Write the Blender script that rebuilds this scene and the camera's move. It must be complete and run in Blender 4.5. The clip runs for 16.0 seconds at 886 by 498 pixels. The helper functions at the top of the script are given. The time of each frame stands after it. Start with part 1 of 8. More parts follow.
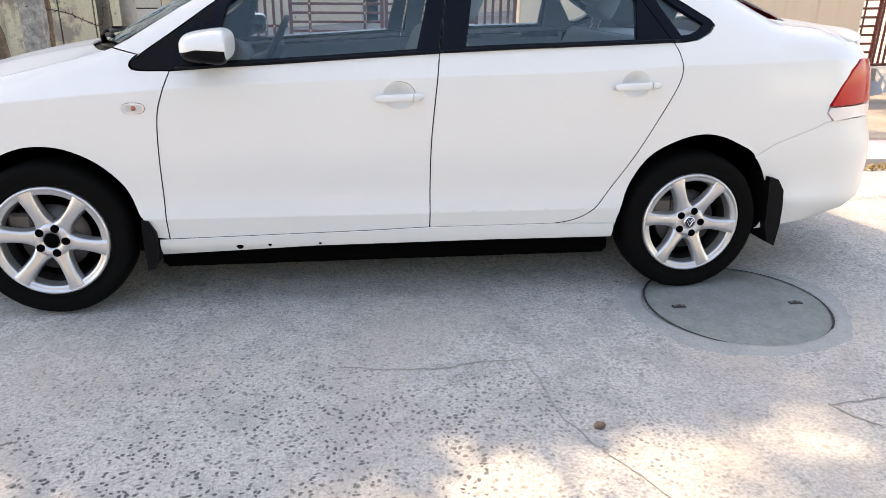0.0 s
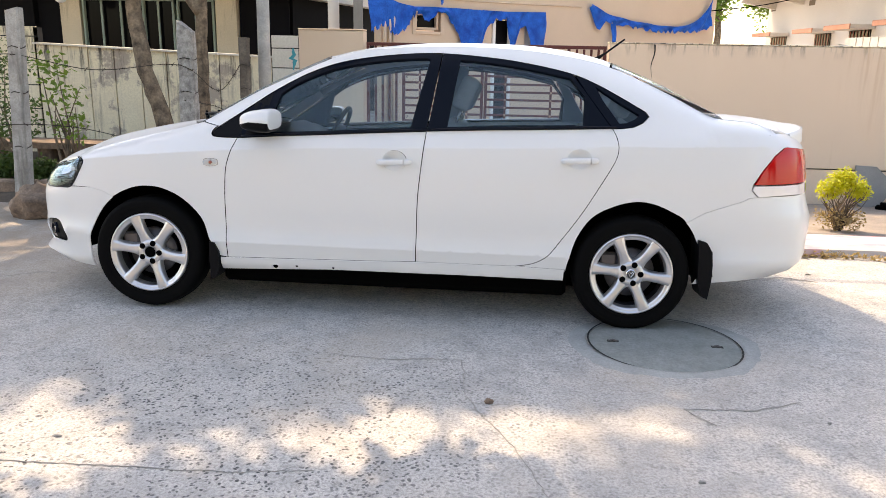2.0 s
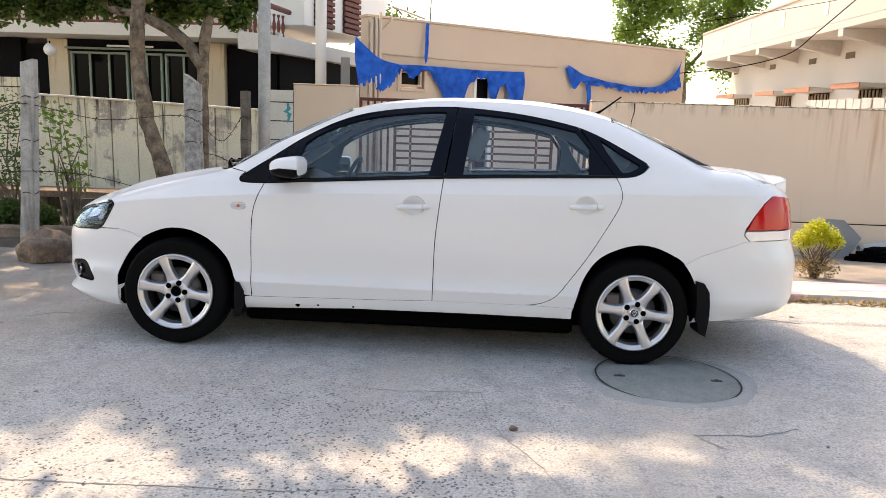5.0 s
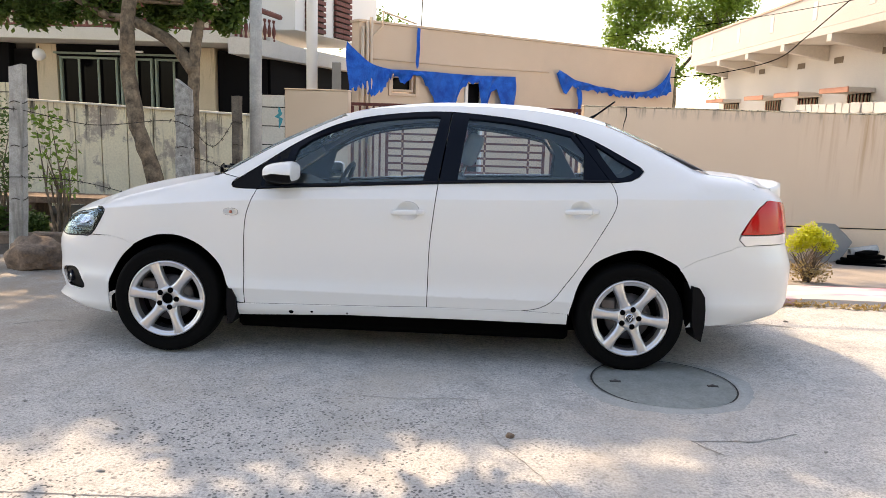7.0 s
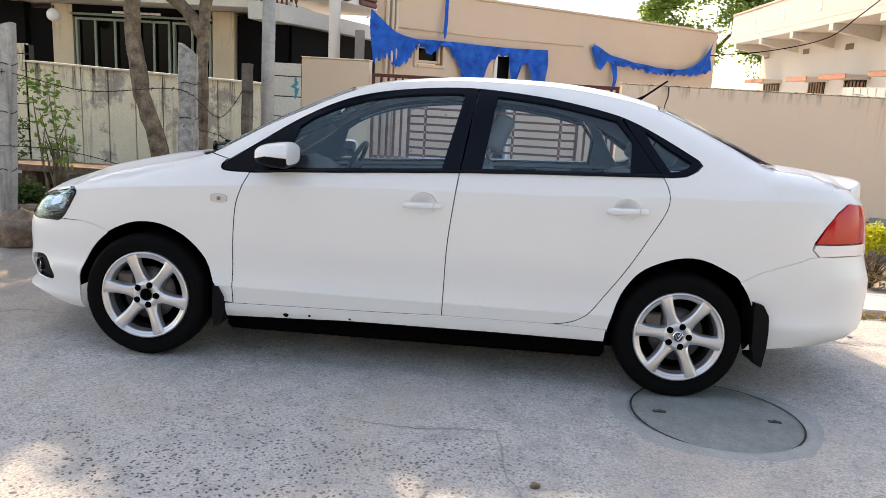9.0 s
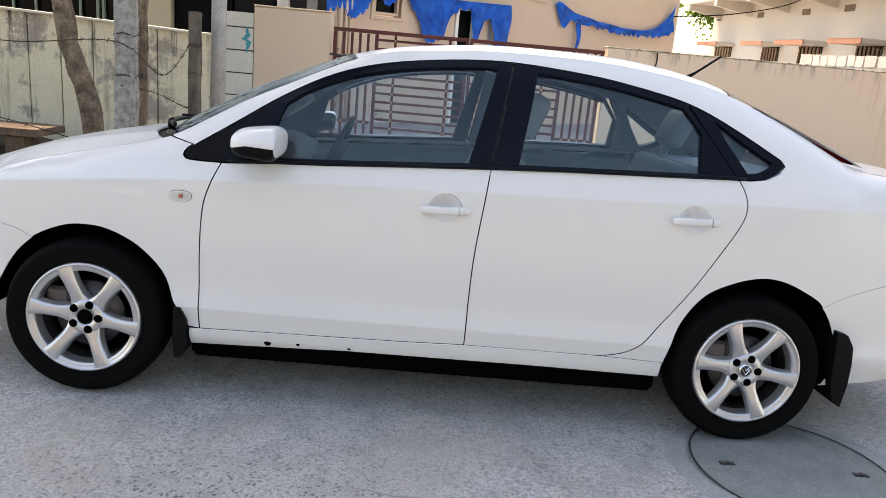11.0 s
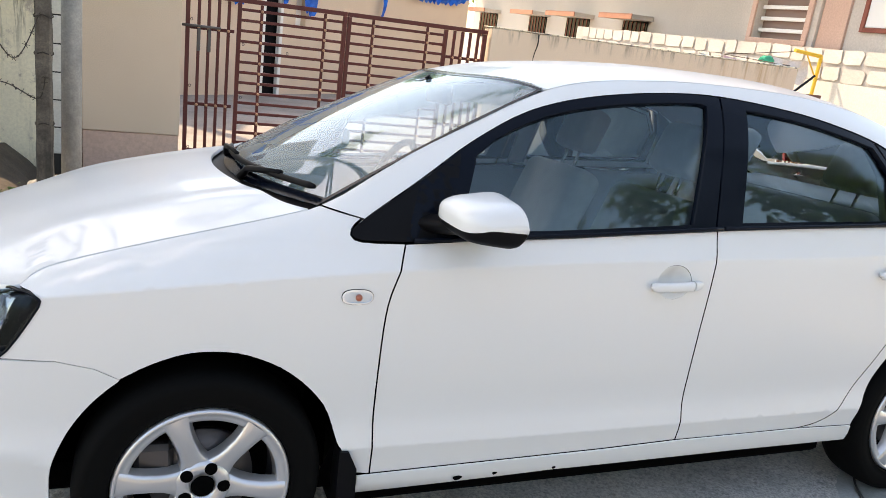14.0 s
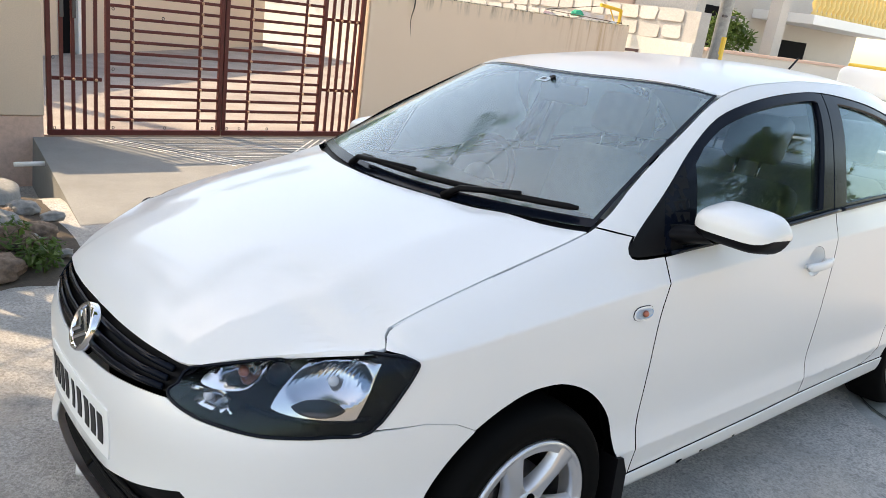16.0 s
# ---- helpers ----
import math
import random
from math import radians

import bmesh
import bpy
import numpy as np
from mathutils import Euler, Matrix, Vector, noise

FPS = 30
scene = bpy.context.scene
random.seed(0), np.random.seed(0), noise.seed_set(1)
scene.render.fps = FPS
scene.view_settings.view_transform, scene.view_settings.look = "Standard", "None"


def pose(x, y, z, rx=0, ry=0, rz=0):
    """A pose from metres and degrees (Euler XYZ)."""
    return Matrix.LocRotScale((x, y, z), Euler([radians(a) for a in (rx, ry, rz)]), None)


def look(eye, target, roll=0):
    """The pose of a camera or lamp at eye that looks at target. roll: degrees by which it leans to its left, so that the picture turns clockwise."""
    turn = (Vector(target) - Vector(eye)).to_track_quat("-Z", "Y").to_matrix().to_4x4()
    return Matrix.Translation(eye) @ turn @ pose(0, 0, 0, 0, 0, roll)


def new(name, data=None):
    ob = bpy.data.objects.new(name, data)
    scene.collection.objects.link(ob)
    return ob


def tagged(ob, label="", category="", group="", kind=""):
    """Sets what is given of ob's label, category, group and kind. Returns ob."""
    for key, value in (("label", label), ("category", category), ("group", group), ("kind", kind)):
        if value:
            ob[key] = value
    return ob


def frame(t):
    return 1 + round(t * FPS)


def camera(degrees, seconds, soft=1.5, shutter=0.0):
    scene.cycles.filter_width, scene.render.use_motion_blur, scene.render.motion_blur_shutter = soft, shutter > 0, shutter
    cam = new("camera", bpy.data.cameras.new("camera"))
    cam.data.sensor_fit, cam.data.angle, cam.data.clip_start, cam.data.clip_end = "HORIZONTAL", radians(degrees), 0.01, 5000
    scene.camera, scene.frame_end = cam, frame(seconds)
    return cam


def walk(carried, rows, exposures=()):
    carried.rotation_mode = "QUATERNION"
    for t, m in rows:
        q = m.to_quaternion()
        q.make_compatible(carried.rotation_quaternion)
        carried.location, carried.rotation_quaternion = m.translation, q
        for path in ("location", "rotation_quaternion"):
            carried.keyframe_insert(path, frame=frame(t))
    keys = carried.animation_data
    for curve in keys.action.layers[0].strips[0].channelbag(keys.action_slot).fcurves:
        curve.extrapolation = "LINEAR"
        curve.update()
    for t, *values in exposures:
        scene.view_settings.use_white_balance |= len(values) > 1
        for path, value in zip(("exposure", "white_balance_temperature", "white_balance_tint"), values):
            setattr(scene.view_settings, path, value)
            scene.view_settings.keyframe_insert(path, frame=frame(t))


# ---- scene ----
cam = camera(60.8, 16.0, 0.6)
PATH = [
    (0, (1.139, -2.771, 1.38), (1.37, -0.933, 0.626), 0.89),
    (0.5, (1.528, -3.013, 1.381), (1.6, -1.156, 0.643), 1.01),
    (1, (1.791, -3.211, 1.363), (1.726, -1.318, 0.721), 0.67),
    (1.5, (1.931, -3.497, 1.361), (1.789, -1.58, 0.81), 1.25),
    (2, (1.931, -3.723, 1.369), (1.753, -1.795, 0.871), 1.1),
    (2.5, (1.762, -3.901, 1.353), (1.589, -1.959, 0.91), 1.41),
    (3, (1.681, -4.012, 1.364), (1.529, -2.063, 0.941), 1.65),
    (3.5, (1.692, -4.052, 1.356), (1.564, -2.095, 0.969), 2.09),
    (4, (1.704, -4.046, 1.345), (1.589, -2.084, 0.973), 2.11),
    (4.5, (1.701, -4.019, 1.341), (1.593, -2.054, 0.977), 2.02),
    (5, (1.701, -3.99, 1.343), (1.599, -2.025, 0.988), 1.83),
    (7.5, (1.672, -3.945, 1.342), (1.595, -1.976, 1.0), 1.78),
    (8, (1.667, -3.853, 1.333), (1.582, -1.889, 0.967), 1.96),
    (8.5, (1.679, -3.592, 1.356), (1.563, -1.635, 0.959), 2.71),
    (9, (1.667, -3.37, 1.366), (1.531, -1.419, 0.952), 3.28),
    (9.2, (1.643, -3.274, 1.375), (1.523, -1.323, 0.948), 3.3),
    (11.3, (1.187, -2.543, 1.42), (1.311, -0.617, 0.896), 6.3),
    (11.5, (1.119, -2.47, 1.412), (1.358, -0.553, 0.896), 7.29),
    (12, (0.866, -2.279, 1.436), (1.288, -0.388, 0.938), 6.7),
    (12.5, (0.709, -2.127, 1.432), (1.157, -0.255, 0.887), 6.75),
    (13, (0.513, -1.929, 1.43), (0.998, -0.071, 0.869), 6.61),
    (13.5, (0.273, -1.781, 1.439), (0.901, 0.039, 0.897), 7.46),
    (14, (-0.115, -1.66, 1.474), (0.594, 0.125, 0.916), 7.5),
    (14.5, (-0.352, -1.513, 1.459), (0.389, 0.252, 0.882), 7.87),
    (15, (-0.616, -1.302, 1.467), (0.234, 0.403, 0.859), 8.07),
    (15.5, (-0.984, -1.145, 1.476), (0.089, 0.439, 0.896), 8.76),
    (16, (-1.254, -1.0, 1.5), (-0.022, 0.451, 0.886), 8.08),
]
walk(cam, [(t, look(eye, target, roll)) for t, eye, target, roll in PATH], [(0.0, 2.33, 9000, 16), (1.8, 2.16, 8900, 16), (3.0, 2.05, 8850, 16), (9.0, 1.98, 8850, 15), (12.5, 2.11, 8900, 15), (14.5, 2.15, 8800, 12), (16.0, 2.04, 8650, 11)])
# the car leans a little towards the verge
CAR_POSE = pose(0.003, -0.058, 0.018, -3.11, 0.53, 1.5)

# world, sun and exposure
SUN_FROM = Vector((-0.55, 0.83, 1.25)).normalized()
sun_el = math.asin(SUN_FROM.z)
sun_az = math.atan2(SUN_FROM.x, SUN_FROM.y)
world = bpy.data.worlds.new("world")
scene.world = world
world.use_nodes = True
wn, wl = world.node_tree.nodes, world.node_tree.links
sky = wn.new("ShaderNodeTexSky")
sky.sky_type = "NISHITA"
sky.sun_disc = False
sky.sun_elevation, sky.sun_rotation = sun_el, sun_az
sky.air_density, sky.dust_density, sky.ozone_density = 1.0, 1.2, 1.0
wl.new(sky.outputs[0], wn["Background"].inputs[0])
wn["Background"].inputs[1].default_value = 0.13
sun_lamp = new("sun", bpy.data.lights.new("sun", "SUN"))
sun_lamp.data.energy, sun_lamp.data.angle, sun_lamp.data.color = 1.5, radians(0.6), (1.0, 0.89, 0.75)
sun_lamp.matrix_basis = look((0, 0, 20), Vector((0, 0, 20)) - SUN_FROM)

# ---- materials ----
def mat(name, color, rough=0.6, metal=0.0, coat=0.0, ior=1.45, spec=0.5):
    m = bpy.data.materials.new(name)
    m.use_nodes = True
    b = m.node_tree.nodes["Principled BSDF"]
    b.inputs["Base Color"].default_value = (*color, 1)
    b.inputs["Roughness"].default_value = rough
    b.inputs["Metallic"].default_value = metal
    b.inputs["Coat Weight"].default_value = coat
    b.inputs["Coat Roughness"].default_value = 0.04
    b.inputs["IOR"].default_value = ior
    b.inputs["Specular IOR Level"].default_value = spec
    return m


def node(m, kind, **values):
    n = m.node_tree.nodes.new(kind)
    for key, v in values.items():
        n.inputs[key.replace("_", " ")].default_value = v
    return n


def link(m, a, b):
    m.node_tree.links.new(a, b)


def bsdf(m):
    return m.node_tree.nodes["Principled BSDF"]


def coords(m, space="Object", scale=(1, 1, 1)):
    c = m.node_tree.nodes.new("ShaderNodeTexCoord")
    mp = m.node_tree.nodes.new("ShaderNodeMapping")
    mp.inputs["Scale"].default_value = scale
    link(m, c.outputs[space], mp.inputs["Vector"])
    return mp.outputs["Vector"]


def ramp(m, fac, stops):
    r = m.node_tree.nodes.new("ShaderNodeValToRGB")
    e = r.color_ramp.elements
    while len(e) < len(stops):
        e.new(0.5)
    for k, (p, c) in zip(e, stops):
        k.position = p
        k.color = (*c, 1) if len(c) == 3 else c
    link(m, fac, r.inputs["Fac"])
    return r.outputs["Color"]


def mix(m, fac, a, b, blend="MIX"):
    n = m.node_tree.nodes.new("ShaderNodeMix")
    n.data_type, n.blend_type = "RGBA", blend
    for sock, v in ((n.inputs[0], fac), (n.inputs[6], a), (n.inputs[7], b)):
        if isinstance(v, (int, float)):
            sock.default_value = v
        elif isinstance(v, tuple):
            sock.default_value = (*v, 1)
        else:
            link(m, v, sock)
    return n.outputs[2]


def noise_tex(m, vec, scale, detail=6.0, rough=0.6):
    n = node(m, "ShaderNodeTexNoise", Scale=scale, Detail=detail, Roughness=rough)
    link(m, vec, n.inputs["Vector"])
    return n.outputs["Fac"]


def relief(m, height, strength, distance=0.01, base=None):
    b = node(m, "ShaderNodeBump", Strength=strength, Distance=distance)
    link(m, height, b.inputs["Height"])
    if base is not None:
        link(m, base, b.inputs["Normal"])
    link(m, b.outputs["Normal"], bsdf(m).inputs["Normal"])
    return b.outputs["Normal"]


def rough_stone(name, light, dark, scale=3.0, fine=60.0, rough=0.85, bump=0.3, stain=None, random=0.0, stain_at=0.50):
    """Masonry, plaster, concrete: blotches at two scales, fine grain, an optional streaky stain colour."""
    m = mat(name, light, rough)
    v = coords(m)
    big = noise_tex(m, v, scale, 8, 0.65)
    col = mix(m, ramp(m, big, [(0.35, (0, 0, 0)), (0.68, (1, 1, 1))]), light, dark)
    small = noise_tex(m, v, fine, 4, 0.6)
    col = mix(m, ramp(m, small, [(0.35, (0, 0, 0)), (0.75, (0.55, 0.55, 0.55))]), col, tuple(c * 0.72 for c in dark))
    if stain:
        sv = coords(m, scale=(3.2, 3.2, 0.35))
        st = noise_tex(m, sv, 2.4, 7, 0.62)
        col = mix(m, ramp(m, st, [(stain_at, (0, 0, 0)), (stain_at + 0.16, (0.8, 0.8, 0.8))]), col, stain)
    if random:
        oi = m.node_tree.nodes.new("ShaderNodeObjectInfo")
        col = mix(m, ramp(m, oi.outputs["Random"], [(0, (1 - random,) * 3), (1, (1, 1, 1))]), col, col, "MIX")
        hs = node(m, "ShaderNodeHueSaturation")
        mr = node(m, "ShaderNodeMapRange")
        mr.inputs[3].default_value, mr.inputs[4].default_value = 1 - random, 1 + random
        link(m, oi.outputs["Random"], mr.inputs[0])
        link(m, mr.outputs[0], hs.inputs["Value"])
        link(m, col, hs.inputs["Color"])
        col = hs.outputs["Color"]
    link(m, col, bsdf(m).inputs["Base Color"])
    relief(m, small, bump, 0.004)
    return m


def glass(name, tint, gloss=(1.0, 1.0, 1.0), haze_dust=0.0, ior=1.85):
    """A thin pane: see-through with the gloss of glass."""
    m = bpy.data.materials.new(name)
    m.use_nodes = True
    n = m.node_tree.nodes
    n.remove(n["Principled BSDF"])
    tr = node(m, "ShaderNodeBsdfTransparent", Color=(*tint, 1))
    gl = node(m, "ShaderNodeBsdfAnisotropic", Color=(*gloss, 1), Roughness=0.0)
    fr = node(m, "ShaderNodeFresnel", IOR=ior)
    mx = n.new("ShaderNodeMixShader")
    link(m, fr.outputs[0], mx.inputs[0])
    link(m, tr.outputs[0], mx.inputs[1])
    link(m, gl.outputs[0], mx.inputs[2])
    last = mx.outputs[0]
    # pale blue diffuse veil imitates sky haze on the pane, with slight dust
    if haze_dust:
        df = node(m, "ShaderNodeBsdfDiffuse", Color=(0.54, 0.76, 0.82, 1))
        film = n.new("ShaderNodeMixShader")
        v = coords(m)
        fac = ramp(m, noise_tex(m, v, 5.0, 5, 0.6), [(0.3, (haze_dust * 0.95,) * 3), (0.7, (haze_dust * 1.06,) * 3)])
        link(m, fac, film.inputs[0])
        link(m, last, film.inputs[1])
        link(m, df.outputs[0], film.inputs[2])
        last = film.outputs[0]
    link(m, last, n["Material Output"].inputs["Surface"])
    return m


M_PAINT = mat("white_paint", (0.71, 0.71, 0.695), 0.32, 0.0, 0.42)
M_LINING = mat("black_lining", (0.002, 0.002, 0.002), 0.9, spec=0.02)
M_TRIM = mat("black_trim", (0.003, 0.005, 0.010), 0.16, spec=0.12)
M_PLASTIC = mat("black_plastic", (0.004, 0.004, 0.005), 0.5, spec=0.12)
M_RUBBER = mat("tyre_rubber", (0.004, 0.004, 0.004), 0.75, spec=0.06)
M_ALLOY = mat("alloy", (0.60, 0.60, 0.61), 0.30, 0.8, 0.25)
M_CHROME = mat("chrome", (0.75, 0.75, 0.76), 0.1, 1.0)
M_REFLECTOR = mat("lamp_reflector", (0.48, 0.49, 0.51), 0.14, 0.95)
M_BRIGHT = mat("bright_plating", (0.80, 0.81, 0.82), 0.25, 0.4)
M_STEEL = mat("dark_steel", (0.12, 0.11, 0.11), 0.5, 0.8)
M_CLOTH = rough_stone("grey_seat_cloth", (0.50, 0.50, 0.475), (0.42, 0.42, 0.40), 20, 300, 0.9, 0.2)
M_DASH = mat("grey_dash_plastic", (0.05, 0.05, 0.055), 0.6)
M_CARD = mat("grey_interior", (0.30, 0.31, 0.31), 0.75)
M_GLASS = glass("window_glass", (0.82, 0.91, 0.96), (0.72, 0.94, 1.0), ior=1.70)
M_WINDSCREEN = glass("windscreen_glass", (0.82, 0.96, 1.0), haze_dust=0.17, ior=1.75)
M_REARGLASS = glass("rear_screen_glass", (0.80, 0.92, 0.95), haze_dust=0.03, ior=1.5)
M_LENS = glass("lamp_lens", (0.88, 0.92, 0.96), (0.6, 0.82, 1.0), ior=1.34)
M_RED = mat("red_lens", (0.50, 0.004, 0.006), 0.10, 0.0, 0.0, spec=0.35)
M_WHITELENS = mat("clear_lens", (0.75, 0.70, 0.68), 0.1, 0.0, 1.0)
M_AMBER = mat("amber_bulb", (0.40, 0.12, 0.07), 0.3)
M_PLATE = mat("number_plate", (0.78, 0.78, 0.76), 0.4)
M_INK = mat("black_ink", (0.015, 0.015, 0.015), 0.5)

# ---- building tools ----
def part(name, bm, material, parent=None, label="", smooth=False):
    """Links a bmesh as one mesh object, under a thing or a part if one is given."""
    me = bpy.data.meshes.new(name)
    bm.to_mesh(me)
    bm.free()
    if smooth:
        me.polygons.foreach_set("use_smooth", [True] * len(me.polygons))
    for one in material if isinstance(material, (list, tuple)) else [material]:
        me.materials.append(one)
    ob = new(name, me)
    if parent is not None:
        ob.parent = parent
    if label:
        tagged(ob, label)
    return ob


def thing(name, label, category, m=None, group="", kind=""):
    ob = new(name)
    ob.empty_display_size = 0.1
    if m is not None:
        ob.matrix_basis = m
    return tagged(ob, label, category, group, kind)


def box(bm, x0, y0, z0, x1, y1, z1, bevel=0.0, m=None, seg=1):
    """Adds a box, with bevelled edges if asked, to a bmesh."""
    c = Matrix.Translation(((x0 + x1) / 2, (y0 + y1) / 2, (z0 + z1) / 2)) @ Matrix.Diagonal((x1 - x0, y1 - y0, z1 - z0, 1))
    if m is not None:
        c = m @ c
    r = bmesh.ops.create_cube(bm, size=1, matrix=c)
    if bevel:
        edges = list({e for v in r["verts"] for e in v.link_edges})
        bmesh.ops.bevel(bm, geom=edges, offset=bevel, segments=seg, affect="EDGES", profile=0.5)
    return bm


def lathe(bm, profile, seg=48, m=None, a0=0.0, a1=2 * math.pi):
    """Turns (radius, height) pairs round the z axis."""
    m = m or Matrix()
    closed = abs(a1 - a0 - 2 * math.pi) < 1e-6
    n = seg if closed else seg + 1
    rings = []
    for i in range(n):
        a = a0 + (a1 - a0) * i / seg
        rings.append([bm.verts.new(m @ Vector((r * math.cos(a), r * math.sin(a), h))) for r, h in profile])
    for i in range(seg):
        p, q = rings[i], rings[(i + 1) % n]
        for j in range(len(profile) - 1):
            bm.faces.new((p[j], q[j], q[j + 1], p[j + 1]))
    return bm


def tube(bm, points, radii, seg=8, cap=True):
    """A round bar along points, with a radius at each."""
    points = [Vector(p) for p in points]
    if isinstance(radii, (int, float)):
        radii = [radii] * len(points)
    rings, side = [], None
    for i, p in enumerate(points):
        d = (points[min(i + 1, len(points) - 1)] - points[max(i - 1, 0)]).normalized()
        if side is None:
            side = d.orthogonal().normalized()
        side = (side - d * side.dot(d)).normalized()
        up = d.cross(side)
        rings.append([bm.verts.new(p + radii[i] * (math.cos(a) * side + math.sin(a) * up)) for a in (2 * math.pi * k / seg for k in range(seg))])
    for p, q in zip(rings, rings[1:]):
        for k in range(seg):
            bm.faces.new((p[k], p[(k + 1) % seg], q[(k + 1) % seg], q[k]))
    if cap:
        bm.faces.new(rings[0][::-1])
        bm.faces.new(rings[-1])
    return bm


def slab(bm, outline, depth, m=None):
    """A flat shape, outline in x and y, thickened down to -depth in z."""
    m = m or Matrix()
    top = [bm.verts.new(m @ Vector((x, y, 0))) for x, y in outline]
    low = [bm.verts.new(m @ Vector((x, y, -depth))) for x, y in outline]
    bm.faces.new(top)
    bm.faces.new(low[::-1])
    n = len(top)
    for i in range(n):
        bm.faces.new((top[i], low[i], low[(i + 1) % n], top[(i + 1) % n]))
    return bm


def grid(bm, rows, closed=False):
    """Faces over rows of points."""
    vs = [[bm.verts.new(p) for p in row] for row in rows]
    for p, q in zip(vs, vs[1:]):
        n = len(p)
        for k in range(n if closed else n - 1):
            bm.faces.new((p[k], p[(k + 1) % n], q[(k + 1) % n], q[k]))
    return vs


def curve(table):
    """A smooth function through (x, y) pairs."""
    xs, ys = np.array([p[0] for p in table], float), np.array([p[1] for p in table], float)
    h, d = np.diff(xs), np.diff(ys) / np.diff(xs)
    t = np.zeros(len(xs))
    t[0], t[-1] = d[0], d[-1]
    for i in range(1, len(xs) - 1):
        if d[i - 1] * d[i] > 0:
            t[i] = (d[i - 1] * h[i] + d[i] * h[i - 1]) / (h[i - 1] + h[i])
            t[i] = math.copysign(min(abs(t[i]), 3 * abs(d[i - 1]), 3 * abs(d[i])), t[i])

    def f(x):
        x = min(max(x, xs[0]), xs[-1])
        i = min(max(int(np.searchsorted(xs, x)) - 1, 0), len(h) - 1)
        s = (x - xs[i]) / h[i]
        return ((1 + 2 * s) * (1 - s) ** 2 * ys[i] + s * (1 - s) ** 2 * h[i] * t[i] + s * s * (3 - 2 * s) * ys[i + 1] + s * s * (s - 1) * h[i] * t[i + 1])
    return f


def rounded(points, n=6, closed=False):
    """Catmull-Rom through points."""
    pts = [Vector(p) for p in points]
    out = []
    last = len(pts) if closed else len(pts) - 1
    for i in range(last):
        a, b, c, d = (pts[(i + k) % len(pts)] if closed else pts[min(max(i + k, 0), len(pts) - 1)] for k in (-1, 0, 1, 2))
        for k in range(n):
            s = k / n
            out.append(0.5 * ((2 * b) + (c - a) * s + (2 * a - 5 * b + 4 * c - d) * s * s + (3 * b - a - 3 * c + d) * s ** 3))
    if not closed:
        out.append(pts[-1])
    return out

# ---- materials of the street ----
M_BEIGE = rough_stone("beige_plaster", (0.74, 0.58, 0.44), (0.68, 0.53, 0.40), 0.9, 110, 0.9, 0.15)
M_RUSTY = rough_stone("beige_plaster_rust", (0.80, 0.63, 0.48), (0.75, 0.585, 0.445), 0.8, 110, 0.9, 0.15, (0.66, 0.50, 0.36), stain_at=0.62)


def rust_runs(m, x0, x1, z0, z1):
    """Rust runs down from the coping between x0 and x1, with grime along the top."""
    sx = m.node_tree.nodes.new("ShaderNodeSeparateXYZ")
    link(m, coords(m), sx.inputs[0])
    across = node(m, "ShaderNodeMapRange")
    across.inputs[1].default_value, across.inputs[2].default_value = x0, x1
    link(m, sx.outputs[0], across.inputs[0])
    zone = ramp(m, across.outputs[0], [(0.0, (0, 0, 0)), (0.45, (0.55, 0.55, 0.55)), (0.6, (1, 1, 1)), (0.8, (0.6, 0.6, 0.6)), (1.0, (0, 0, 0))])
    fall = node(m, "ShaderNodeMapRange")
    fall.inputs[1].default_value, fall.inputs[2].default_value = z0, z1
    link(m, sx.outputs[2], fall.inputs[0])
    runs = ramp(m, noise_tex(m, coords(m, scale=(6, 6, 0.25)), 2.0, 4, 0.6), [(0.50, (0, 0, 0)), (0.70, (0.9, 0.9, 0.9))])
    fac = mix(m, 1.0, mix(m, 1.0, zone, runs, "MULTIPLY"), fall.outputs[0], "MULTIPLY")
    was = bsdf(m).inputs["Base Color"].links[0].from_socket
    col = mix(m, fac, was, (0.42, 0.22, 0.08))
    edge = node(m, "ShaderNodeMapRange")
    edge.inputs[1].default_value, edge.inputs[2].default_value = z1 - 0.16, z1
    link(m, sx.outputs[2], edge.inputs[0])
    grime = ramp(m, noise_tex(m, coords(m, scale=(5, 5, 0.8)), 3.0, 6, 0.65), [(0.50, (0, 0, 0)), (0.68, (0.8, 0.8, 0.8))])
    col = mix(m, mix(m, 1.0, grime, edge.outputs[0], "MULTIPLY"), col, (0.13, 0.10, 0.07))
    link(m, col, bsdf(m).inputs["Base Color"])


rust_runs(M_RUSTY, 5.3, 7.0, 0.4, 1.54)
M_CREAM = rough_stone("cream_plaster", (0.68, 0.58, 0.42), (0.60, 0.51, 0.37), 1.6, 40, 0.9, 0.2, (0.24, 0.20, 0.15), stain_at=0.58)
M_STAINED = rough_stone("stained_cream_plaster", (0.84, 0.77, 0.58), (0.74, 0.67, 0.51), 2.2, 40, 0.9, 0.25, (0.12, 0.11, 0.09), stain_at=0.58)
pv = coords(M_STAINED)
bare = ramp(M_STAINED, noise_tex(M_STAINED, pv, 1.7, 9, 0.72), [(0.54, (0, 0, 0)), (0.60, (0.85, 0.85, 0.85))])
drip = coords(M_STAINED, scale=(7.0, 7.0, 0.55))
drips = ramp(M_STAINED, noise_tex(M_STAINED, drip, 2.0, 8, 0.7), [(0.52, (0, 0, 0)), (0.62, (0.95, 0.95, 0.95))])
upper = node(M_STAINED, "ShaderNodeMapRange")
upper.inputs[1].default_value, upper.inputs[2].default_value, upper.inputs[3].default_value = 0.75, 1.38, 0.10
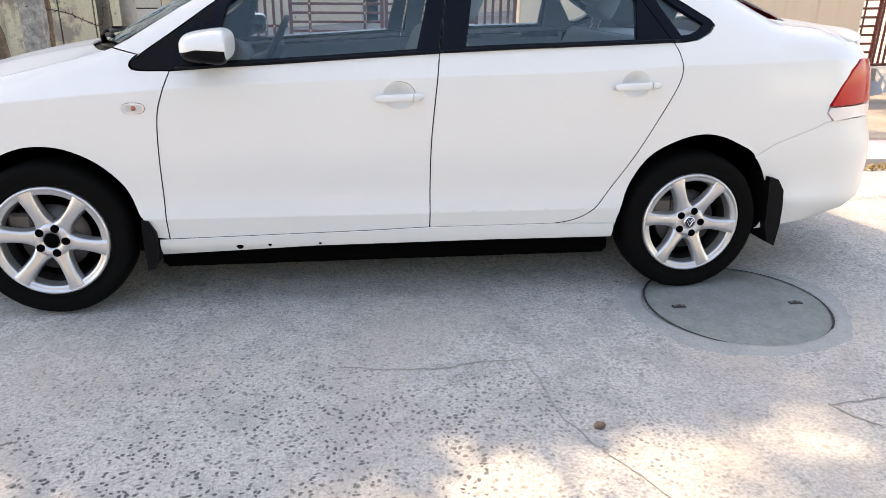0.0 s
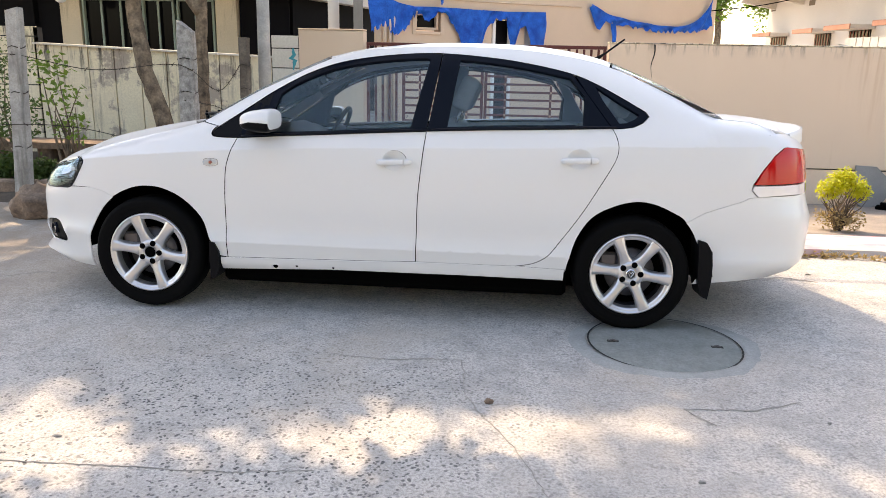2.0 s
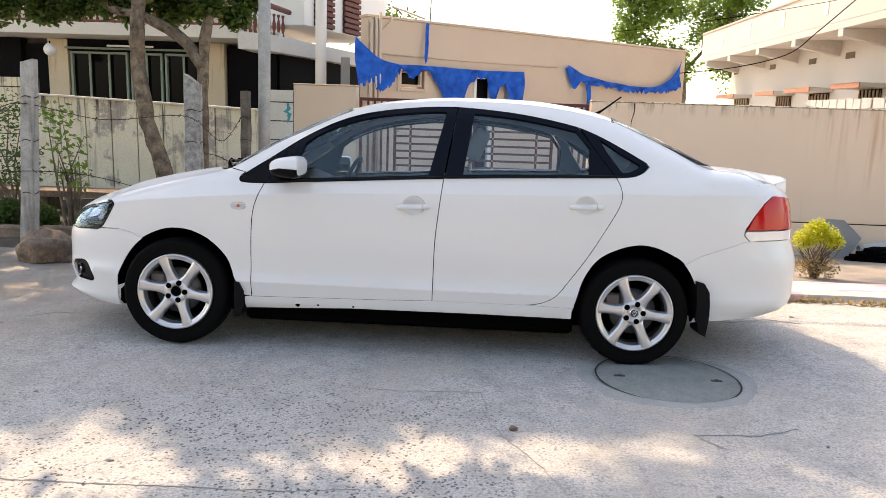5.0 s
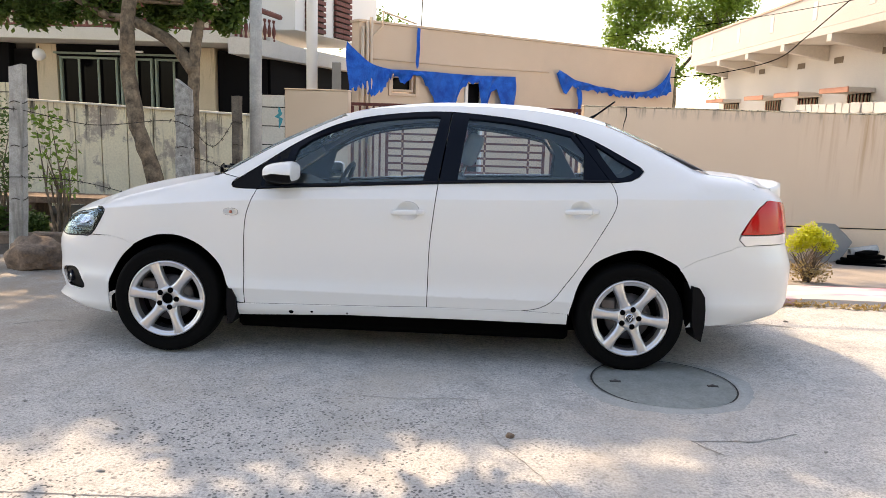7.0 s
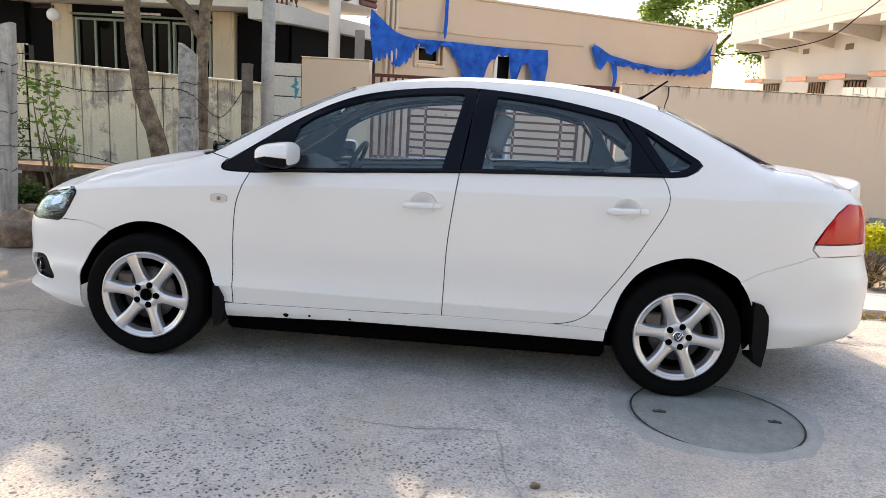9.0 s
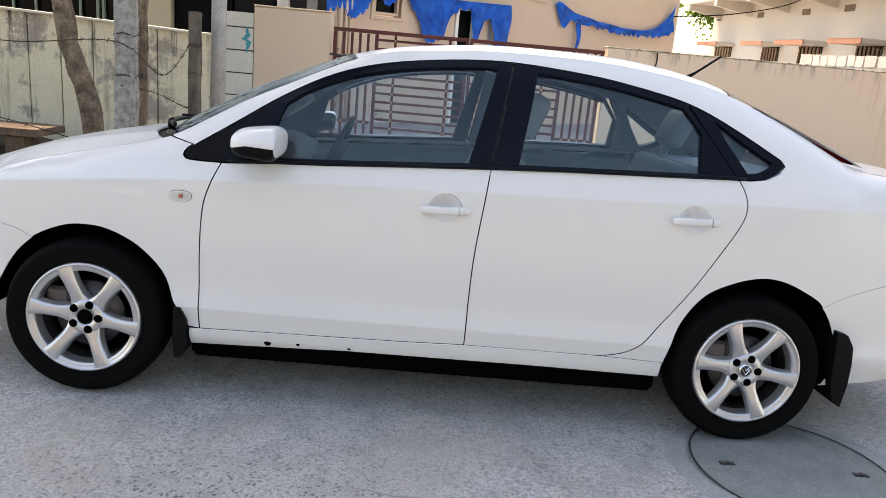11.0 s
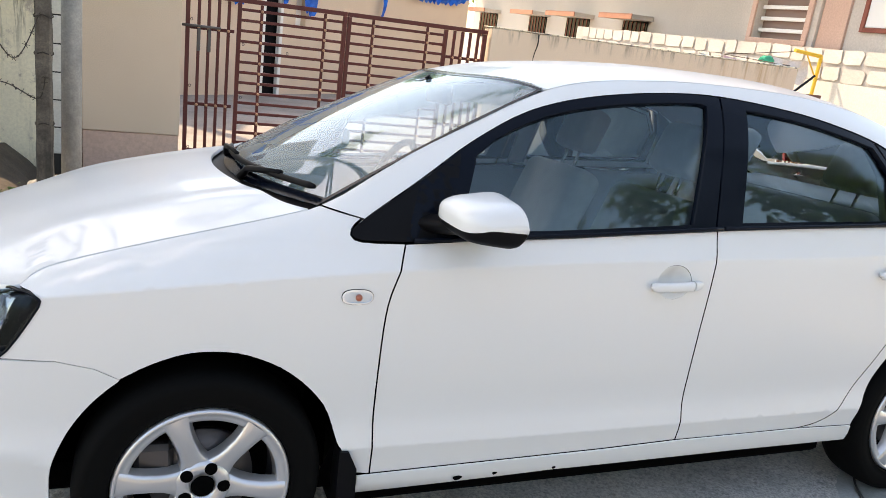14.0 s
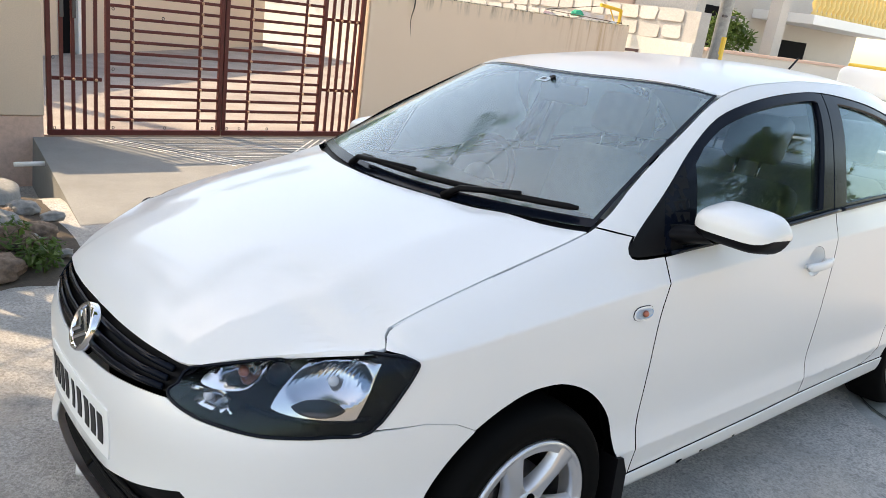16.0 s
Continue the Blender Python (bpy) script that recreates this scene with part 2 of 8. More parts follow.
height = M_STAINED.node_tree.nodes.new("ShaderNodeSeparateXYZ")
link(M_STAINED, pv, height.inputs[0])
link(M_STAINED, height.outputs[2], upper.inputs[0])
drips = mix(M_STAINED, 1.0, drips, upper.outputs[0], "MULTIPLY")
was = bsdf(M_STAINED).inputs["Base Color"].links[0].from_socket
link(M_STAINED, mix(M_STAINED, drips, mix(M_STAINED, bare, was, (0.33, 0.28, 0.25)), (0.045, 0.042, 0.038)), bsdf(M_STAINED).inputs["Base Color"])
M_WHITEWASH = rough_stone("white_plaster", (0.72, 0.70, 0.64), (0.62, 0.60, 0.54), 1.2, 40, 0.9, 0.15)
M_PALE = rough_stone("pale_house_paint", (0.62, 0.565, 0.505), (0.56, 0.51, 0.455), 0.7, 30, 0.9, 0.1)
M_PINK = rough_stone("pink_plaster", (0.68, 0.47, 0.37), (0.60, 0.40, 0.32), 1.0, 30, 0.9, 0.1)
M_GROOVE = mat("dark_groove", (0.03, 0.028, 0.025), 0.9)
M_CEMENT = rough_stone("smooth_cement", (0.30, 0.295, 0.28), (0.23, 0.225, 0.215), 2.2, 120, 0.85, 0.35)
M_COVER = rough_stone("manhole_cover_cement", (0.27, 0.285, 0.27), (0.19, 0.205, 0.19), 9.0, 70, 0.8, 0.9)
M_COLLAR = rough_stone("manhole_cement", (0.40, 0.405, 0.385), (0.29, 0.30, 0.285), 6.0, 90, 0.8, 0.7)
M_OLDCONC = rough_stone("old_concrete_post", (0.54, 0.51, 0.46), (0.28, 0.26, 0.235), 7.0, 90, 0.9, 0.6, (0.12, 0.11, 0.09))
M_DARKPOST = rough_stone("stained_post", (0.22, 0.18, 0.14), (0.06, 0.05, 0.042), 7.0, 80, 0.9, 0.7, (0.03, 0.026, 0.022))
M_OLDWOOD = rough_stone("weathered_wood", (0.50, 0.48, 0.44), (0.18, 0.165, 0.15), 16.0, 80, 0.9, 0.8, (0.08, 0.07, 0.06))
M_GREYPOLE = rough_stone("galvanised_pole", (0.50, 0.50, 0.48), (0.30, 0.305, 0.30), 9.0, 70, 0.6, 0.4)
M_MAROON = rough_stone("maroon_gate_paint", (0.12, 0.020, 0.016), (0.085, 0.014, 0.012), 10, 120, 0.42, 0.1)
M_KNOB = mat("copper_knob", (0.50, 0.30, 0.20), 0.35, 0.6)
M_BARK = rough_stone("bark", (0.36, 0.265, 0.18), (0.06, 0.044, 0.032), 9.0, 38, 0.95, 1.0, (0.04, 0.032, 0.026))
M_SOIL = rough_stone("dry_soil", (0.13, 0.10, 0.075), (0.07, 0.055, 0.042), 4.0, 60, 0.95, 1.0)
M_ROCK = rough_stone("brown_rock", (0.34, 0.235, 0.165), (0.09, 0.065, 0.05), 6.0, 50, 0.9, 1.0)
M_GREYROCK = rough_stone("grey_granite", (0.34, 0.33, 0.31), (0.22, 0.215, 0.20), 6.0, 60, 0.9, 0.8)
M_TARP = rough_stone("blue_tarpaulin", (0.002, 0.17, 0.72), (0.001, 0.06, 0.36), 5.0, 60, 0.40, 0.5)
bsdf(M_TARP).inputs["Specular IOR Level"].default_value = 0.12
M_REDTRIM = rough_stone("red_oxide_paint", (0.30, 0.085, 0.055), (0.22, 0.06, 0.04), 4.0, 60, 0.7, 0.2)
M_RAIL = rough_stone("red_baluster", (0.22, 0.07, 0.055), (0.15, 0.05, 0.04), 5.0, 60, 0.7, 0.2)
# near-black colour for unlit openings and for walls in deep shade
M_DARK = mat("shade_black", (0.006, 0.006, 0.007), 0.8, spec=0.1)
M_GREENFRAME = mat("green_window_frame", (0.22, 0.28, 0.23), 0.6)
M_YELLOW = mat("yellow_paint", (0.72, 0.45, 0.05), 0.5)
M_ROOMGLASS = mat("dark_window_pane", (0.004, 0.004, 0.005), 0.10, spec=0.06)
M_WHITE = mat("white_paintwork", (0.80, 0.79, 0.76), 0.6)
M_WIRE = mat("rusty_wire", (0.06, 0.045, 0.035), 0.7, 0.5)
M_STONE = rough_stone("rubble_stone", (0.68, 0.64, 0.585), (0.56, 0.52, 0.475), 6.0, 50, 0.9, 0.6, random=0.10)
M_MORTAR = rough_stone("grey_mortar", (0.56, 0.52, 0.48), (0.46, 0.43, 0.39), 4.0, 60, 0.9, 0.5)


def leaf_material(name, a, b):
    m = mat(name, a, 0.55)
    g = m.node_tree.nodes.new("ShaderNodeNewGeometry")
    link(m, ramp(m, g.outputs["Random Per Island"], [(0, a), (1, b)]), bsdf(m).inputs["Base Color"])
    tl = node(m, "ShaderNodeBsdfTranslucent", Color=(b[0] * 1.3, b[1] * 1.3, b[2], 1))
    mx = m.node_tree.nodes.new("ShaderNodeMixShader")
    mx.inputs[0].default_value = 0.32
    link(m, bsdf(m).outputs[0], mx.inputs[1])
    link(m, tl.outputs[0], mx.inputs[2])
    link(m, mx.outputs[0], m.node_tree.nodes["Material Output"].inputs["Surface"])
    return m


M_LEAF = leaf_material("green_leaf", (0.035, 0.075, 0.018), (0.10, 0.16, 0.035))
M_LEAFLIGHT = leaf_material("fresh_leaf", (0.10, 0.18, 0.03), (0.20, 0.30, 0.05))
M_LEAFLIME = leaf_material("lime_leaf", (0.40, 0.44, 0.02), (0.62, 0.60, 0.05))
M_LEAFDRY = leaf_material("dry_leaf", (0.28, 0.20, 0.10), (0.40, 0.30, 0.15))


def road_material():
    m = mat("worn_concrete_road", (0.44, 0.42, 0.39), 0.85)
    v = coords(m)
    big = noise_tex(m, v, 0.55, 6, 0.6)
    col = mix(m, ramp(m, big, [(0.32, (0, 0, 0)), (0.66, (1, 1, 1))]), (0.60, 0.572, 0.53), (0.52, 0.50, 0.468))
    mid = noise_tex(m, v, 5.0, 8, 0.7)
    col = mix(m, ramp(m, mid, [(0.46, (0, 0, 0)), (0.60, (0.8, 0.8, 0.8))]), col, (0.40, 0.385, 0.362))
    pits = noise_tex(m, v, 24.0, 4, 0.75)
    col = mix(m, ramp(m, pits, [(0.56, (0, 0, 0)), (0.66, (0.8, 0.8, 0.8))]), col, (0.20, 0.195, 0.185))
    fine = noise_tex(m, v, 85.0, 5, 0.7)
    col = mix(m, ramp(m, fine, [(0.43, (0, 0, 0)), (0.60, (0.85, 0.85, 0.85))]), col, (0.30, 0.288, 0.27))
    # aggregate laid bare in patches
    vo = node(m, "ShaderNodeTexVoronoi", Scale=52.0)
    wob = node(m, "ShaderNodeTexNoise", Scale=14.0, Detail=3.0)
    link(m, v, wob.inputs["Vector"])
    va = node(m, "ShaderNodeVectorMath")
    va.operation = "MULTIPLY_ADD"
    va.inputs[1].default_value = (0.05, 0.05, 0.0)
    link(m, wob.outputs["Color"], va.inputs[0])
    link(m, v, va.inputs[2])
    link(m, va.outputs[0], vo.inputs["Vector"])
    peb = ramp(m, vo.outputs["Distance"], [(0.24, (1, 1, 1)), (0.40, (0, 0, 0))])
    pick = ramp(m, vo.outputs["Color"], [(0.26, (0, 0, 0)), (0.34, (1, 1, 1))])
    stone = mix(m, 1.0, peb, pick, "MULTIPLY")
    # the patch lies before the car's middle
    sep = node(m, "ShaderNodeVectorMath")
    sep.operation = "DISTANCE"
    sep.inputs[1].default_value = (0.75, -1.15, 0)
    sc = node(m, "ShaderNodeVectorMath")
    sc.operation = "MULTIPLY"
    sc.inputs[1].default_value = (0.62, 1.0, 1)
    link(m, v, sc.inputs[0])
    sep.inputs[1].default_value = (0.75 * 0.62, -1.15, 0)
    link(m, sc.outputs[0], sep.inputs[0])
    zone = ramp(m, sep.outputs["Value"], [(0.5, (1, 1, 1)), (1.2, (0.32, 0.32, 0.32))])
    breakup = ramp(m, noise_tex(m, v, 2.4, 4, 0.6), [(0.35, (0.25, 0.25, 0.25)), (0.55, (1, 1, 1))])
    fac = mix(m, 1.0, mix(m, 1.0, stone, zone, "MULTIPLY"), breakup, "MULTIPLY")
    col = mix(m, fac, col, (0.085, 0.085, 0.085))
    # sandy dust towards the near edge
    haze_dust = ramp(m, noise_tex(m, v, 1.1, 5, 0.6), [(0.5, (0, 0, 0)), (0.75, (0.55, 0.55, 0.55))])
    col = mix(m, haze_dust, col, (0.50, 0.43, 0.35))
    # left side is sandy, and coloured darker for deeper shade by the verge
    sx = m.node_tree.nodes.new("ShaderNodeSeparateXYZ")
    link(m, v, sx.inputs[0])
    side = node(m, "ShaderNodeMapRange")
    side.inputs[1].default_value, side.inputs[2].default_value, side.inputs[3].default_value, side.inputs[4].default_value = -0.4, -1.6, 0.0, 0.85
    link(m, sx.outputs[0], side.inputs[0])
    sandy_shade = mix(m, 1.0, side.outputs[0], ramp(m, noise_tex(m, v, 1.6, 6, 0.65), [(0.36, (0.35, 0.35, 0.35)), (0.56, (1, 1, 1))]), "MULTIPLY")
    col = mix(m, sandy_shade, col, (0.27, 0.215, 0.165))
    link(m, col, bsdf(m).inputs["Base Color"])
    n0 = relief(m, pits, 0.5, 0.006)
    n1 = relief(m, fine, 0.9, 0.006, n0)
    relief(m, fac, 0.5, 0.006, n1)
    return m


M_ROAD = road_material()
M_PAVE = rough_stone("dusty_pavement", (0.36, 0.31, 0.26), (0.25, 0.21, 0.175), 2.0, 70, 0.95, 0.6)

# ---- ground: one sheet to the horizon ----
bm = bmesh.new()
xs = [-600, -60, -12] + list(np.arange(-8, 10.05, 0.25)) + [16, 60, 600]
ys = [-600, -60, -12] + list(np.arange(-8, 8.05, 0.25)) + [16, 60, 600]


def pavement_fall(x, y, more=0.0):
    """The pavement slopes down from the kerb to the wall's foot."""
    t = min(max((y - 2.35) / 3.2, 0.0), 1.0) * min(max((x - 3.0) / 0.25, 0.0), 1.0) * min(max((8.6 - x) / 1.4, 0.0), 1.0)
    return -(0.33 * t + more * min(1.0, 8 * t)) * (y < 5.95)


def ditch(x, y):
    """The verge falls away beside the ramp, towards the wall."""
    def ease(v):
        v = min(max(v, 0.0), 1.0)
        return v * v * (3 - 2 * v)
    return -0.34 * ease((y - 3.9) / 1.5) * ease((0.1 - x) / 0.1) * ease((x + 1.35) / 0.4) * (y < W + 0.3) + pavement_fall(x, y, 0.06)


W = 5.6


def ground_z(x, y):
    """Level road that dips under the car's far wheels."""
    dip = math.exp(-((y - 1.72) / 0.42) ** 2) * math.exp(-((x - 1.25) / 2.2) ** 4)
    near = math.exp(-((y - 0.05) / 0.5) ** 2) * (0.010 - 0.011 * min(max(x, 0), 2.6)) * math.exp(-((x - 1.25) / 2.2) ** 4)
    return -0.098 * dip + near + ditch(x, y)


grid(bm, [[Vector((x, y, ground_z(x, y))) for y in ys] for x in xs])
bmesh.ops.recalc_face_normals(bm, faces=bm.faces)
ground = tagged(part("ground", bm, M_ROAD, None, "", True), "worn grey concrete road with patches of bare aggregate", "ground", kind="structure")


def ribbon(name, pts, width, parent, z=0.003, seed=1, material=None):
    """A crack or joint: an uneven dark line lying in the road."""
    rnd = random.Random(seed)
    fine = []
    for p, q in zip(pts, pts[1:]):
        k = max(2, int((Vector(q) - Vector(p)).length / 0.025))
        fine += [Vector(p).lerp(Vector(q), i / k) for i in range(k)]
    fine.append(Vector(pts[-1]))
    bm = bmesh.new()
    rows = []
    for i, p in enumerate(fine):
        d = (fine[min(i + 1, len(fine) - 1)] - fine[max(i - 1, 0)]).normalized()
        n = Vector((-d.y, d.x))
        w = width * (0.35 + 1.1 * rnd.random()) * min(1, 0.25 + 4 * min(i, len(fine) - 1 - i) / len(fine))
        j = n * rnd.uniform(-1, 1) * 0.006
        rows.append([Vector((*(p + j + n * w), z)), Vector((*(p + j), z - 0.0025)), Vector((*(p + j - n * w), z))])
    grid(bm, rows)
    bmesh.ops.recalc_face_normals(bm, faces=bm.faces)
    return part(name, bm, material or M_GROOVE, parent)


M_CRACK = mat("crack_dirt", (0.36, 0.34, 0.31), 0.95)
ribbon("joint", [(-3.0, -1.60), (-0.084, -1.562), (0.35, -1.558), (1.02, -1.537), (1.30, -1.49)], 0.0025, ground, seed=3, material=M_CRACK)
ribbon("crack", [(1.07, -0.461), (1.25, -0.50), (1.42, -0.507), (1.55, -0.475), (1.728, -0.471), (1.75, -0.62), (1.76, -0.82), (1.83, -0.98), (1.93, -1.15), (2.02, -1.37), (2.1, -1.6)], 0.002, ground, seed=4, material=M_CRACK)
ribbon("crack", [(-0.6, 0.62), (-0.75, 0.55), (-1.0, 0.58), (-1.15, 0.45)], 0.006, ground, seed=5, material=M_CRACK)
ribbon("crack", [(3.05, 1.0), (3.2, 1.12), (3.42, 1.08), (3.7, 1.2), (3.9, 1.12)], 0.008, ground, seed=6, material=M_CRACK)
# the next two ribbons form a V that stands for a lying twig
ribbon("crack", [(2.65, -0.85), (2.95, -0.82), (3.15, -0.72)], 0.004, ground, seed=7, material=M_CRACK)
ribbon("crack", [(2.65, -0.85), (2.75, -0.98)], 0.004, ground, seed=8, material=M_CRACK)

# manhole beside the rear wheel
manhole = thing("manhole", "round concrete manhole cover in a smooth cement collar", "manhole", Matrix.Translation((2.71, -0.10, 0.0)), kind="structure")
rnd = random.Random(11)
bm = bmesh.new()
ring_r = [0.475 + 0.02 * math.sin(2 * a + 0.5) + 0.012 * math.sin(5 * a) + rnd.uniform(-0.012, 0.012) for a in np.linspace(0, 2 * math.pi, 72, endpoint=False)]
rows = []
for i, r in enumerate(ring_r):
    a = 2 * math.pi * i / 72
    c, s_ = math.cos(a), math.sin(a)
    rows.append([Vector((c * q, s_ * q * 0.95, z + ground_z(2.71 + c * q, -0.10 + s_ * q * 0.95))) for q, z in ((0.378, -0.004), (0.381, 0.005), (0.40, 0.006), (0.43, 0.005), (r, -0.002))])
rows.append(rows[0])
grid(bm, rows)
bmesh.ops.remove_doubles(bm, verts=bm.verts, dist=1e-5)
bmesh.ops.recalc_face_normals(bm, faces=bm.faces)
part("collar", bm, M_COLLAR, manhole, "smooth grey cement collar", True)
bm = bmesh.new()
lathe(bm, [(0.0, 0.0), (0.2, -0.001), (0.364, -0.004), (0.370, -0.011)], 72)
cover = part("cover", bm, M_COVER, manhole, "round concrete cover", True)
bm = bmesh.new()
lathe(bm, [(0.3675, -0.0015), (0.3765, -0.0015)], 72)
part("ring_gap", bm, M_GROOVE, manhole)
for q in ((0.255, -0.02), (-0.25, -0.01)):
    bm = bmesh.new()
    box(bm, q[0] - 0.03, q[1] - 0.014, -0.006, q[0] + 0.03, q[1] + 0.014, 0.0005, 0.003)
    hole = part("lift_recess", bm, M_GROOVE, cover)
    bm = bmesh.new()
    tube(bm, [(q[0] - 0.024, q[1], -0.003), (q[0], q[1] + 0.004, 0.004), (q[0] + 0.024, q[1], -0.003)], 0.005, 6)
    part("lift_bar", bm, M_STEEL, hole, "rusty lifting bar", True)

# ---- the boundary along the street's back, y = 5.6 ----


def wall(name, label, parts_, cat="wall"):
    w = thing(name, label, cat, kind="structure")
    for n, b, mm in parts_:
        bm = bmesh.new()
        box(bm, *b, 0.006)
        part(n, bm, mm, w)
    return w


right_wall = wall("wall_right", "beige plastered compound wall with rust streaks", [("wall_face", (2.99, W, 0.14, 6.98, W + 0.2, 1.535), M_RUSTY), ("plinth", (2.99, W + 0.012, -0.6, 6.98, W + 0.19, 0.125), M_RUSTY), ("plinth_joint", (2.99, W + 0.03, 0.125, 6.98, W + 0.18, 0.140), M_GROOVE), ("coping", (2.98, W - 0.008, 1.538, 6.985, W + 0.208, 1.55), M_STAINED)])
bm = bmesh.new()
line = [(3.50 + 0.012 * math.sin(9 * z) + 0.008 * math.sin(23 * z), z) for z in np.linspace(1.53, 1.12, 14)]
grid(bm, [[Vector((x - 0.009 * (z - 1.1) / 0.4, W - 0.004, z)), Vector((x + 0.009 * (z - 1.1) / 0.4, W - 0.004, z))] for x, z in line])
part("wall_crack", bm, M_GROOVE, right_wall)
wall("wall_pier", "beige plastered gate wall", [("wall_face", (-0.745, W, 0.235, 0.055, W + 0.22, 1.63), M_BEIGE), ("plinth", (-0.745, W + 0.014, -0.5, 0.05, W + 0.2, 0.231), M_PINK), ("coping", (-0.75, W - 0.01, 1.634, 0.06, W + 0.23, 1.65), M_BEIGE)])
# cream wall in upright panels
cream = thing("wall_cream", "cream plastered wall in upright panels with black stains", "wall", kind="structure")
CREAM_X, CREAM_STEP = -4.14, 0.34


def cream_top(x):
    return 1.405 - 0.037 * (x - CREAM_X)


bm = bmesh.new()
slab(bm, [(CREAM_X, -0.3), (-1.09, -0.3), (-1.09, cream_top(-1.09) - 0.01), (CREAM_X, cream_top(CREAM_X) - 0.01)], -0.17, Matrix.Translation((0, W + 0.20, 0)) @ Matrix.Rotation(radians(90), 4, "X"))
bmesh.ops.recalc_face_normals(bm, faces=bm.faces)
part("wall_core", bm, M_GROOVE, cream)
for k in range(9):
    x = CREAM_X + CREAM_STEP * k
    w = min(CREAM_STEP, -1.09 - x)
    bm = bmesh.new()
    slab(bm, [(x + 0.007, -0.2), (x + w - 0.007, -0.2), (x + w - 0.007, cream_top(x + w)), (x + 0.007, cream_top(x))], 0.05, Matrix.Translation((0, W, 0)) @ Matrix.Rotation(radians(90), 4, "X"))
    bmesh.ops.recalc_face_normals(bm, faces=bm.faces)
    part("panel", bm, M_STAINED, cream)
for x0, x1 in ((CREAM_X, -2.62), (-2.615, -1.09)):
    bm = bmesh.new()
    slab(bm, [(x0, cream_top(x0)), (x1, cream_top(x1)), (x1, cream_top(x1) + 0.022), (x0, cream_top(x0) + 0.022)], 0.25, Matrix.Translation((0, W - 0.07, 0)) @ Matrix.Rotation(radians(90), 4, "X"))
    bmesh.ops.recalc_face_normals(bm, faces=bm.faces)
    part("coping", bm, M_WHITEWASH, cream)


def lined_wall(name, label, x0, x1, top, step, material):
    """A wall with dark horizontal grooves between courses of plaster."""
    w = thing(name, label, "wall", kind="structure")
    bm = bmesh.new()
    box(bm, x0, W + 0.012, -0.5, x1, W + 0.2, top - 0.01)
    part("wall_core", bm, M_GROOVE, w)
    z = 0.0
    while z < top - 0.02:
        bm = bmesh.new()
        box(bm, x0, W, z + 0.006, x1, W + 0.1, min(z + step - 0.006, top), 0.003)
        part("course", bm, material, w)
        z += step
    return w


lw = lined_wall("wall_lined", "white plastered wall with dark horizontal grooves", -1.085, -0.752, 1.56, 0.235, M_WHITEWASH)
bm = bmesh.new()
rnd = random.Random(5)
pts = [(-0.82 + rnd.uniform(-0.035, 0.035) * (1 - abs(t)), 1.28 + 0.13 * t) for t in np.linspace(-1, 1, 12)]
grid(bm, [[Vector((x - 0.03 * (1 - abs(i - 6) / 7), W - 0.003, z)), Vector((x + 0.035 * (1 - abs(i - 6) / 7), W - 0.003, z))] for i, (x, z) in enumerate(pts)])
part("paint_smear", bm, mat("teal_paint", (0.03, 0.30, 0.36), 0.7), lw, "smear of teal paint")
lw2 = lined_wall("wall_left_end", "white plastered wall with grooves and a tile plaque", -6.2, -4.16, 1.62, 0.30, M_STAINED)
bm = bmesh.new()
box(bm, -4.80, W - 0.015, 1.43, -4.64, W - 0.001, 1.60, 0.003)
pq = part("tile_plaque", bm, mat("plaque_tile", (0.55, 0.45, 0.36), 0.4), lw2, "small brown picture tile")
bm = bmesh.new()
box(bm, -4.77, W - 0.019, 1.455, -4.67, W - 0.0155, 1.56, 0.01)
part("plaque_shape", bm, mat("plaque_brown", (0.22, 0.13, 0.09), 0.5), pq)
bm = bmesh.new()
box(bm, -4.84, W - 0.013, 1.30, -4.62, W - 0.001, 1.39, 0.003)
sg = part("blue_sign", bm, mat("blue_enamel", (0.04, 0.20, 0.32), 0.4), lw2, "small blue name sign")
for k in range(5):
    bm = bmesh.new()
    box(bm, -4.81 + 0.034 * k, W - 0.016, 1.325, -4.79 + 0.034 * k, W - 0.0135, 1.365)
    part("sign_bar", bm, M_WHITE, sg)


# ---- the maroon gate ----
def steel_gate(name, label, origin, width, z0, z1, plan_parts):
    g = thing(name, label, "gate", origin)

    def bar(n, b, mm=M_MAROON):
        bm = bmesh.new()
        box(bm, *b, 0.003)
        part(n, bm, mm, g)

    def knob(x, z):
        bm = bmesh.new()
        bmesh.ops.create_uvsphere(bm, u_segments=8, v_segments=6, radius=0.013, matrix=Matrix.Translation((x, -0.024, z)))
        part("knob", bm, M_KNOB, g, "", True)
    plan_parts(bar, knob, g)
    return g


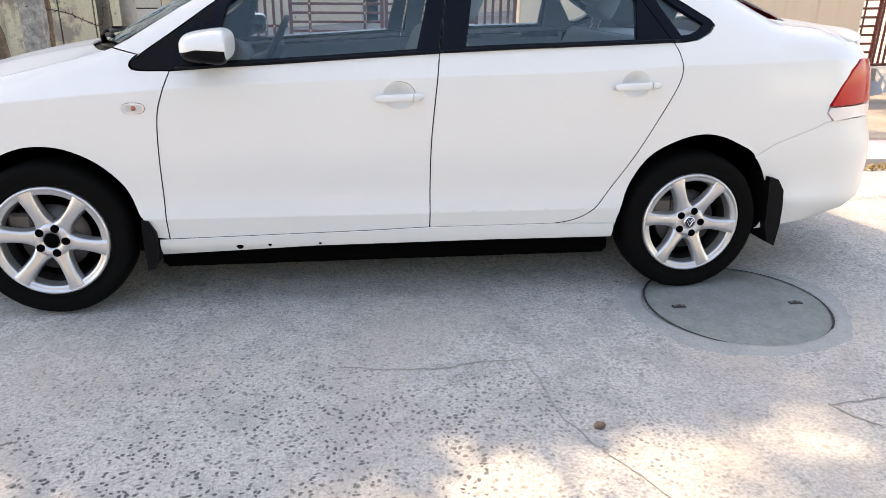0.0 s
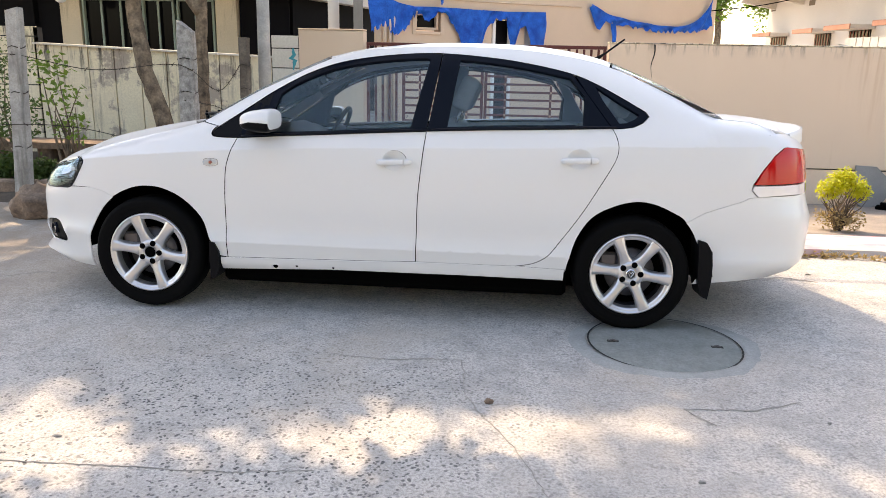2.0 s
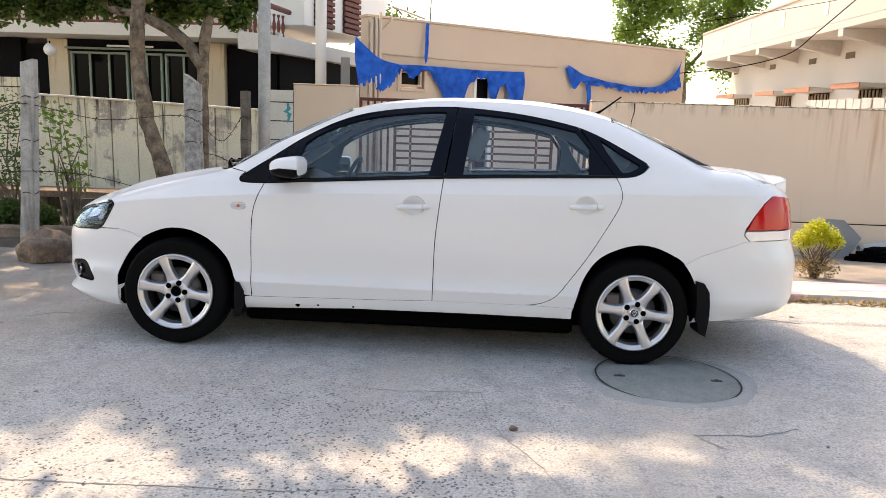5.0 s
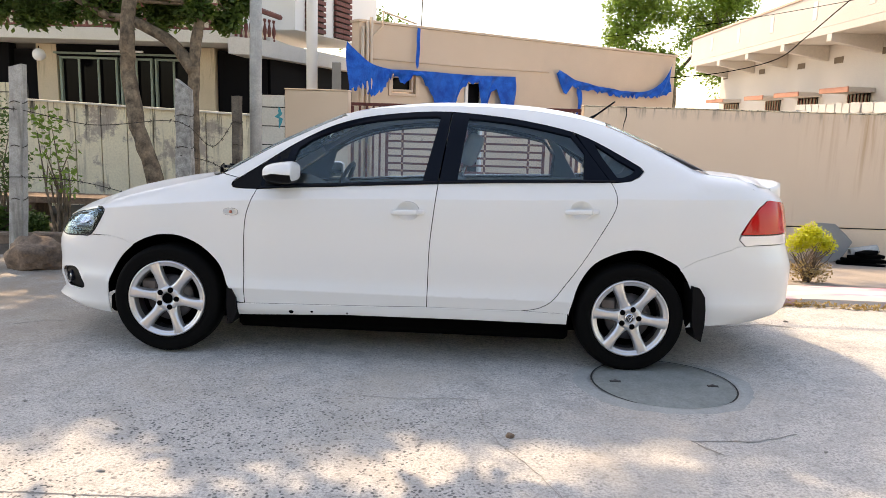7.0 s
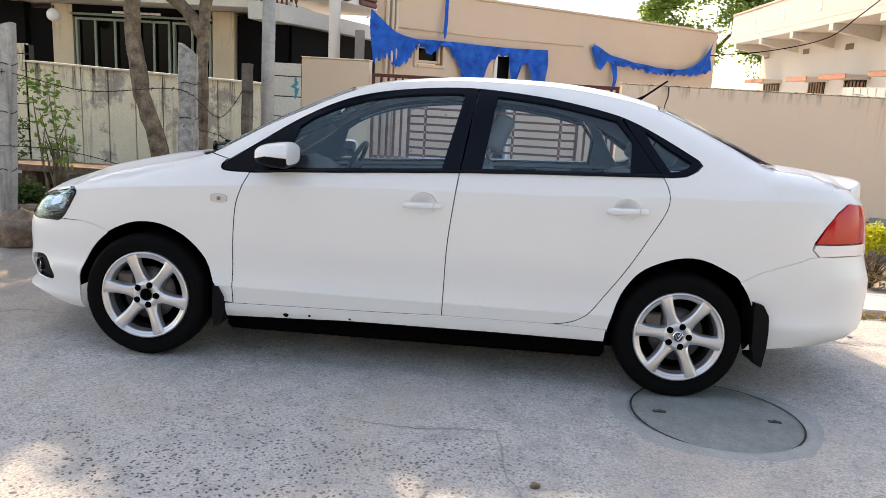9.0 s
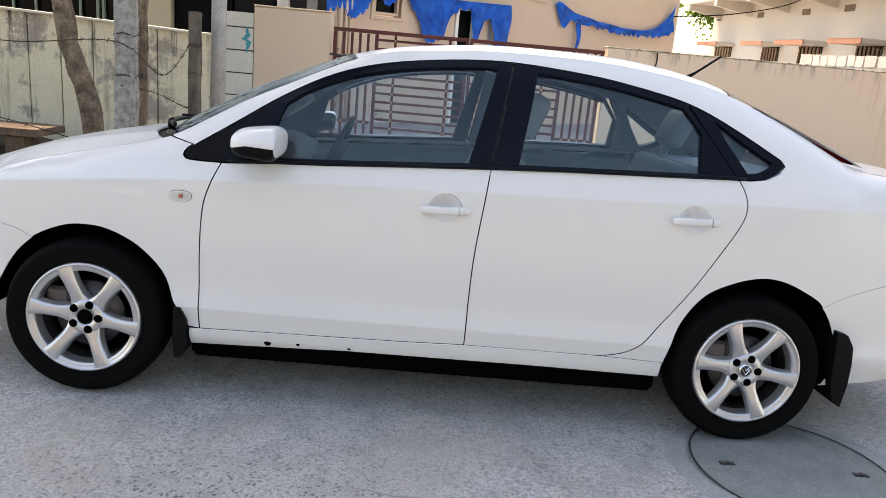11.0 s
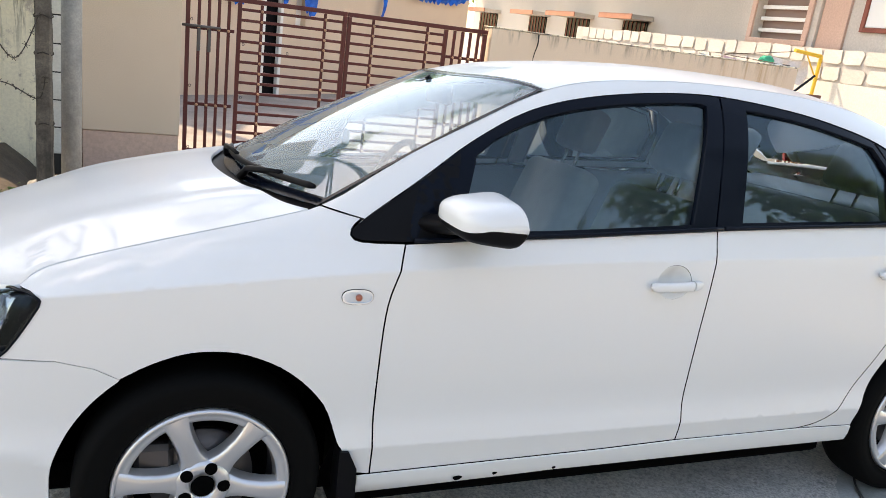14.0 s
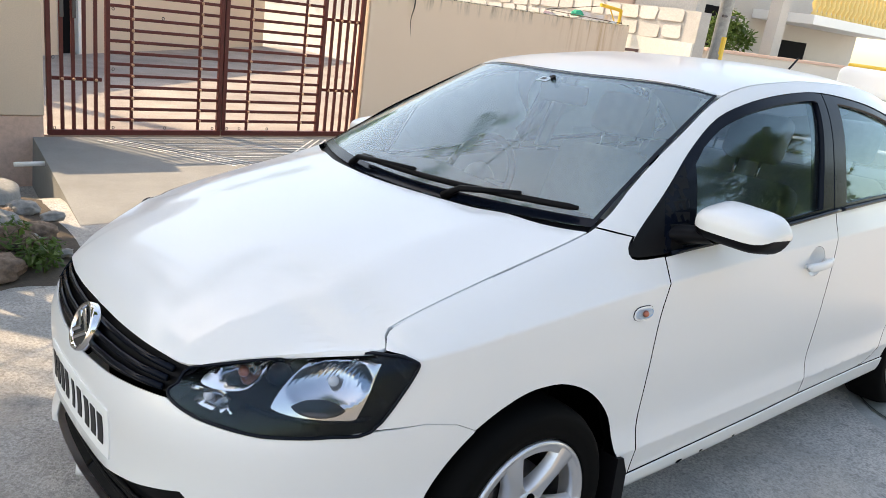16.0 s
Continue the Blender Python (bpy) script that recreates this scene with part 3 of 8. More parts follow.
def main_gate(bar, knob, g):
    """Two leaves of level bars between bays of upright bars."""
    H = 1.43
    for a, b in ((0.0, 1.435), (1.445, 2.88)):
        bar("bottom_rail", (a, -0.022, 0.0, b, 0.022, 0.045))
        bar("top_rail", (a, -0.022, H - 0.04, b, 0.022, H))
    for x in (0.0, 0.44, 1.40, 1.445, 2.42, 2.84):
        bar("upright", (x, -0.022, 0.046, x + 0.036, 0.022, H - 0.041))
    for x0 in (0.036, 2.456):
        for k in range(4 if x0 < 1 else 4):
            xx = x0 + 0.062 + 0.085 * k
            bar("bay_bar", (xx, -0.012, 0.046, xx + 0.028, 0.012, H - 0.041))
            knob(xx + 0.014, 0.455)
            knob(xx + 0.014, 1.13)
        for z in (0.44, 1.115):
            bar("bay_rail", (x0, 0.0125, z, x0 + 0.384, 0.0225, z + 0.03))
    for a, b, ups in ((0.476, 1.40, (0.655, 1.235)), (1.481, 2.42, (1.70, 2.25))):
        for k in range(14):
            z = 0.118 + 0.0925 * k
            if z < H - 0.05:
                bar("level_bar", (a, -0.012, z, b, 0.010, z + 0.026))
                for u in ups:
                    knob(u, z + 0.013)
        for u in ups:
            bar("knob_upright", (u - 0.014, 0.0105, 0.046, u + 0.014, 0.0215, H - 0.041))
    bm = bmesh.new()
    tube(bm, [(-0.03, -0.032, 1.145), (0.30, -0.032, 1.145)], 0.012, 8)
    part("bolt", bm, M_STEEL, g, "dark sliding bolt", True)
    for xx in (0.10, 0.19):
        bm = bmesh.new()
        box(bm, xx, -0.038, 0.93, xx + 0.028, -0.024, 1.13, 0.004)
        part("hasp", bm, M_STEEL, g, "dark hasp")
    for xx, z in ((0.05, 0.06), (0.5, 0.065), (0.93, 0.065), (1.36, 0.065), (1.5, 0.065), (1.62, 0.065), (1.9, 0.065), (0.05, 1.2), (0.05, 0.62), (0.9, 0.99), (0.5, 1.03), (0.5, 0.55)):
        bm = bmesh.new()
        tube(bm, [(xx + 0.010 * math.cos(a), -0.012, z + 0.012 * math.sin(a)) for a in np.linspace(0, 2 * math.pi, 9)], 0.003, 5, False)
        part("lug", bm, M_STEEL, g, "", True)


steel_gate("gate", "closed maroon steel double gate with knobbed bars", Matrix.Translation((0.085, W + 0.06, 0.072)), 2.88, 0, 0, main_gate)


def side_gate(bar, knob, g):
    for x in (0.0, 0.62, 1.10):
        bar("upright", (x, -0.02, 0.0, x + 0.035, 0.02, 1.2))
    for k in range(11):
        z = 0.05 + 0.105 * k
        bar("level_bar", (0.036, -0.011, z, 0.62, 0.011, z + 0.028))
    for xx in (0.2, 0.42):
        bar("knob_upright", (xx, 0.0115, 0.02, xx + 0.028, 0.021, 1.18))
    for k in range(5):
        bar("bay_bar", (0.68 + 0.08 * k, -0.011, 0.03, 0.706 + 0.08 * k, 0.011, 1.17))
    bar("top_rail", (0.0, -0.021, 1.201, 1.135, 0.021, 1.24))
    bar("bottom_rail", (0.656, -0.02, 0.0, 1.099, 0.02, 0.029))


steel_gate("side_gate", "maroon steel gate in a yard opening", Matrix.Translation((7.02, W + 0.55, 0.003)) @ Matrix.Rotation(radians(8), 4, "Z"), 1.1, 0, 0, side_gate)

# ramp before the gate, with powder lines
bm = bmesh.new()
rows = []
for y, z in ((3.5, 0.001), (4.3, 0.028), (5.0, 0.05), (W + 0.03, 0.062)):
    rows.append([Vector((-0.21 + (y - 3.5) * 0.075, y, -0.5)), Vector((-0.19 + (y - 3.5) * 0.075, y, z)), Vector((1.5, y, z + 0.003)), Vector((3.12, y, z)), Vector((3.14, y, -0.1))])
grid(bm, rows)
bmesh.ops.recalc_face_normals(bm, faces=bm.faces)
rampo = tagged(part("ramp", bm, M_CEMENT), "grey cement ramp before the gate with white powder lines", "ramp", kind="structure")
M_YARD = rough_stone("yard_cement", (0.46, 0.40, 0.355), (0.24, 0.21, 0.19), 0.9, 60, 0.9, 0.4)
M_POWDER = mat("white_powder", (0.80, 0.77, 0.72), 0.95)


def ramp_z(y):
    return float(np.interp(y, [3.5, 4.3, 5.0, W + 0.03], [0.004, 0.031, 0.053, 0.0655]))


def powder(p, q, w=0.009):
    bm = bmesh.new()
    d = (Vector(q) - Vector(p)).normalized()
    n = Vector((-d.y, d.x)) * w
    rows = []
    for i in range(9):
        c = Vector(p).lerp(Vector(q), i / 8)
        rows.append([Vector((c.x + n.x, c.y + n.y, ramp_z(c.y + n.y) + 0.002)), Vector((c.x - n.x, c.y - n.y, ramp_z(c.y - n.y) + 0.002))])
    grid(bm, rows)
    bmesh.ops.recalc_face_normals(bm, faces=bm.faces)
    part("powder_line", bm, M_POWDER, rampo)


for k in range(4):
    powder((0.42 + 0.07 * k, 5.50), (1.25 + 0.07 * k, 4.62 + 0.02 * k))
for k in range(9):
    y = 5.50 - 0.085 * k
    powder((0.75 + 0.085 * k, y), (2.3 - 0.04 * k, y), 0.007)
for k in range(4):
    powder((2.62 - 0.07 * k, 5.50), (1.85 - 0.07 * k, 4.62 + 0.02 * k))
bm = bmesh.new()
tube(bm, [(-0.28, 4.95, 0.01), (-0.06, 4.95, 0.01)], 0.018, 8)
tagged(part("drain_pipe", bm, M_WHITE, None, "", True), "short white plastic pipe in the ramp's side", "pipe")

# yard floor and the back of the yard
bm = bmesh.new()
box(bm, -0.6, W + 0.25, -0.1, 7.5, 16, 0.03)
tagged(part("yard_floor", bm, M_YARD), "pale cement yard behind the gate", "floor", kind="structure")

# kerb strip and pavement by the right-hand wall
bm = bmesh.new()
rows = []
for x in np.arange(3.3, 14.1, 0.4):
    j = 0.02 * math.sin(3.1 * x)
    rows.append([Vector((x, 1.80 + j + 0.0 * x, -0.05)), Vector((x, 1.83 + j, 0.05)), Vector((x, 1.90 + j, 0.065)), Vector((x, 2.30, 0.06)), Vector((x, 2.34, -0.05))])
grid(bm, rows)
bmesh.ops.recalc_face_normals(bm, faces=bm.faces)


def kerb_material():
    m = mat("powdered_kerb", (0.72, 0.69, 0.66), 0.9)
    v = coords(m, scale=(0.8, 2.6, 1))
    n1 = noise_tex(m, v, 1.6, 4, 0.55)
    col = mix(m, ramp(m, n1, [(0.50, (0, 0, 0)), (0.58, (1, 1, 1))]), (0.50, 0.465, 0.435), (0.58, 0.28, 0.33))
    v2 = coords(m, scale=(0.6, 2.0, 1))
    n2 = noise_tex(m, v2, 2.3, 4, 0.55)
    col = mix(m, ramp(m, n2, [(0.60, (0, 0, 0)), (0.70, (0.8, 0.8, 0.8))]), col, (0.55, 0.52, 0.66))
    link(m, col, bsdf(m).inputs["Base Color"])
    return m


tagged(part("kerb", bm, kerb_material()), "low kerb dusted with white and pink powder", "kerb", kind="structure")
bm = bmesh.new()
grid(bm, [[Vector((x, 2.342, -0.3))] + [Vector((x, y, 0.045 + pavement_fall(x, y) + 0.006 * noise.noise(Vector((x * 2, y * 2, 5))))) for y in np.linspace(2.342, W + 0.01, 14)] for x in [3.2] + list(np.arange(3.3, 9.0, 0.2)) + [10, 12, 14]])
bmesh.ops.recalc_face_normals(bm, faces=bm.faces)
tagged(part("pavement", bm, M_PAVE, None, "", True), "cement pavement along the wall", "pavement", kind="structure")

# ---- the car: its front wheel stands at x = 0, the rear at 2.552, nose towards -x ----
MID = 0.875
PLAN = [(-0.835, 0.0), (-0.83, 0.18), (-0.81, 0.34), (-0.765, 0.48), (-0.69, 0.595), (-0.60, 0.675), (-0.52, 0.72), (-0.44, 0.752), (-0.33, 0.78), (-0.2, 0.797), (0.0, 0.808),
        (0.35, 0.816), (1.0, 0.825), (1.6, 0.827), (2.35, 0.825), (2.8, 0.81), (3.13, 0.778), (3.28, 0.725), (3.38, 0.64), (3.455, 0.51), (3.51, 0.36), (3.54, 0.18), (3.55, 0.0)]
_ring = np.array([tuple(p) for p in rounded([(x, w, 0) for x, w in PLAN], 16)])[:, :2]
_u = np.concatenate([[0], np.cumsum(np.linalg.norm(np.diff(_ring, axis=0), axis=1))])
_tan = np.gradient(_ring, _u, axis=0)
U_END = _u[-1]


def at_x(x):
    """Length along the plan outline to the place with that x."""
    return float(np.interp(x, _ring[:, 0], _u))


def at_w(w):
    """The same on the nose, from the distance to the middle line."""
    k = int(np.argmax(_ring[:, 1] > 0.82))
    return float(np.interp(w, _ring[:k, 1], _u[:k]))


def at_wr(w):
    """The same on the tail."""
    k = len(_ring) - int(np.argmax(_ring[::-1, 1] > 0.82))
    return float(np.interp(-w, -_ring[k:, 1], _u[k:]))


shoulder = curve([(-0.86, 0.71), (-0.35, 0.785), (0.05, 0.83), (0.473, 0.864), (0.904, 0.888), (1.456, 0.908), (2.129, 0.931), (2.448, 0.95), (2.737, 0.955), (3.19, 0.970), (3.55, 0.972)])
LOW_CREASE = 0.378
inset_low = curve([(0.12, 0.07), (0.19, 0.045), (0.25, 0.016), (0.29, 0.015), (0.33, 0.009), (LOW_CREASE, 0.0)])
inset_high = curve([(LOW_CREASE, 0.0), (0.445, 0.0125), (0.465, 0.0135), (0.55, 0.009), (0.66, 0.005), (0.78, 0.006), (0.9, 0.013), (1.0, 0.022)])


def inset(z):
    """How far the side stands back from its widest line; creased low on the doors."""
    return inset_low(z) if z < LOW_CREASE else inset_high(z)


edge_w = curve([(-0.78, 0.50), (-0.6, 0.58), (-0.48, 0.637), (-0.35, 0.664), (-0.1, 0.667), (0.1, 0.670), (0.261, 0.672), (0.45, 0.64), (0.7, 0.60), (0.935, 0.565), (1.3, 0.57), (1.7, 0.572), (2.1, 0.56), (2.42, 0.535), (2.7, 0.56), (3.0, 0.60), (3.25, 0.58), (3.38, 0.48), (3.55, 0.3)])
edge_z = curve([(-0.78, 0.67), (-0.7, 0.70), (-0.6, 0.738), (-0.48, 0.778), (-0.35, 0.830), (-0.13, 0.893), (0.05, 0.938), (0.2, 0.977), (0.261, 0.996), (0.394, 1.072), (0.524, 1.15), (0.686, 1.232), (0.848, 1.312), (0.935, 1.349), (1.3, 1.412), (1.7, 1.425), (2.1, 1.402), (2.42, 1.342), (2.7, 1.228), (3.0, 1.108), (3.25, 1.08), (3.38, 1.045), (3.55, 1.0)])
nose_back = curve([(0.12, 0.16), (0.18, 0.09), (0.212, 0.04), (0.25, -0.012), (0.297, 0.024), (0.34, 0.018), (0.417, 0.004), (0.5, 0.0), (0.58, 0.006), (0.63, 0.025), (0.68, 0.055), (0.74, 0.115), (0.79, 0.19), (0.9, 0.32)])
tail_in = curve([(0.2, 0.22), (0.285, 0.13), (0.317, 0.06), (0.386, 0.018), (0.5, 0.0), (0.6, 0.007), (0.66, 0.03), (0.716, 0.047), (0.8, 0.055), (0.97, 0.078), (1.02, 0.10), (1.1, 0.2)])


def soft(x):
    x = min(max(x, 0.0), 1.0)
    return x * x * (3 - 2 * x)


def longer(x):
    """The tail drawn out a little behind the rear wheel."""
    return x + 0.085 * soft((x - 2.9) / 0.5)


def skin(u, z, out=0.0):
    """A place on the near half of the body's skin, as x, distance from the middle, z."""
    u = min(max(u, 0.0), U_END)
    cx, cw = float(np.interp(u, _u, _ring[:, 0])), float(np.interp(u, _u, _ring[:, 1]))
    tx, tw = float(np.interp(u, _u, _tan[:, 0])), float(np.interp(u, _u, _tan[:, 1]))
    n = math.hypot(tx, tw)
    nx, nw = -tw / n, tx / n
    zs = shoulder(cx)
    zb = zs + 0.06 * soft((cx + 0.35) / 0.7)

    def ring_at(h):
        o = inset(min(h, zs)) + max(h - zs, 0) * (0.42 + 0.4 * soft((1.0 - cx) / 0.6))
        x, w = cx - nx * (o - out), cw - nw * (o - out)
        x += nose_back(h) * soft((-0.34 - cx) / 0.36) - tail_in(h) * soft((cx - 2.6) / 0.75)
        return x, w
    x, w = ring_at(z)
    blend = soft((cx + 0.60) / 0.20) * soft((3.44 - cx) / 0.16)
    if z > zb and blend > 0:
        xb, wb = ring_at(zb)
        ze, we = edge_z(cx), edge_w(cx)
        t = min((z - zb) / max(ze - zb, 0.035), 1.15)
        f = soft((cx + 0.1) / 0.5)
        g = (0.66 * t + 0.34 * abs(t) ** 5) * f + (0.35 * t + 0.65 * abs(t) ** 2.2) * (1 - f)
        x, w = x + (xb - x) * blend, w + (wb + (we - wb) * g + out - w) * blend
    return longer(x), w, z


def skin3(u, z, side, out=0.0):
    x, w, h = skin(u, z, out)
    return Vector((x, MID - w * side, h))


def inside(poly, p):
    hit, n = False, len(poly)
    for i in range(n):
        (x0, y0), (x1, y1) = poly[i], poly[i - 1]
        if (y0 > p[1]) != (y1 > p[1]) and p[0] < (x1 - x0) * (p[1] - y0) / (y1 - y0) + x0:
            hit = not hit
    return hit


def dense(poly, step):
    out = []
    for i, p in enumerate(poly):
        q = poly[(i + 1) % len(poly)]
        k = max(1, int(math.hypot(q[0] - p[0], q[1] - p[1]) / step))
        out += [(p[0] + (q[0] - p[0]) * j / k, p[1] + (q[1] - p[1]) * j / k) for j in range(k)]
    return out


def shrunk(poly, by):
    """The outline moved inwards (outwards when negative)."""
    area = sum(p[0] * q[1] - q[0] * p[1] for p, q in zip(poly, poly[1:] + poly[:1]))
    s = 1 if area > 0 else -1
    out, n = [], len(poly)
    for i in range(n):
        a, b, c = Vector(poly[i - 1]), Vector(poly[i]), Vector(poly[(i + 1) % n])
        d0, d1 = (b - a), (c - b)
        if d0.length < 1e-7 or d1.length < 1e-7:
            out.append(tuple(b))
            continue
        n0, n1 = Vector((-d0.y, d0.x)).normalized() * s, Vector((-d1.y, d1.x)).normalized() * s
        m = n0 + n1
        m = m / max(m.length_squared / 2, 0.5) if m.length > 1e-6 else n0
        out.append((b.x + m.x * by, b.y + m.y * by))
    return out


from mathutils.geometry import delaunay_2d_cdt


def sheet(name, outline, holes, surface, material, parent, step=0.05, rim=0.006, gap=0.0018, sides=(1,), label="", edge=0.02, creased=False):
    """One panel cut out of a surface(a, b, side): smooth face, turned-in rim. Several sides make one mesh."""
    loop = dense(shrunk(dense([tuple(p) for p in outline], 0.03), gap) if gap else [tuple(p) for p in outline], edge)
    loops = [loop] + [dense([tuple(p) for p in h], edge) for h in holes]
    pts, edges = [], []
    for lp in loops:
        k = len(pts)
        pts += lp
        edges += [(k + i, k + (i + 1) % len(lp)) for i in range(len(lp))]
    border = np.array(pts)
    lo, hi = border.min(axis=0), border.max(axis=0)
    for a in np.arange(lo[0] + step / 2, hi[0], step):
        for b in np.arange(lo[1] + step / 2, hi[1], step):
            if inside(loops[0], (a, b)) and not any(inside(h, (a, b)) for h in loops[1:]) and np.min(np.hypot(border[:, 0] - a, border[:, 1] - b)) > edge * 0.7:
                pts.append((float(a), float(b)))
    if creased:
        for a in np.arange(lo[0] + 0.01, hi[0], 0.03):
            for line, off in ((shoulder(float(np.interp(a, _u, _ring[:, 0]))), 0.0045), (LOW_CREASE, 0.0045), (0.452, 0.012)):
                for b in (line - off, line + off):
                    if inside(loops[0], (a, b)) and not any(inside(h, (a, b)) for h in loops[1:]) and np.min(np.hypot(border[:, 0] - a, border[:, 1] - b)) > edge * 0.3:
                        pts.append((float(a), float(b)))
    vs, es, fs, _, _, _ = delaunay_2d_cdt([Vector(p) for p in pts], edges, [], 0, 1e-6)
    keep = []
    for f in fs:
        c = sum((vs[i] for i in f), Vector((0, 0))) / 3
        if inside(loops[0], c) and not any(inside(h, c) for h in loops[1:]):
            keep.append(f)
    V, N, F = [], [], []
    for side in sides:
        base = len(V)
        P = [surface(v.x, v.y, side) for v in vs]
        nn = []
        e = 2e-3
        for v in vs:
            da = surface(v.x + e, v.y, side) - surface(v.x - e, v.y, side)
            db = surface(v.x, v.y + e, side) - surface(v.x, v.y - e, side)
            q = da.cross(db) * side
            nn.append(q.normalized() if q.length > 1e-12 else Vector((0, -side, 0)))
        V += P
        N += nn
        count = {}
        for f in keep:
            a, b, c = (P[i] for i in f)
            g = f if (b - a).cross(c - a).dot(nn[f[0]] + nn[f[1]] + nn[f[2]]) > 0 else f[::-1]
            F.append([base + i for i in g])
            for i in range(3):
                k = (g[i], g[(i + 1) % 3])
                count[k] = count.get(k, 0) + 1
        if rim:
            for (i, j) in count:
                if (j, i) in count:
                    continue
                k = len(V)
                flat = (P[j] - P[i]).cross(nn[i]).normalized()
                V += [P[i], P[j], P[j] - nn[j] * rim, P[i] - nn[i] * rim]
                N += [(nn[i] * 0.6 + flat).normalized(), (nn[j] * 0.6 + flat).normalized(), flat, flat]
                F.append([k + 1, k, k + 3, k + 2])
    me = bpy.data.meshes.new(name)
    me.from_pydata(V, [], F)
    me.polygons.foreach_set("use_smooth", [True] * len(me.polygons))
    me.normals_split_custom_set_from_vertices(N)
    me.materials.append(material)
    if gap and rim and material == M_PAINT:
        # rim faces coloured black to stand in for shade in the panel gaps
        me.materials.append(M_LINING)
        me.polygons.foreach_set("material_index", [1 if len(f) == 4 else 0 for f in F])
    ob = new(name, me)
    ob.parent = parent
    if label:
        tagged(ob, label)
    return ob


def xz(points):
    return [(at_x(x), z) for x, z in points]


SEAM_F = [(0.429, 0.293), (0.424, 0.440), (0.423, 0.629), (0.431, 0.770), (0.458, 0.863), (0.479, 0.924)]
SEAM_B = [(1.436, 0.316), (1.436, 0.423), (1.438, 0.642), (1.454, 0.832), (1.472, 0.992)]
SEAM_R = [(1.948, 0.317), (2.041, 0.335), (2.117, 0.380), (2.189, 0.472), (2.275, 0.600), (2.358, 0.744), (2.427, 0.872), (2.442, 0.935), (2.432, 0.992), (2.409, 1.036)]
ARCH_F = [(0.389, 0.283), (0.344, 0.373), (0.328, 0.399), (0.286, 0.504), (0.196, 0.595), (0.09, 0.646), (-0.002, 0.657), (-0.081, 0.645), (-0.177, 0.601), (-0.259, 0.528), (-0.319, 0.434), (-0.346, 0.34), (-0.348, 0.196)]
ARCH_R = [(2.202, 0.244), (2.227, 0.362), (2.267, 0.488), (2.337, 0.591), (2.443, 0.65), (2.549, 0.676), (2.642, 0.666), (2.735, 0.629), (2.797, 0.593), (2.848, 0.528), (2.877, 0.473), (2.924, 0.385), (2.95, 0.264)]
DLO_TOP = [(0.336, 0.942), (0.356, 0.966), (0.513, 1.073), (0.684, 1.190), (0.863, 1.284), (1.054, 1.341), (1.306, 1.377), (1.534, 1.388), (1.809, 1.370), (2.000, 1.344), (2.188, 1.306), (2.311, 1.262), (2.442, 1.197), (2.579, 1.121)]
DLO_TIP = [(2.579, 1.121), (2.594, 1.100), (2.568, 1.071), (2.516, 1.046), (2.454, 1.037)]
BELT = [(2.409, 1.036), (1.472, 0.992), (0.897, 0.954), (0.479, 0.924), (0.384, 0.926), (0.336, 0.942)]
BSEAM = [(-0.196, 0.590), (-0.25, 0.617), (-0.331, 0.634), (-0.420, 0.641)]


def smooth_line(pts, n=4):
    return [(p.x, p.y) for p in rounded([(x, z, 0) for x, z in pts], n)]


ARCH_F, ARCH_R, DLO_TOP, SEAM_R, SEAM_F, SEAM_B = (smooth_line(c) for c in (ARCH_F, ARCH_R, DLO_TOP, SEAM_R, SEAM_F, SEAM_B))
rail = [(x, edge_z(x)) for x in np.arange(0.27, 3.36, 0.06)]

car = thing("car", "white four-door sedan with silver alloy wheels parked on the road", "car", CAR_POSE)
BOTH = (1, -1)

# front wings
HL_SIDE = [(0.907, 0.634), (0.969, 0.709), (1.005, 0.763), (1.002, 0.779), (0.975, 0.790)]
fender = xz(SEAM_F[::-1] + [p for p in ARCH_F if p[1] > 0.30 and not (p[0] < -0.19)] + BSEAM[:-1]) + HL_SIDE \
    + xz([(x, edge_z(x)) for x in np.arange(-0.44, 0.25, 0.04)] + [(0.2665, 0.9990), (0.3645, 0.9797), (0.348, 0.966), (0.338, 0.953), (0.3355, 0.940), (0.344, 0.929), (0.364, 0.9245), (0.40, 0.923)])
ind_hole = [(at_x(0.350 + 0.040 * math.copysign(abs(math.cos(a)) ** 0.7, math.cos(a))), 0.796 + 0.019 * math.copysign(abs(math.sin(a)) ** 0.8, math.sin(a))) for a in np.linspace(0, 2 * math.pi, 24, endpoint=False)]
for s in BOTH:
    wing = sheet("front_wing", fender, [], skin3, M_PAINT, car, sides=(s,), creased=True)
    sheet("indicator_seal", shrunk(ind_hole, -0.0012), [], lambda u, z, k: skin3(u, z, k, 0.002), M_LINING, wing, step=0.02, gap=0, sides=(s,), rim=0.003)
    lamp = sheet("side_indicator", ind_hole, [], lambda u, z, k: skin3(u, z, k, 0.004), M_BRIGHT, wing, step=0.02, gap=0, sides=(s,), rim=0.006, label="oval chrome-rimmed side indicator")
    sheet("lens", shrunk(ind_hole, 0.006), [], lambda u, z, k: skin3(u, z, k, 0.008), M_LENS, lamp, step=0.02, gap=0, sides=(s,), rim=0.004)
    bm = bmesh.new()
    bmesh.ops.create_uvsphere(bm, u_segments=12, v_segments=8, radius=0.009, matrix=Matrix.Translation(skin3(at_x(0.352), 0.796, s, 0.007)))
    part("bulb", bm, M_AMBER, lamp, "small amber bulb", True)


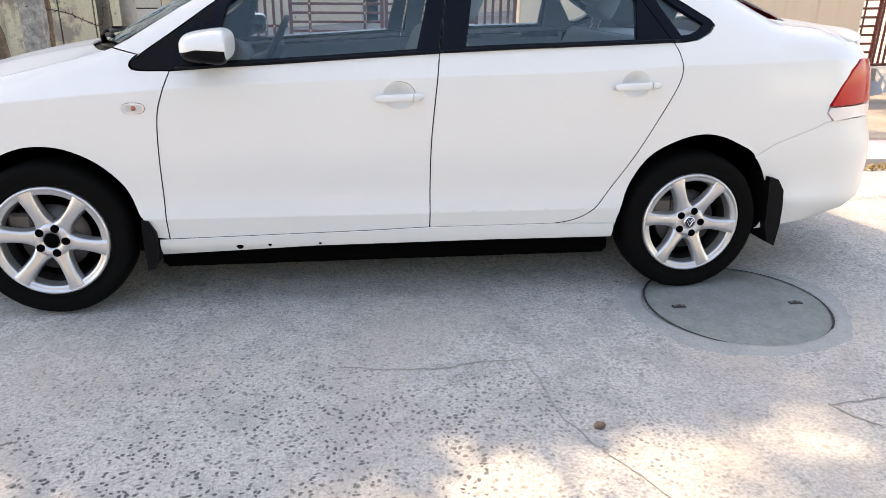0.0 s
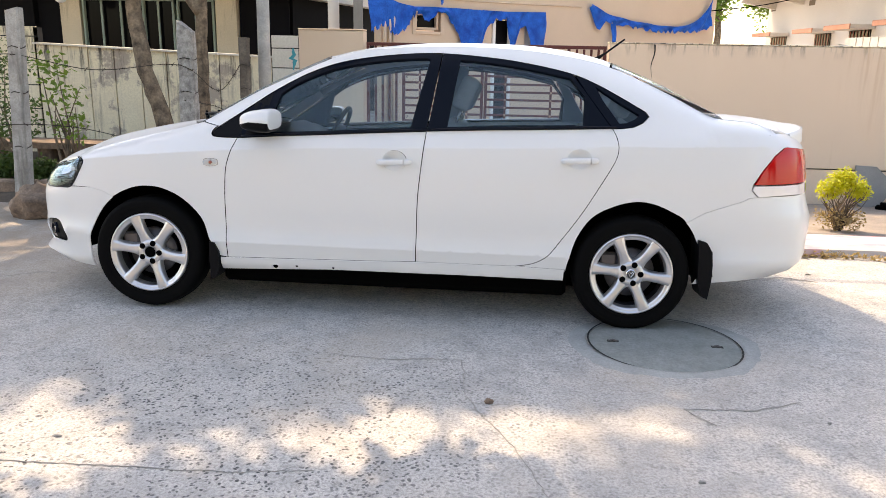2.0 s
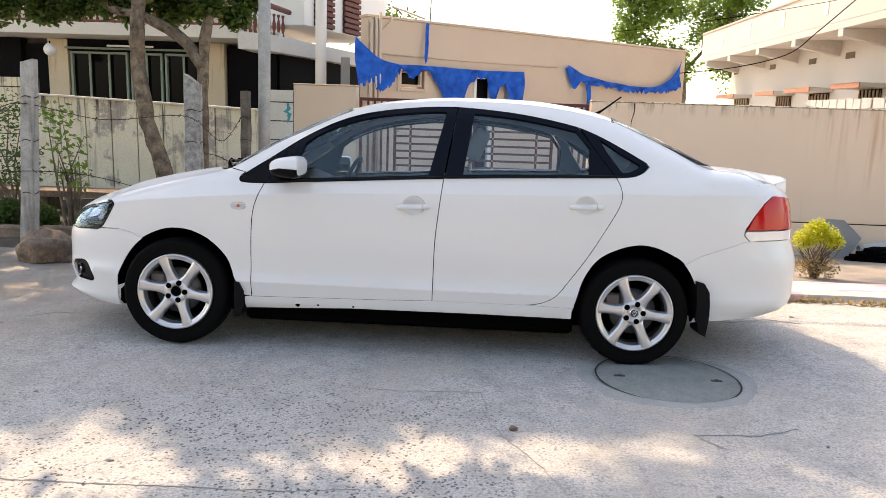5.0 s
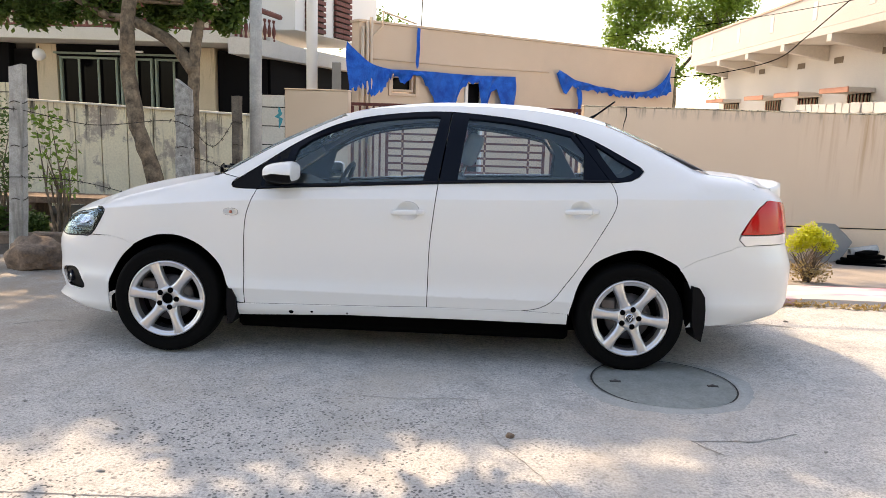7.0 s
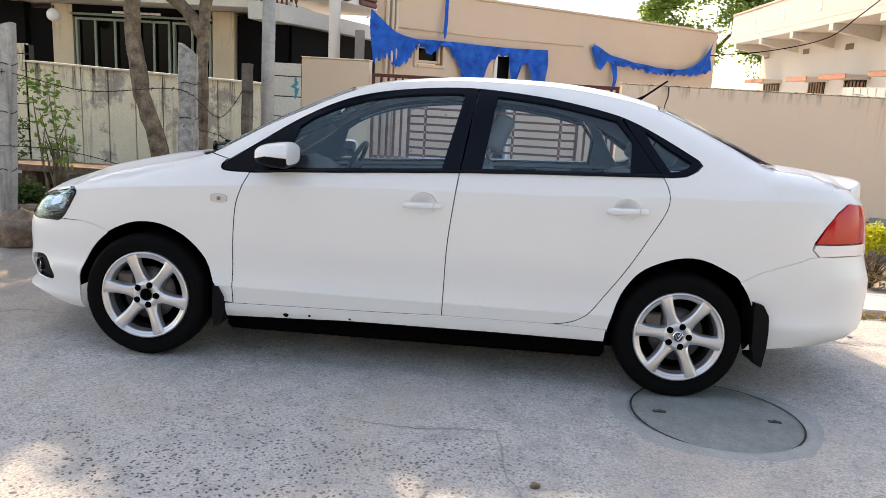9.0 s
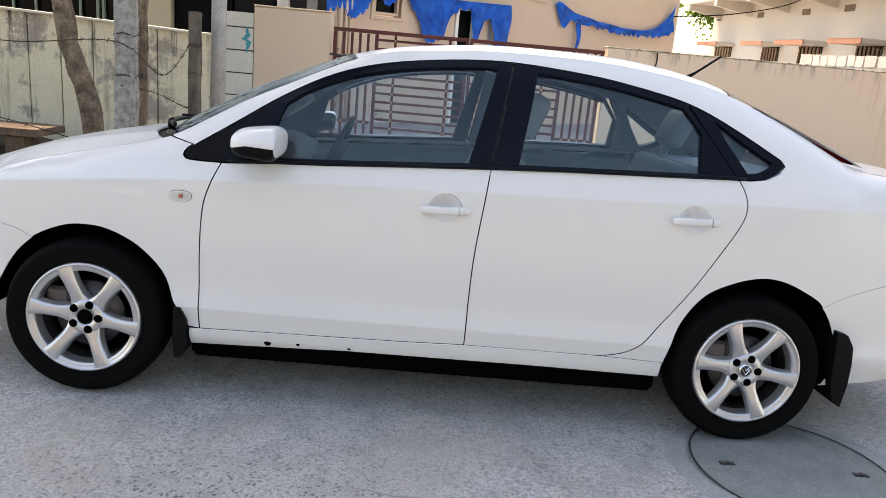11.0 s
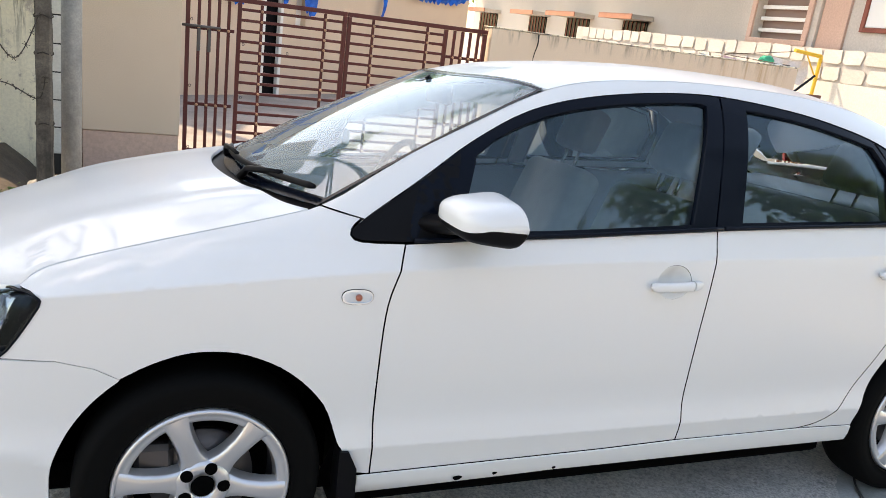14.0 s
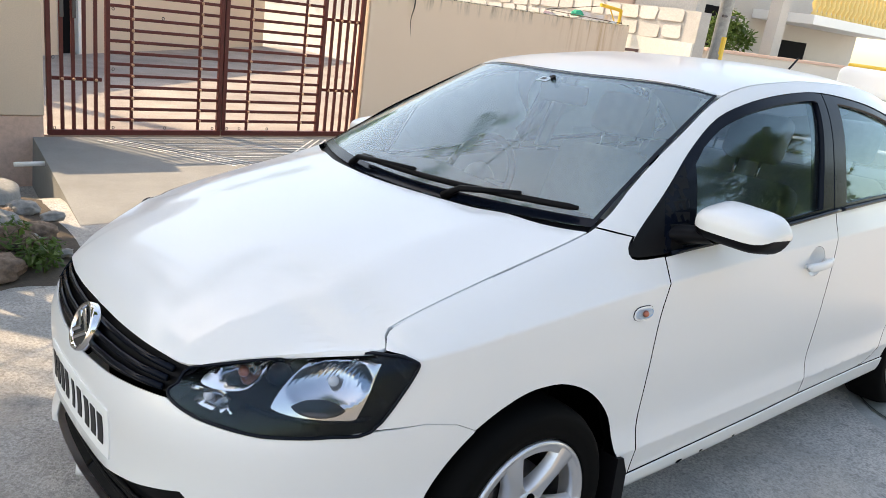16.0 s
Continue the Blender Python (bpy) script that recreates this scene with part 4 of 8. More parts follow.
# doors with their handles
def handle(door, x0, x1, z0, z1, s):
    zc = (z0 + z1) / 2
    xc = (x0 + x1) / 2

    def bowl(a, b, k):
        d = ((a - at_x(xc)) / 0.062) ** 2 + ((b - zc - 0.006) / 0.052) ** 2
        return skin3(a, b, k, -0.030 * max(0.0, 1 - d))
    cup = [(at_x(xc) + 0.062 * math.cos(t), zc + 0.006 + 0.052 * math.sin(t)) for t in np.linspace(0, 2 * math.pi, 32, endpoint=False)]
    sheet("handle_cup", cup, [], bowl, M_PAINT, door, step=0.012, gap=0, sides=(s,), rim=0)
    h = None
    for name, t0, t1 in (("handle", 0.0, 0.775), ("key_cap", 0.788, 1.0)):
        bm = bmesh.new()
        rows = []
        for t in np.linspace(t0, t1, 20):
            x = x0 + (x1 - x0) * t
            e = math.sqrt(max(0.0025, 1 - (2 * t - 1) ** 10))
            c = skin3(at_x(x), z0 + (z1 - z0) * t, s, 0.016 + 0.012 * (1 - (2 * t - 1) ** 2))
            rows.append([c + Vector((0, -s * 0.011 * e * math.copysign(abs(math.cos(a)) ** 0.7, math.cos(a)), 0.0145 * e * math.copysign(abs(math.sin(a)) ** 0.7, math.sin(a)))) for a in np.linspace(0, 2 * math.pi, 16, endpoint=False)])
        vs = grid(bm, rows, True)
        bm.faces.new(vs[0])
        bm.faces.new(vs[-1][::-1])
        ob = part(name, bm, M_PAINT, h or door, "", True)
        h = h or ob
    for x, off in ((x0 + 0.02, 0.0), (x1 - 0.03, 0.0)):
        bm = bmesh.new()
        t = (x - x0) / (x1 - x0)
        a, b = skin3(at_x(x), z0 + (z1 - z0) * t, s, -0.003), skin3(at_x(x), z0 + (z1 - z0) * t, s, 0.024)
        tube(bm, [a, b], 0.009, 8)
        part("handle_foot", bm, M_PAINT, h, "", True)
    return cup


def cup_hole(xc, zc):
    return [(at_x(xc) + 0.062 * math.cos(t), zc + 0.006 + 0.052 * math.sin(t)) for t in np.linspace(0, 2 * math.pi, 32, endpoint=False)]


def below(line, pts):
    return [p for p in pts if p[1] < line]


front_door_line = SEAM_F + [(0.680, 0.940), (0.897, 0.954), (1.180, 0.974)] + SEAM_B[::-1] + [(1.180, 0.308), (0.778, 0.300)]
rear_door_line = SEAM_B + [(1.789, 1.009), (2.096, 1.022)] + SEAM_R[::-1] + [(1.687, 0.316)]
door_objects = {}
for s in BOTH:
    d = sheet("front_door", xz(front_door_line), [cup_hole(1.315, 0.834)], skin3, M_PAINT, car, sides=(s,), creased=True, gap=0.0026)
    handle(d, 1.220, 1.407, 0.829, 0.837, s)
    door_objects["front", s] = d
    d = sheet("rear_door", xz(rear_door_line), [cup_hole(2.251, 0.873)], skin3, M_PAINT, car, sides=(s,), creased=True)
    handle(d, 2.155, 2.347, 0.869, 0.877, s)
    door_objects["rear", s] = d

# sills, with chips in the paint
sill = [(0.394, 0.225), (0.393, 0.293), (0.778, 0.301), (1.180, 0.3085), (1.436, 0.3165), (1.948, 0.3175), (2.206, 0.310), (2.204, 0.252), (1.687, 0.256), (0.978, 0.252)]
for s in BOTH:
    so = sheet("sill", xz(sill), [], lambda u, z, k: skin3(u, z, k, 0.010 - 0.5 * max(0.0, 0.27 - z)), M_PAINT, car, sides=(s,), step=0.03, gap=0.0)
    if s == 1:
        for x, z, r in ((0.690, 0.256, 0.013), (0.805, 0.262, 0.007), (1.0, 0.262, 0.006)):
            blot = [(at_x(x) + r * math.cos(t) * (1 + 0.2 * math.sin(3 * t)), z + 0.75 * r * math.sin(t)) for t in np.linspace(0, 2 * math.pi, 14, endpoint=False)]
            sheet("paint_chip", blot, [], lambda u, z, k: skin3(u, z, k, 0.0125 - 0.5 * max(0.0, 0.27 - z)), M_LINING, so, step=0.01, gap=0, rim=0.002, sides=(s,), label="dark chip in the white paint")

# the fixed body side: pillars, roof rail, rear wing
TAIL_L = [(3.166, 0.718), (3.138, 0.752), (3.145, 0.784), (3.197, 0.862), (3.252, 0.926), (3.323, 0.973)]
RSEAM = [(2.810, 0.577), (2.850, 0.602), (2.898, 0.628), (3.033, 0.674), (3.095, 0.695), (3.126, 0.712), (3.166, 0.718)]
side_line = SEAM_R + [(2.454, 1.037), (2.516, 1.046), (2.568, 1.071), (2.594, 1.100), (2.579, 1.121)] + DLO_TOP[::-1][1:-4] + [(0.369, 0.979)] + rail + [(3.353, 1.008), (3.333, 0.983)] + TAIL_L[::-1] + RSEAM[::-1][1:] \
    + [p for p in ARCH_R if p[0] < 2.805][::-1][:-2] + [(2.210, 0.309), (1.993, 0.316)]
for s in BOTH:
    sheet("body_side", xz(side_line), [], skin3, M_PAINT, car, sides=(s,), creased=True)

# bumpers
FOG = [(0.60, 0.41), (0.681, 0.432), (0.776, 0.436), (0.825, 0.395), (0.846, 0.345), (0.815, 0.318), (0.70, 0.318), (0.62, 0.325)]
INTAKE = [(0.0, 0.265), (0.30, 0.27), (0.46, 0.295), (0.545, 0.35), (0.555, 0.41), (0.50, 0.445), (0.36, 0.408), (0.2, 0.375), (0.0, 0.365)]
front_half = [(0.0, 0.205), (0.0, 0.598), (0.2, 0.612), (0.34, 0.628), (0.425, 0.637), (0.455, 0.631), (0.516, 0.620), (0.581, 0.615), (0.681, 0.610), (0.82, 0.620), (0.905, 0.630)] + xz(BSEAM[::-1][1:]) + xz([p for p in ARCH_F if p[0] <= -0.19]) + [(at_x(-0.5), 0.205)]
fog_hole = [(p.x, p.y) for p in rounded([(*q, 0) for q in FOG], 4, True)]
bumper = sheet("front_bumper", front_half, [fog_hole, [(a, b) for a, b in INTAKE][::1]], skin3, M_PAINT, car, sides=BOTH, gap=0, step=0.04)
for s in BOTH:
    fg = sheet("fog_grille", shrunk(fog_hole, -0.004), [], lambda u, z, k: skin3(u, z, k, -0.022), M_PLASTIC, bumper, gap=0, sides=(s,), rim=0, label="black fog lamp grille")
    bm = bmesh.new()
    c = skin3(0.685, 0.376, s, -0.02)
    mm = Matrix.Translation(c) @ Vector((-0.62, -s * 0.78, 0)).to_track_quat("Z", "Y").to_matrix().to_4x4()
    lathe(bm, [(0.0, 0.002), (0.022, 0.004), (0.027, 0.010), (0.031, 0.008), (0.033, -0.005)], 24, mm)
    part("fog_lamp", bm, M_TRIM, fg, "dark round fog lamp", True)
    bm = bmesh.new()
    lathe(bm, [(0.0, 0.0045), (0.010, 0.004), (0.012, 0.002)], 16, mm)
    part("fog_bulb", bm, M_REFLECTOR, fg, "", True)
grille_low = sheet("lower_grille", shrunk(INTAKE, -0.004), [], lambda u, z, k: skin3(u, z, k, -0.025), M_PLASTIC, bumper, gap=0, sides=BOTH, rim=0, label="black lower intake grille")
for z in (0.29, 0.315, 0.342):
    bm = bmesh.new()
    tube(bm, [skin3(at_w(w), z, k, -0.012) for k, w in [(1, 0.40), (1, 0.3), (1, 0.15), (1, 0.0), (-1, 0.15), (-1, 0.3), (-1, 0.40)]], 0.006, 6)
    part("intake_bar", bm, M_PLASTIC, grille_low, "", True)
rear_half = xz(RSEAM) + xz([(3.25, 0.722)]) + [(at_wr(0.45), 0.73), (U_END, 0.735), (U_END, 0.30), (at_wr(0.45), 0.295)] + xz([(3.2, 0.275), (2.935, 0.258)]) + xz([p for p in ARCH_R if p[0] >= 2.815][::-1])
sheet("rear_bumper", rear_half, [], skin3, M_PAINT, car, sides=BOTH, gap=0, step=0.04)

# tail lamps: red above, clear below
red = xz([(3.149, 0.779), (3.197, 0.862), (3.252, 0.926), (3.323, 0.973)]) + [(at_wr(0.50), 0.955), (at_wr(0.47), 0.80), (at_wr(0.56), 0.79)]
clear = xz([(3.149, 0.776), (3.138, 0.752), (3.166, 0.718), (3.250, 0.726)]) + [(at_wr(0.56), 0.73), (at_wr(0.47), 0.735), (at_wr(0.47), 0.796), (at_wr(0.56), 0.786)]
for s in BOTH:
    tl = sheet("tail_lamp", red, [], lambda u, z, k: skin3(u, z, k, 0.006), M_RED, car, gap=0.002, sides=(s,), rim=0.02, step=0.03, label="red tail lamp with a clear lower strip")
    sheet("clear_strip", clear, [], lambda u, z, k: skin3(u, z, k, 0.006), M_WHITELENS, tl, gap=0.002, sides=(s,), rim=0.02, step=0.03, label="clear reversing lamp strip")
corner = xz([(3.30, 0.962), (3.323, 0.969)]) + [(at_wr(0.58), 0.958), (at_wr(0.44), 0.952), (at_wr(0.44), 1.03), (at_wr(0.58), 1.03)] + xz([(3.36, 1.035), (3.30, 1.03)])
for s in BOTH:
    sheet("tail_corner", corner, [], lambda u, z, k: skin3(u, z, k, -0.002), M_PAINT, car, gap=0, sides=(s,), rim=0.004, step=0.02)
tail_back = [(at_wr(0.46), 0.735), (at_wr(0.46), 1.0), (U_END, 1.01), (U_END, 0.738)]
sheet("boot_face", tail_back, [], skin3, M_PAINT, car, gap=0, sides=BOTH, step=0.05)


# tops: bonnet, roof, boot, screens, all laid over the middle line
hood_z = curve([(-0.80, 0.67), (-0.756, 0.728), (-0.649, 0.791), (-0.526, 0.840), (-0.368, 0.895), (-0.157, 0.950), (0.087, 0.994), (0.226, 1.008), (0.35, 1.02)])


wing_top = np.array([skin(at_x(c), edge_z(c)) for c in np.arange(-0.44, 0.262, 0.02)])
wing_top = np.vstack([[(-0.484, 0.637, 0.779)], wing_top[wing_top[:, 0] > -0.47]])
front_x = curve([(0.0, -0.762), (0.18, -0.757), (0.334, -0.737), (0.426, -0.711), (0.506, -0.639), (0.573, -0.561), (0.637, -0.484)])
front_z = curve([(0.0, 0.708), (0.18, 0.708), (0.334, 0.708), (0.426, 0.709), (0.506, 0.738), (0.573, 0.760), (0.637, 0.779)])


def hood(a, b, side):
    """a from 0 at the leading edge to 1 at the screen, b across from -1 to 1."""
    v = b
    wf = 0.637 * abs(v)
    front, back = front_x(wf), 0.075 + 0.175 * v * v
    x = front + (back - front) * a
    w = float(np.interp(x, wing_top[:, 0], wing_top[:, 1])) if abs(v) > 0.3 else 0.637
    k = soft((abs(v) - 0.3) / 0.5)
    w = 0.655 * (1 - k) + w * k

    def level(q):
        return hood_z(q) - (hood_z(q) - float(np.interp(q, wing_top[:, 0], wing_top[:, 2]))) * abs(v) ** 2.6
    drop = front_z(wf) - level(front)
    lift = 0.008 * math.exp(-((abs(v) - 0.70) / 0.10) ** 2) * soft(a * 2)
    return Vector((x, MID - v * w, level(x) + drop * (1 - a) ** 7 + lift))


roof_z = curve([(0.80, 1.345), (0.85, 1.363), (0.93, 1.386), (1.069, 1.420), (1.28, 1.450), (1.492, 1.469), (1.774, 1.473), (2.057, 1.463), (2.271, 1.434), (2.378, 1.410), (2.46, 1.386), (2.55, 1.35)])


def roof(a, b, side):
    v = b
    front, back = 0.850 + 0.085 * v * v, 2.46 - 0.05 * v * v
    x = front + (back - front) * a
    k = max(x, 0.935)
    w, ze, zc = edge_w(k), edge_z(k), roof_z(x)
    ze = min(ze, zc - 0.01)
    return Vector((x, MID - v * w, zc - (zc - ze) * abs(v) ** 3.0))


def screen(a, b, side):
    """Windscreen: a from 0 at the bottom to 1 at the top, b across."""
    v = b
    lo = Vector((0.105 + 0.160 * v * v, MID - v * 0.664, 0.982 + 0.014 * v * v))
    hi = roof(0.0, v * 0.985, 1) + Vector((-0.004, 0, -0.002))
    p = lo.lerp(hi, a)
    return p + Vector((-0.5, 0, 0.85)) * 0.026 * 4 * a * (1 - a) * (1 - 0.7 * v * v)


def rear_screen(a, b, side):
    v = b
    hi = roof(1.0, v * 0.985, 1) + Vector((0.004, 0, -0.002))
    lo = Vector((longer(3.02 - 0.05 * v * v), MID - v * 0.592, 1.124 - 0.010 * v * v))
    p = hi.lerp(lo, a)
    return p + Vector((0.4, 0, 0.9)) * 0.02 * 4 * a * (1 - a) * (1 - 0.6 * v * v)


tail_top = np.array([skin(at_x(c), edge_z(c)) for c in np.arange(2.9, 3.44, 0.02)])
tail_top = tail_top[np.concatenate([[True], np.diff(tail_top[:, 0]) > 0.001])]


def boot(a, b, side):
    """Boot lid, with its back edge folded down past a = 1."""
    v = b
    front, back = longer(3.03 - 0.05 * v * v), longer(3.455 - 0.175 * abs(v) ** 3)
    d = max(a - 1.0, 0.0) / 0.15
    a = min(a, 1.0)
    x = front + (back - front) * a
    w = float(np.interp(x, tail_top[:, 0], tail_top[:, 1]))
    zc = 1.122 - 0.055 * a * a + 0.008 * math.exp(-((a - 0.95) / 0.08) ** 2)
    ze = float(np.interp(x, tail_top[:, 0], tail_top[:, 2]))
    return Vector((x + 0.006 * d, MID - v * w, zc - (zc - ze) * abs(v) ** 3 - 0.07 * d))


def top(name, surface, material, na, nb, thick, parent, a0=0.0, a1=1.0, b0=-1.0, b1=1.0, label="", flip=False):
    V, N, F = [], [], []
    e = 1e-3
    for i in range(na + 1):
        for j in range(nb + 1):
            a, b = a0 + (a1 - a0) * i / na, b0 + (b1 - b0) * j / nb
            V.append(surface(a, b, 1))
            q = (surface(a + e, b, 1) - surface(a - e, b, 1)).cross(surface(a, b - e, 1) - surface(a, b + e, 1))
            q.normalize()
            N.append(q if q.z > 0 else -q)
    k = nb + 1
    for i in range(na):
        for j in range(nb):
            F.append([i * k + j, i * k + j + 1, (i + 1) * k + j + 1, (i + 1) * k + j])
    if thick:
        ring_ids = list(range(k)) + [i * k + nb for i in range(1, na + 1)] + [na * k + j for j in range(nb - 1, -1, -1)] + [i * k for i in range(na - 1, 0, -1)]
        base = len(V)
        n = len(ring_ids)
        for i in ring_ids:
            V.append(V[i].copy())
        low = len(V)
        for i in ring_ids:
            V.append(V[i] - N[i] * thick)
        flat = []
        for i in range(n):
            q = (V[ring_ids[(i + 1) % n]] - V[ring_ids[i - 1]]).cross(N[ring_ids[i]]).normalized()
            flat.append(q)
        N += [(q + N[i] * 0.6).normalized() for q, i in zip(flat, ring_ids)] + flat
        for i in range(n):
            a, b, c, d = base + i, base + (i + 1) % n, low + (i + 1) % n, low + i
            ok = (V[b] - V[a]).cross(V[d] - V[a]).dot(flat[i]) > 0
            F.append([a, b, c, d] if ok else [d, c, b, a])
    me = bpy.data.meshes.new(name)
    me.from_pydata(V, [], F)
    me.polygons.foreach_set("use_smooth", [True] * len(me.polygons))
    me.normals_split_custom_set_from_vertices(N)
    me.materials.append(material)
    ob = new(name, me)
    ob.parent = parent
    if label:
        tagged(ob, label)
    return ob


bonnet = top("bonnet", hood, M_PAINT, 44, 48, 0.012, car, a1=0.985, b0=-0.999, b1=0.999)
roof_panel = top("roof", roof, M_PAINT, 40, 32, 0.012, car, b0=-0.996, b1=0.996, a0=0.004, a1=0.996)
for s in BOTH:
    # black tube below the bonnet's edge stands in for the gap's shade
    bm = bmesh.new()
    tube(bm, [(x, MID - s * w, z - 0.012) for x, w, z in wing_top[19:]], 0.006, 8)
    part("bonnet_gap_shade", bm, M_LINING, car, "", True)
    bm = bmesh.new()
    tube(bm, [(x, MID - s * w, z - 0.010) for x, w, z in wing_top[5:20]], 0.006, 8)
    part("wing_flange", bm, M_PAINT, car, "", True)
boot_lid = top("boot_lid", boot, M_PAINT, 23, 32, 0.015, car, b0=-0.992, b1=0.992, a0=0.02, a1=1.147)
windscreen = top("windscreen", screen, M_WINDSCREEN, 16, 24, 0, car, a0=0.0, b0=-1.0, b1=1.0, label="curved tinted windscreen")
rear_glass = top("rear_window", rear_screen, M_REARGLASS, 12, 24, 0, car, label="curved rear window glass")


def strip(name, surface, spans, parent, lift=0.0015):
    """Black borders on a screen."""
    bm = bmesh.new()
    for a0, a1, b0, b1 in spans:
        rows = []
        for i in range(13):
            row = []
            for j in range(13):
                a, b = a0 + (a1 - a0) * i / 12, b0 + (b1 - b0) * j / 12
                e = 1e-3
                q = (surface(a + e, b, 1) - surface(a - e, b, 1)).cross(surface(a, b - e, 1) - surface(a, b + e, 1)).normalized()
                q = q if q.z > 0 else -q
                row.append(surface(a, b, 1) + q * lift)
            rows.append(row)
        grid(bm, rows)
    return part(name, bm, M_TRIM, parent, "", True)


strip("screen_border", screen, [(0, 1, 0.982, 1.0), (0, 1, -1.0, -0.982), (0.985, 1.0, -0.982, 0.982), (0.0, 0.045, -0.982, 0.982)], windscreen)
strip("screen_border", rear_screen, [(0, 1, 0.95, 1.0), (0, 1, -1.0, -0.95), (0, 0.04, -0.95, 0.95), (0.95, 1.0, -0.95, 0.95)], rear_glass)
strip("aerial_seal", roof, [(0.0, 0.006, -0.9, 0.9)], roof_panel)


# side windows: black frames, panes
def on_belt(x):
    return float(np.interp(x, [0.336, 0.384, 0.479, 0.897, 1.472, 2.409, 2.454, 2.516, 2.568, 2.594], [0.942, 0.926, 0.924, 0.954, 0.992, 1.036, 1.037, 1.046, 1.071, 1.100]))


def on_top(x):
    return float(np.interp(x, [p[0] for p in DLO_TOP], [p[1] for p in DLO_TOP]))


def cut(x0, x1, slant0=0.0, slant1=0.0, low=0.0, high=0.0, n=24):
    """A piece of the window band between two slanted uprights."""
    xs0, xs1 = np.linspace(x0, x1, n), np.linspace(x0 + slant0, x1 + slant1, n)
    return [(x, on_belt(x) + low) for x in xs0] + [(x, on_top(x) - high) for x in xs1[::-1]]


sail = [(0.345, 0.956), (0.338, 0.947), (0.339, 0.938), (0.348, 0.931), (0.366, 0.927), (0.40, 0.9255), (0.479, 0.926), (0.601, 0.935), (0.648, 1.160), (0.513, 1.071), (0.356, 0.966)]
door_front_frame = cut(0.50, 1.487, 0.0, 0.055, 0.002, 0.002, 40)
door_front_frame = [(0.482, 0.928), (0.680, 0.942), (0.897, 0.957), (1.180, 0.976), (1.468, 0.994), (1.529, 1.384)] + [p for p in DLO_TOP[::-1] if 0.62 < p[0] < 1.53] + [(0.527, 1.076)]
pane_front = [(0.628, 0.957), (0.897, 0.973), (1.180, 0.992), (1.387, 1.006), (1.471, 1.356)] + [(x, on_top(x) - 0.026) for x in np.linspace(1.45, 0.75, 14)] + [(0.690, 1.157)]
door_rear_frame = [(1.476, 0.995), (1.789, 1.011), (2.096, 1.024), (2.406, 1.038), (2.271, 1.215), (2.203, 1.300)] + [p for p in DLO_TOP[::-1] if 1.56 < p[0] < 2.19] + [(1.537, 1.385)]
pane_rear = [(1.575, 1.017), (1.789, 1.027), (2.096, 1.039), (2.262, 1.046), (2.269, 1.189), (2.196, 1.280)] + [(x, on_top(x) - 0.026) for x in np.linspace(2.15, 1.68, 12)] + [(1.626, 1.357)]
quarter = [(2.411, 1.039), (2.454, 1.039), (2.515, 1.048), (2.566, 1.073), (2.591, 1.100), (2.577, 1.119)] + [p for p in DLO_TOP[::-1] if 2.21 < p[0] < 2.56] + [(2.276, 1.215)]
pane_quarter = [(2.445, 1.062), (2.481, 1.066), (2.523, 1.085), (2.547, 1.108), (2.448, 1.163), (2.321, 1.244), (2.364, 1.169)]
for s in BOTH:
    inward = lambda u, z, k: skin3(u, z, k, -0.003)
    deep = lambda u, z, k: skin3(u, z, k, -0.014)
    sheet("mirror_sail", xz(sail), [], inward, M_PLASTIC, door_objects["front", s], gap=0.001, sides=(s,), rim=0.02, step=0.03, label="black corner plate")
    fr = sheet("window_frame", xz(door_front_frame), [xz(pane_front)], inward, M_TRIM, door_objects["front", s], gap=0, sides=(s,), rim=0.02, step=0.03, label="gloss black window frame")
    sheet("window_pane", shrunk(xz(pane_front), -0.006), [], deep, M_GLASS, fr, gap=0, sides=(s,), rim=0, step=0.05)
    fr = sheet("window_frame", xz(door_rear_frame), [xz(pane_rear)], inward, M_TRIM, door_objects["rear", s], gap=0, sides=(s,), rim=0.02, step=0.03, label="gloss black window frame")
    sheet("window_pane", shrunk(xz(pane_rear), -0.006), [], deep, M_GLASS, fr, gap=0, sides=(s,), rim=0, step=0.05)
    fr = sheet("quarter_frame", xz(quarter), [xz(pane_quarter)], inward, M_TRIM, car, gap=0, sides=(s,), rim=0.02, step=0.03, label="black quarter window frame")
    sheet("quarter_pane", shrunk(xz(pane_quarter), -0.006), [], deep, M_GLASS, fr, gap=0, sides=(s,), rim=0, step=0.03)
    # rubber lip along the belt
    bm = bmesh.new()
    tube(bm, [skin3(at_x(x), on_belt(x) + 0.008, s, 0.004) for x in np.linspace(0.50, 1.485, 30)], 0.007, 6)
    part("belt_seal", bm, M_TRIM, door_objects["front", s], "", True)
    bm = bmesh.new()
    tube(bm, [skin3(at_x(x), on_belt(x) + 0.008, s, 0.004) for x in np.linspace(1.495, 2.43, 30)], 0.007, 6)
    part("belt_seal", bm, M_TRIM, door_objects["rear", s], "", True)

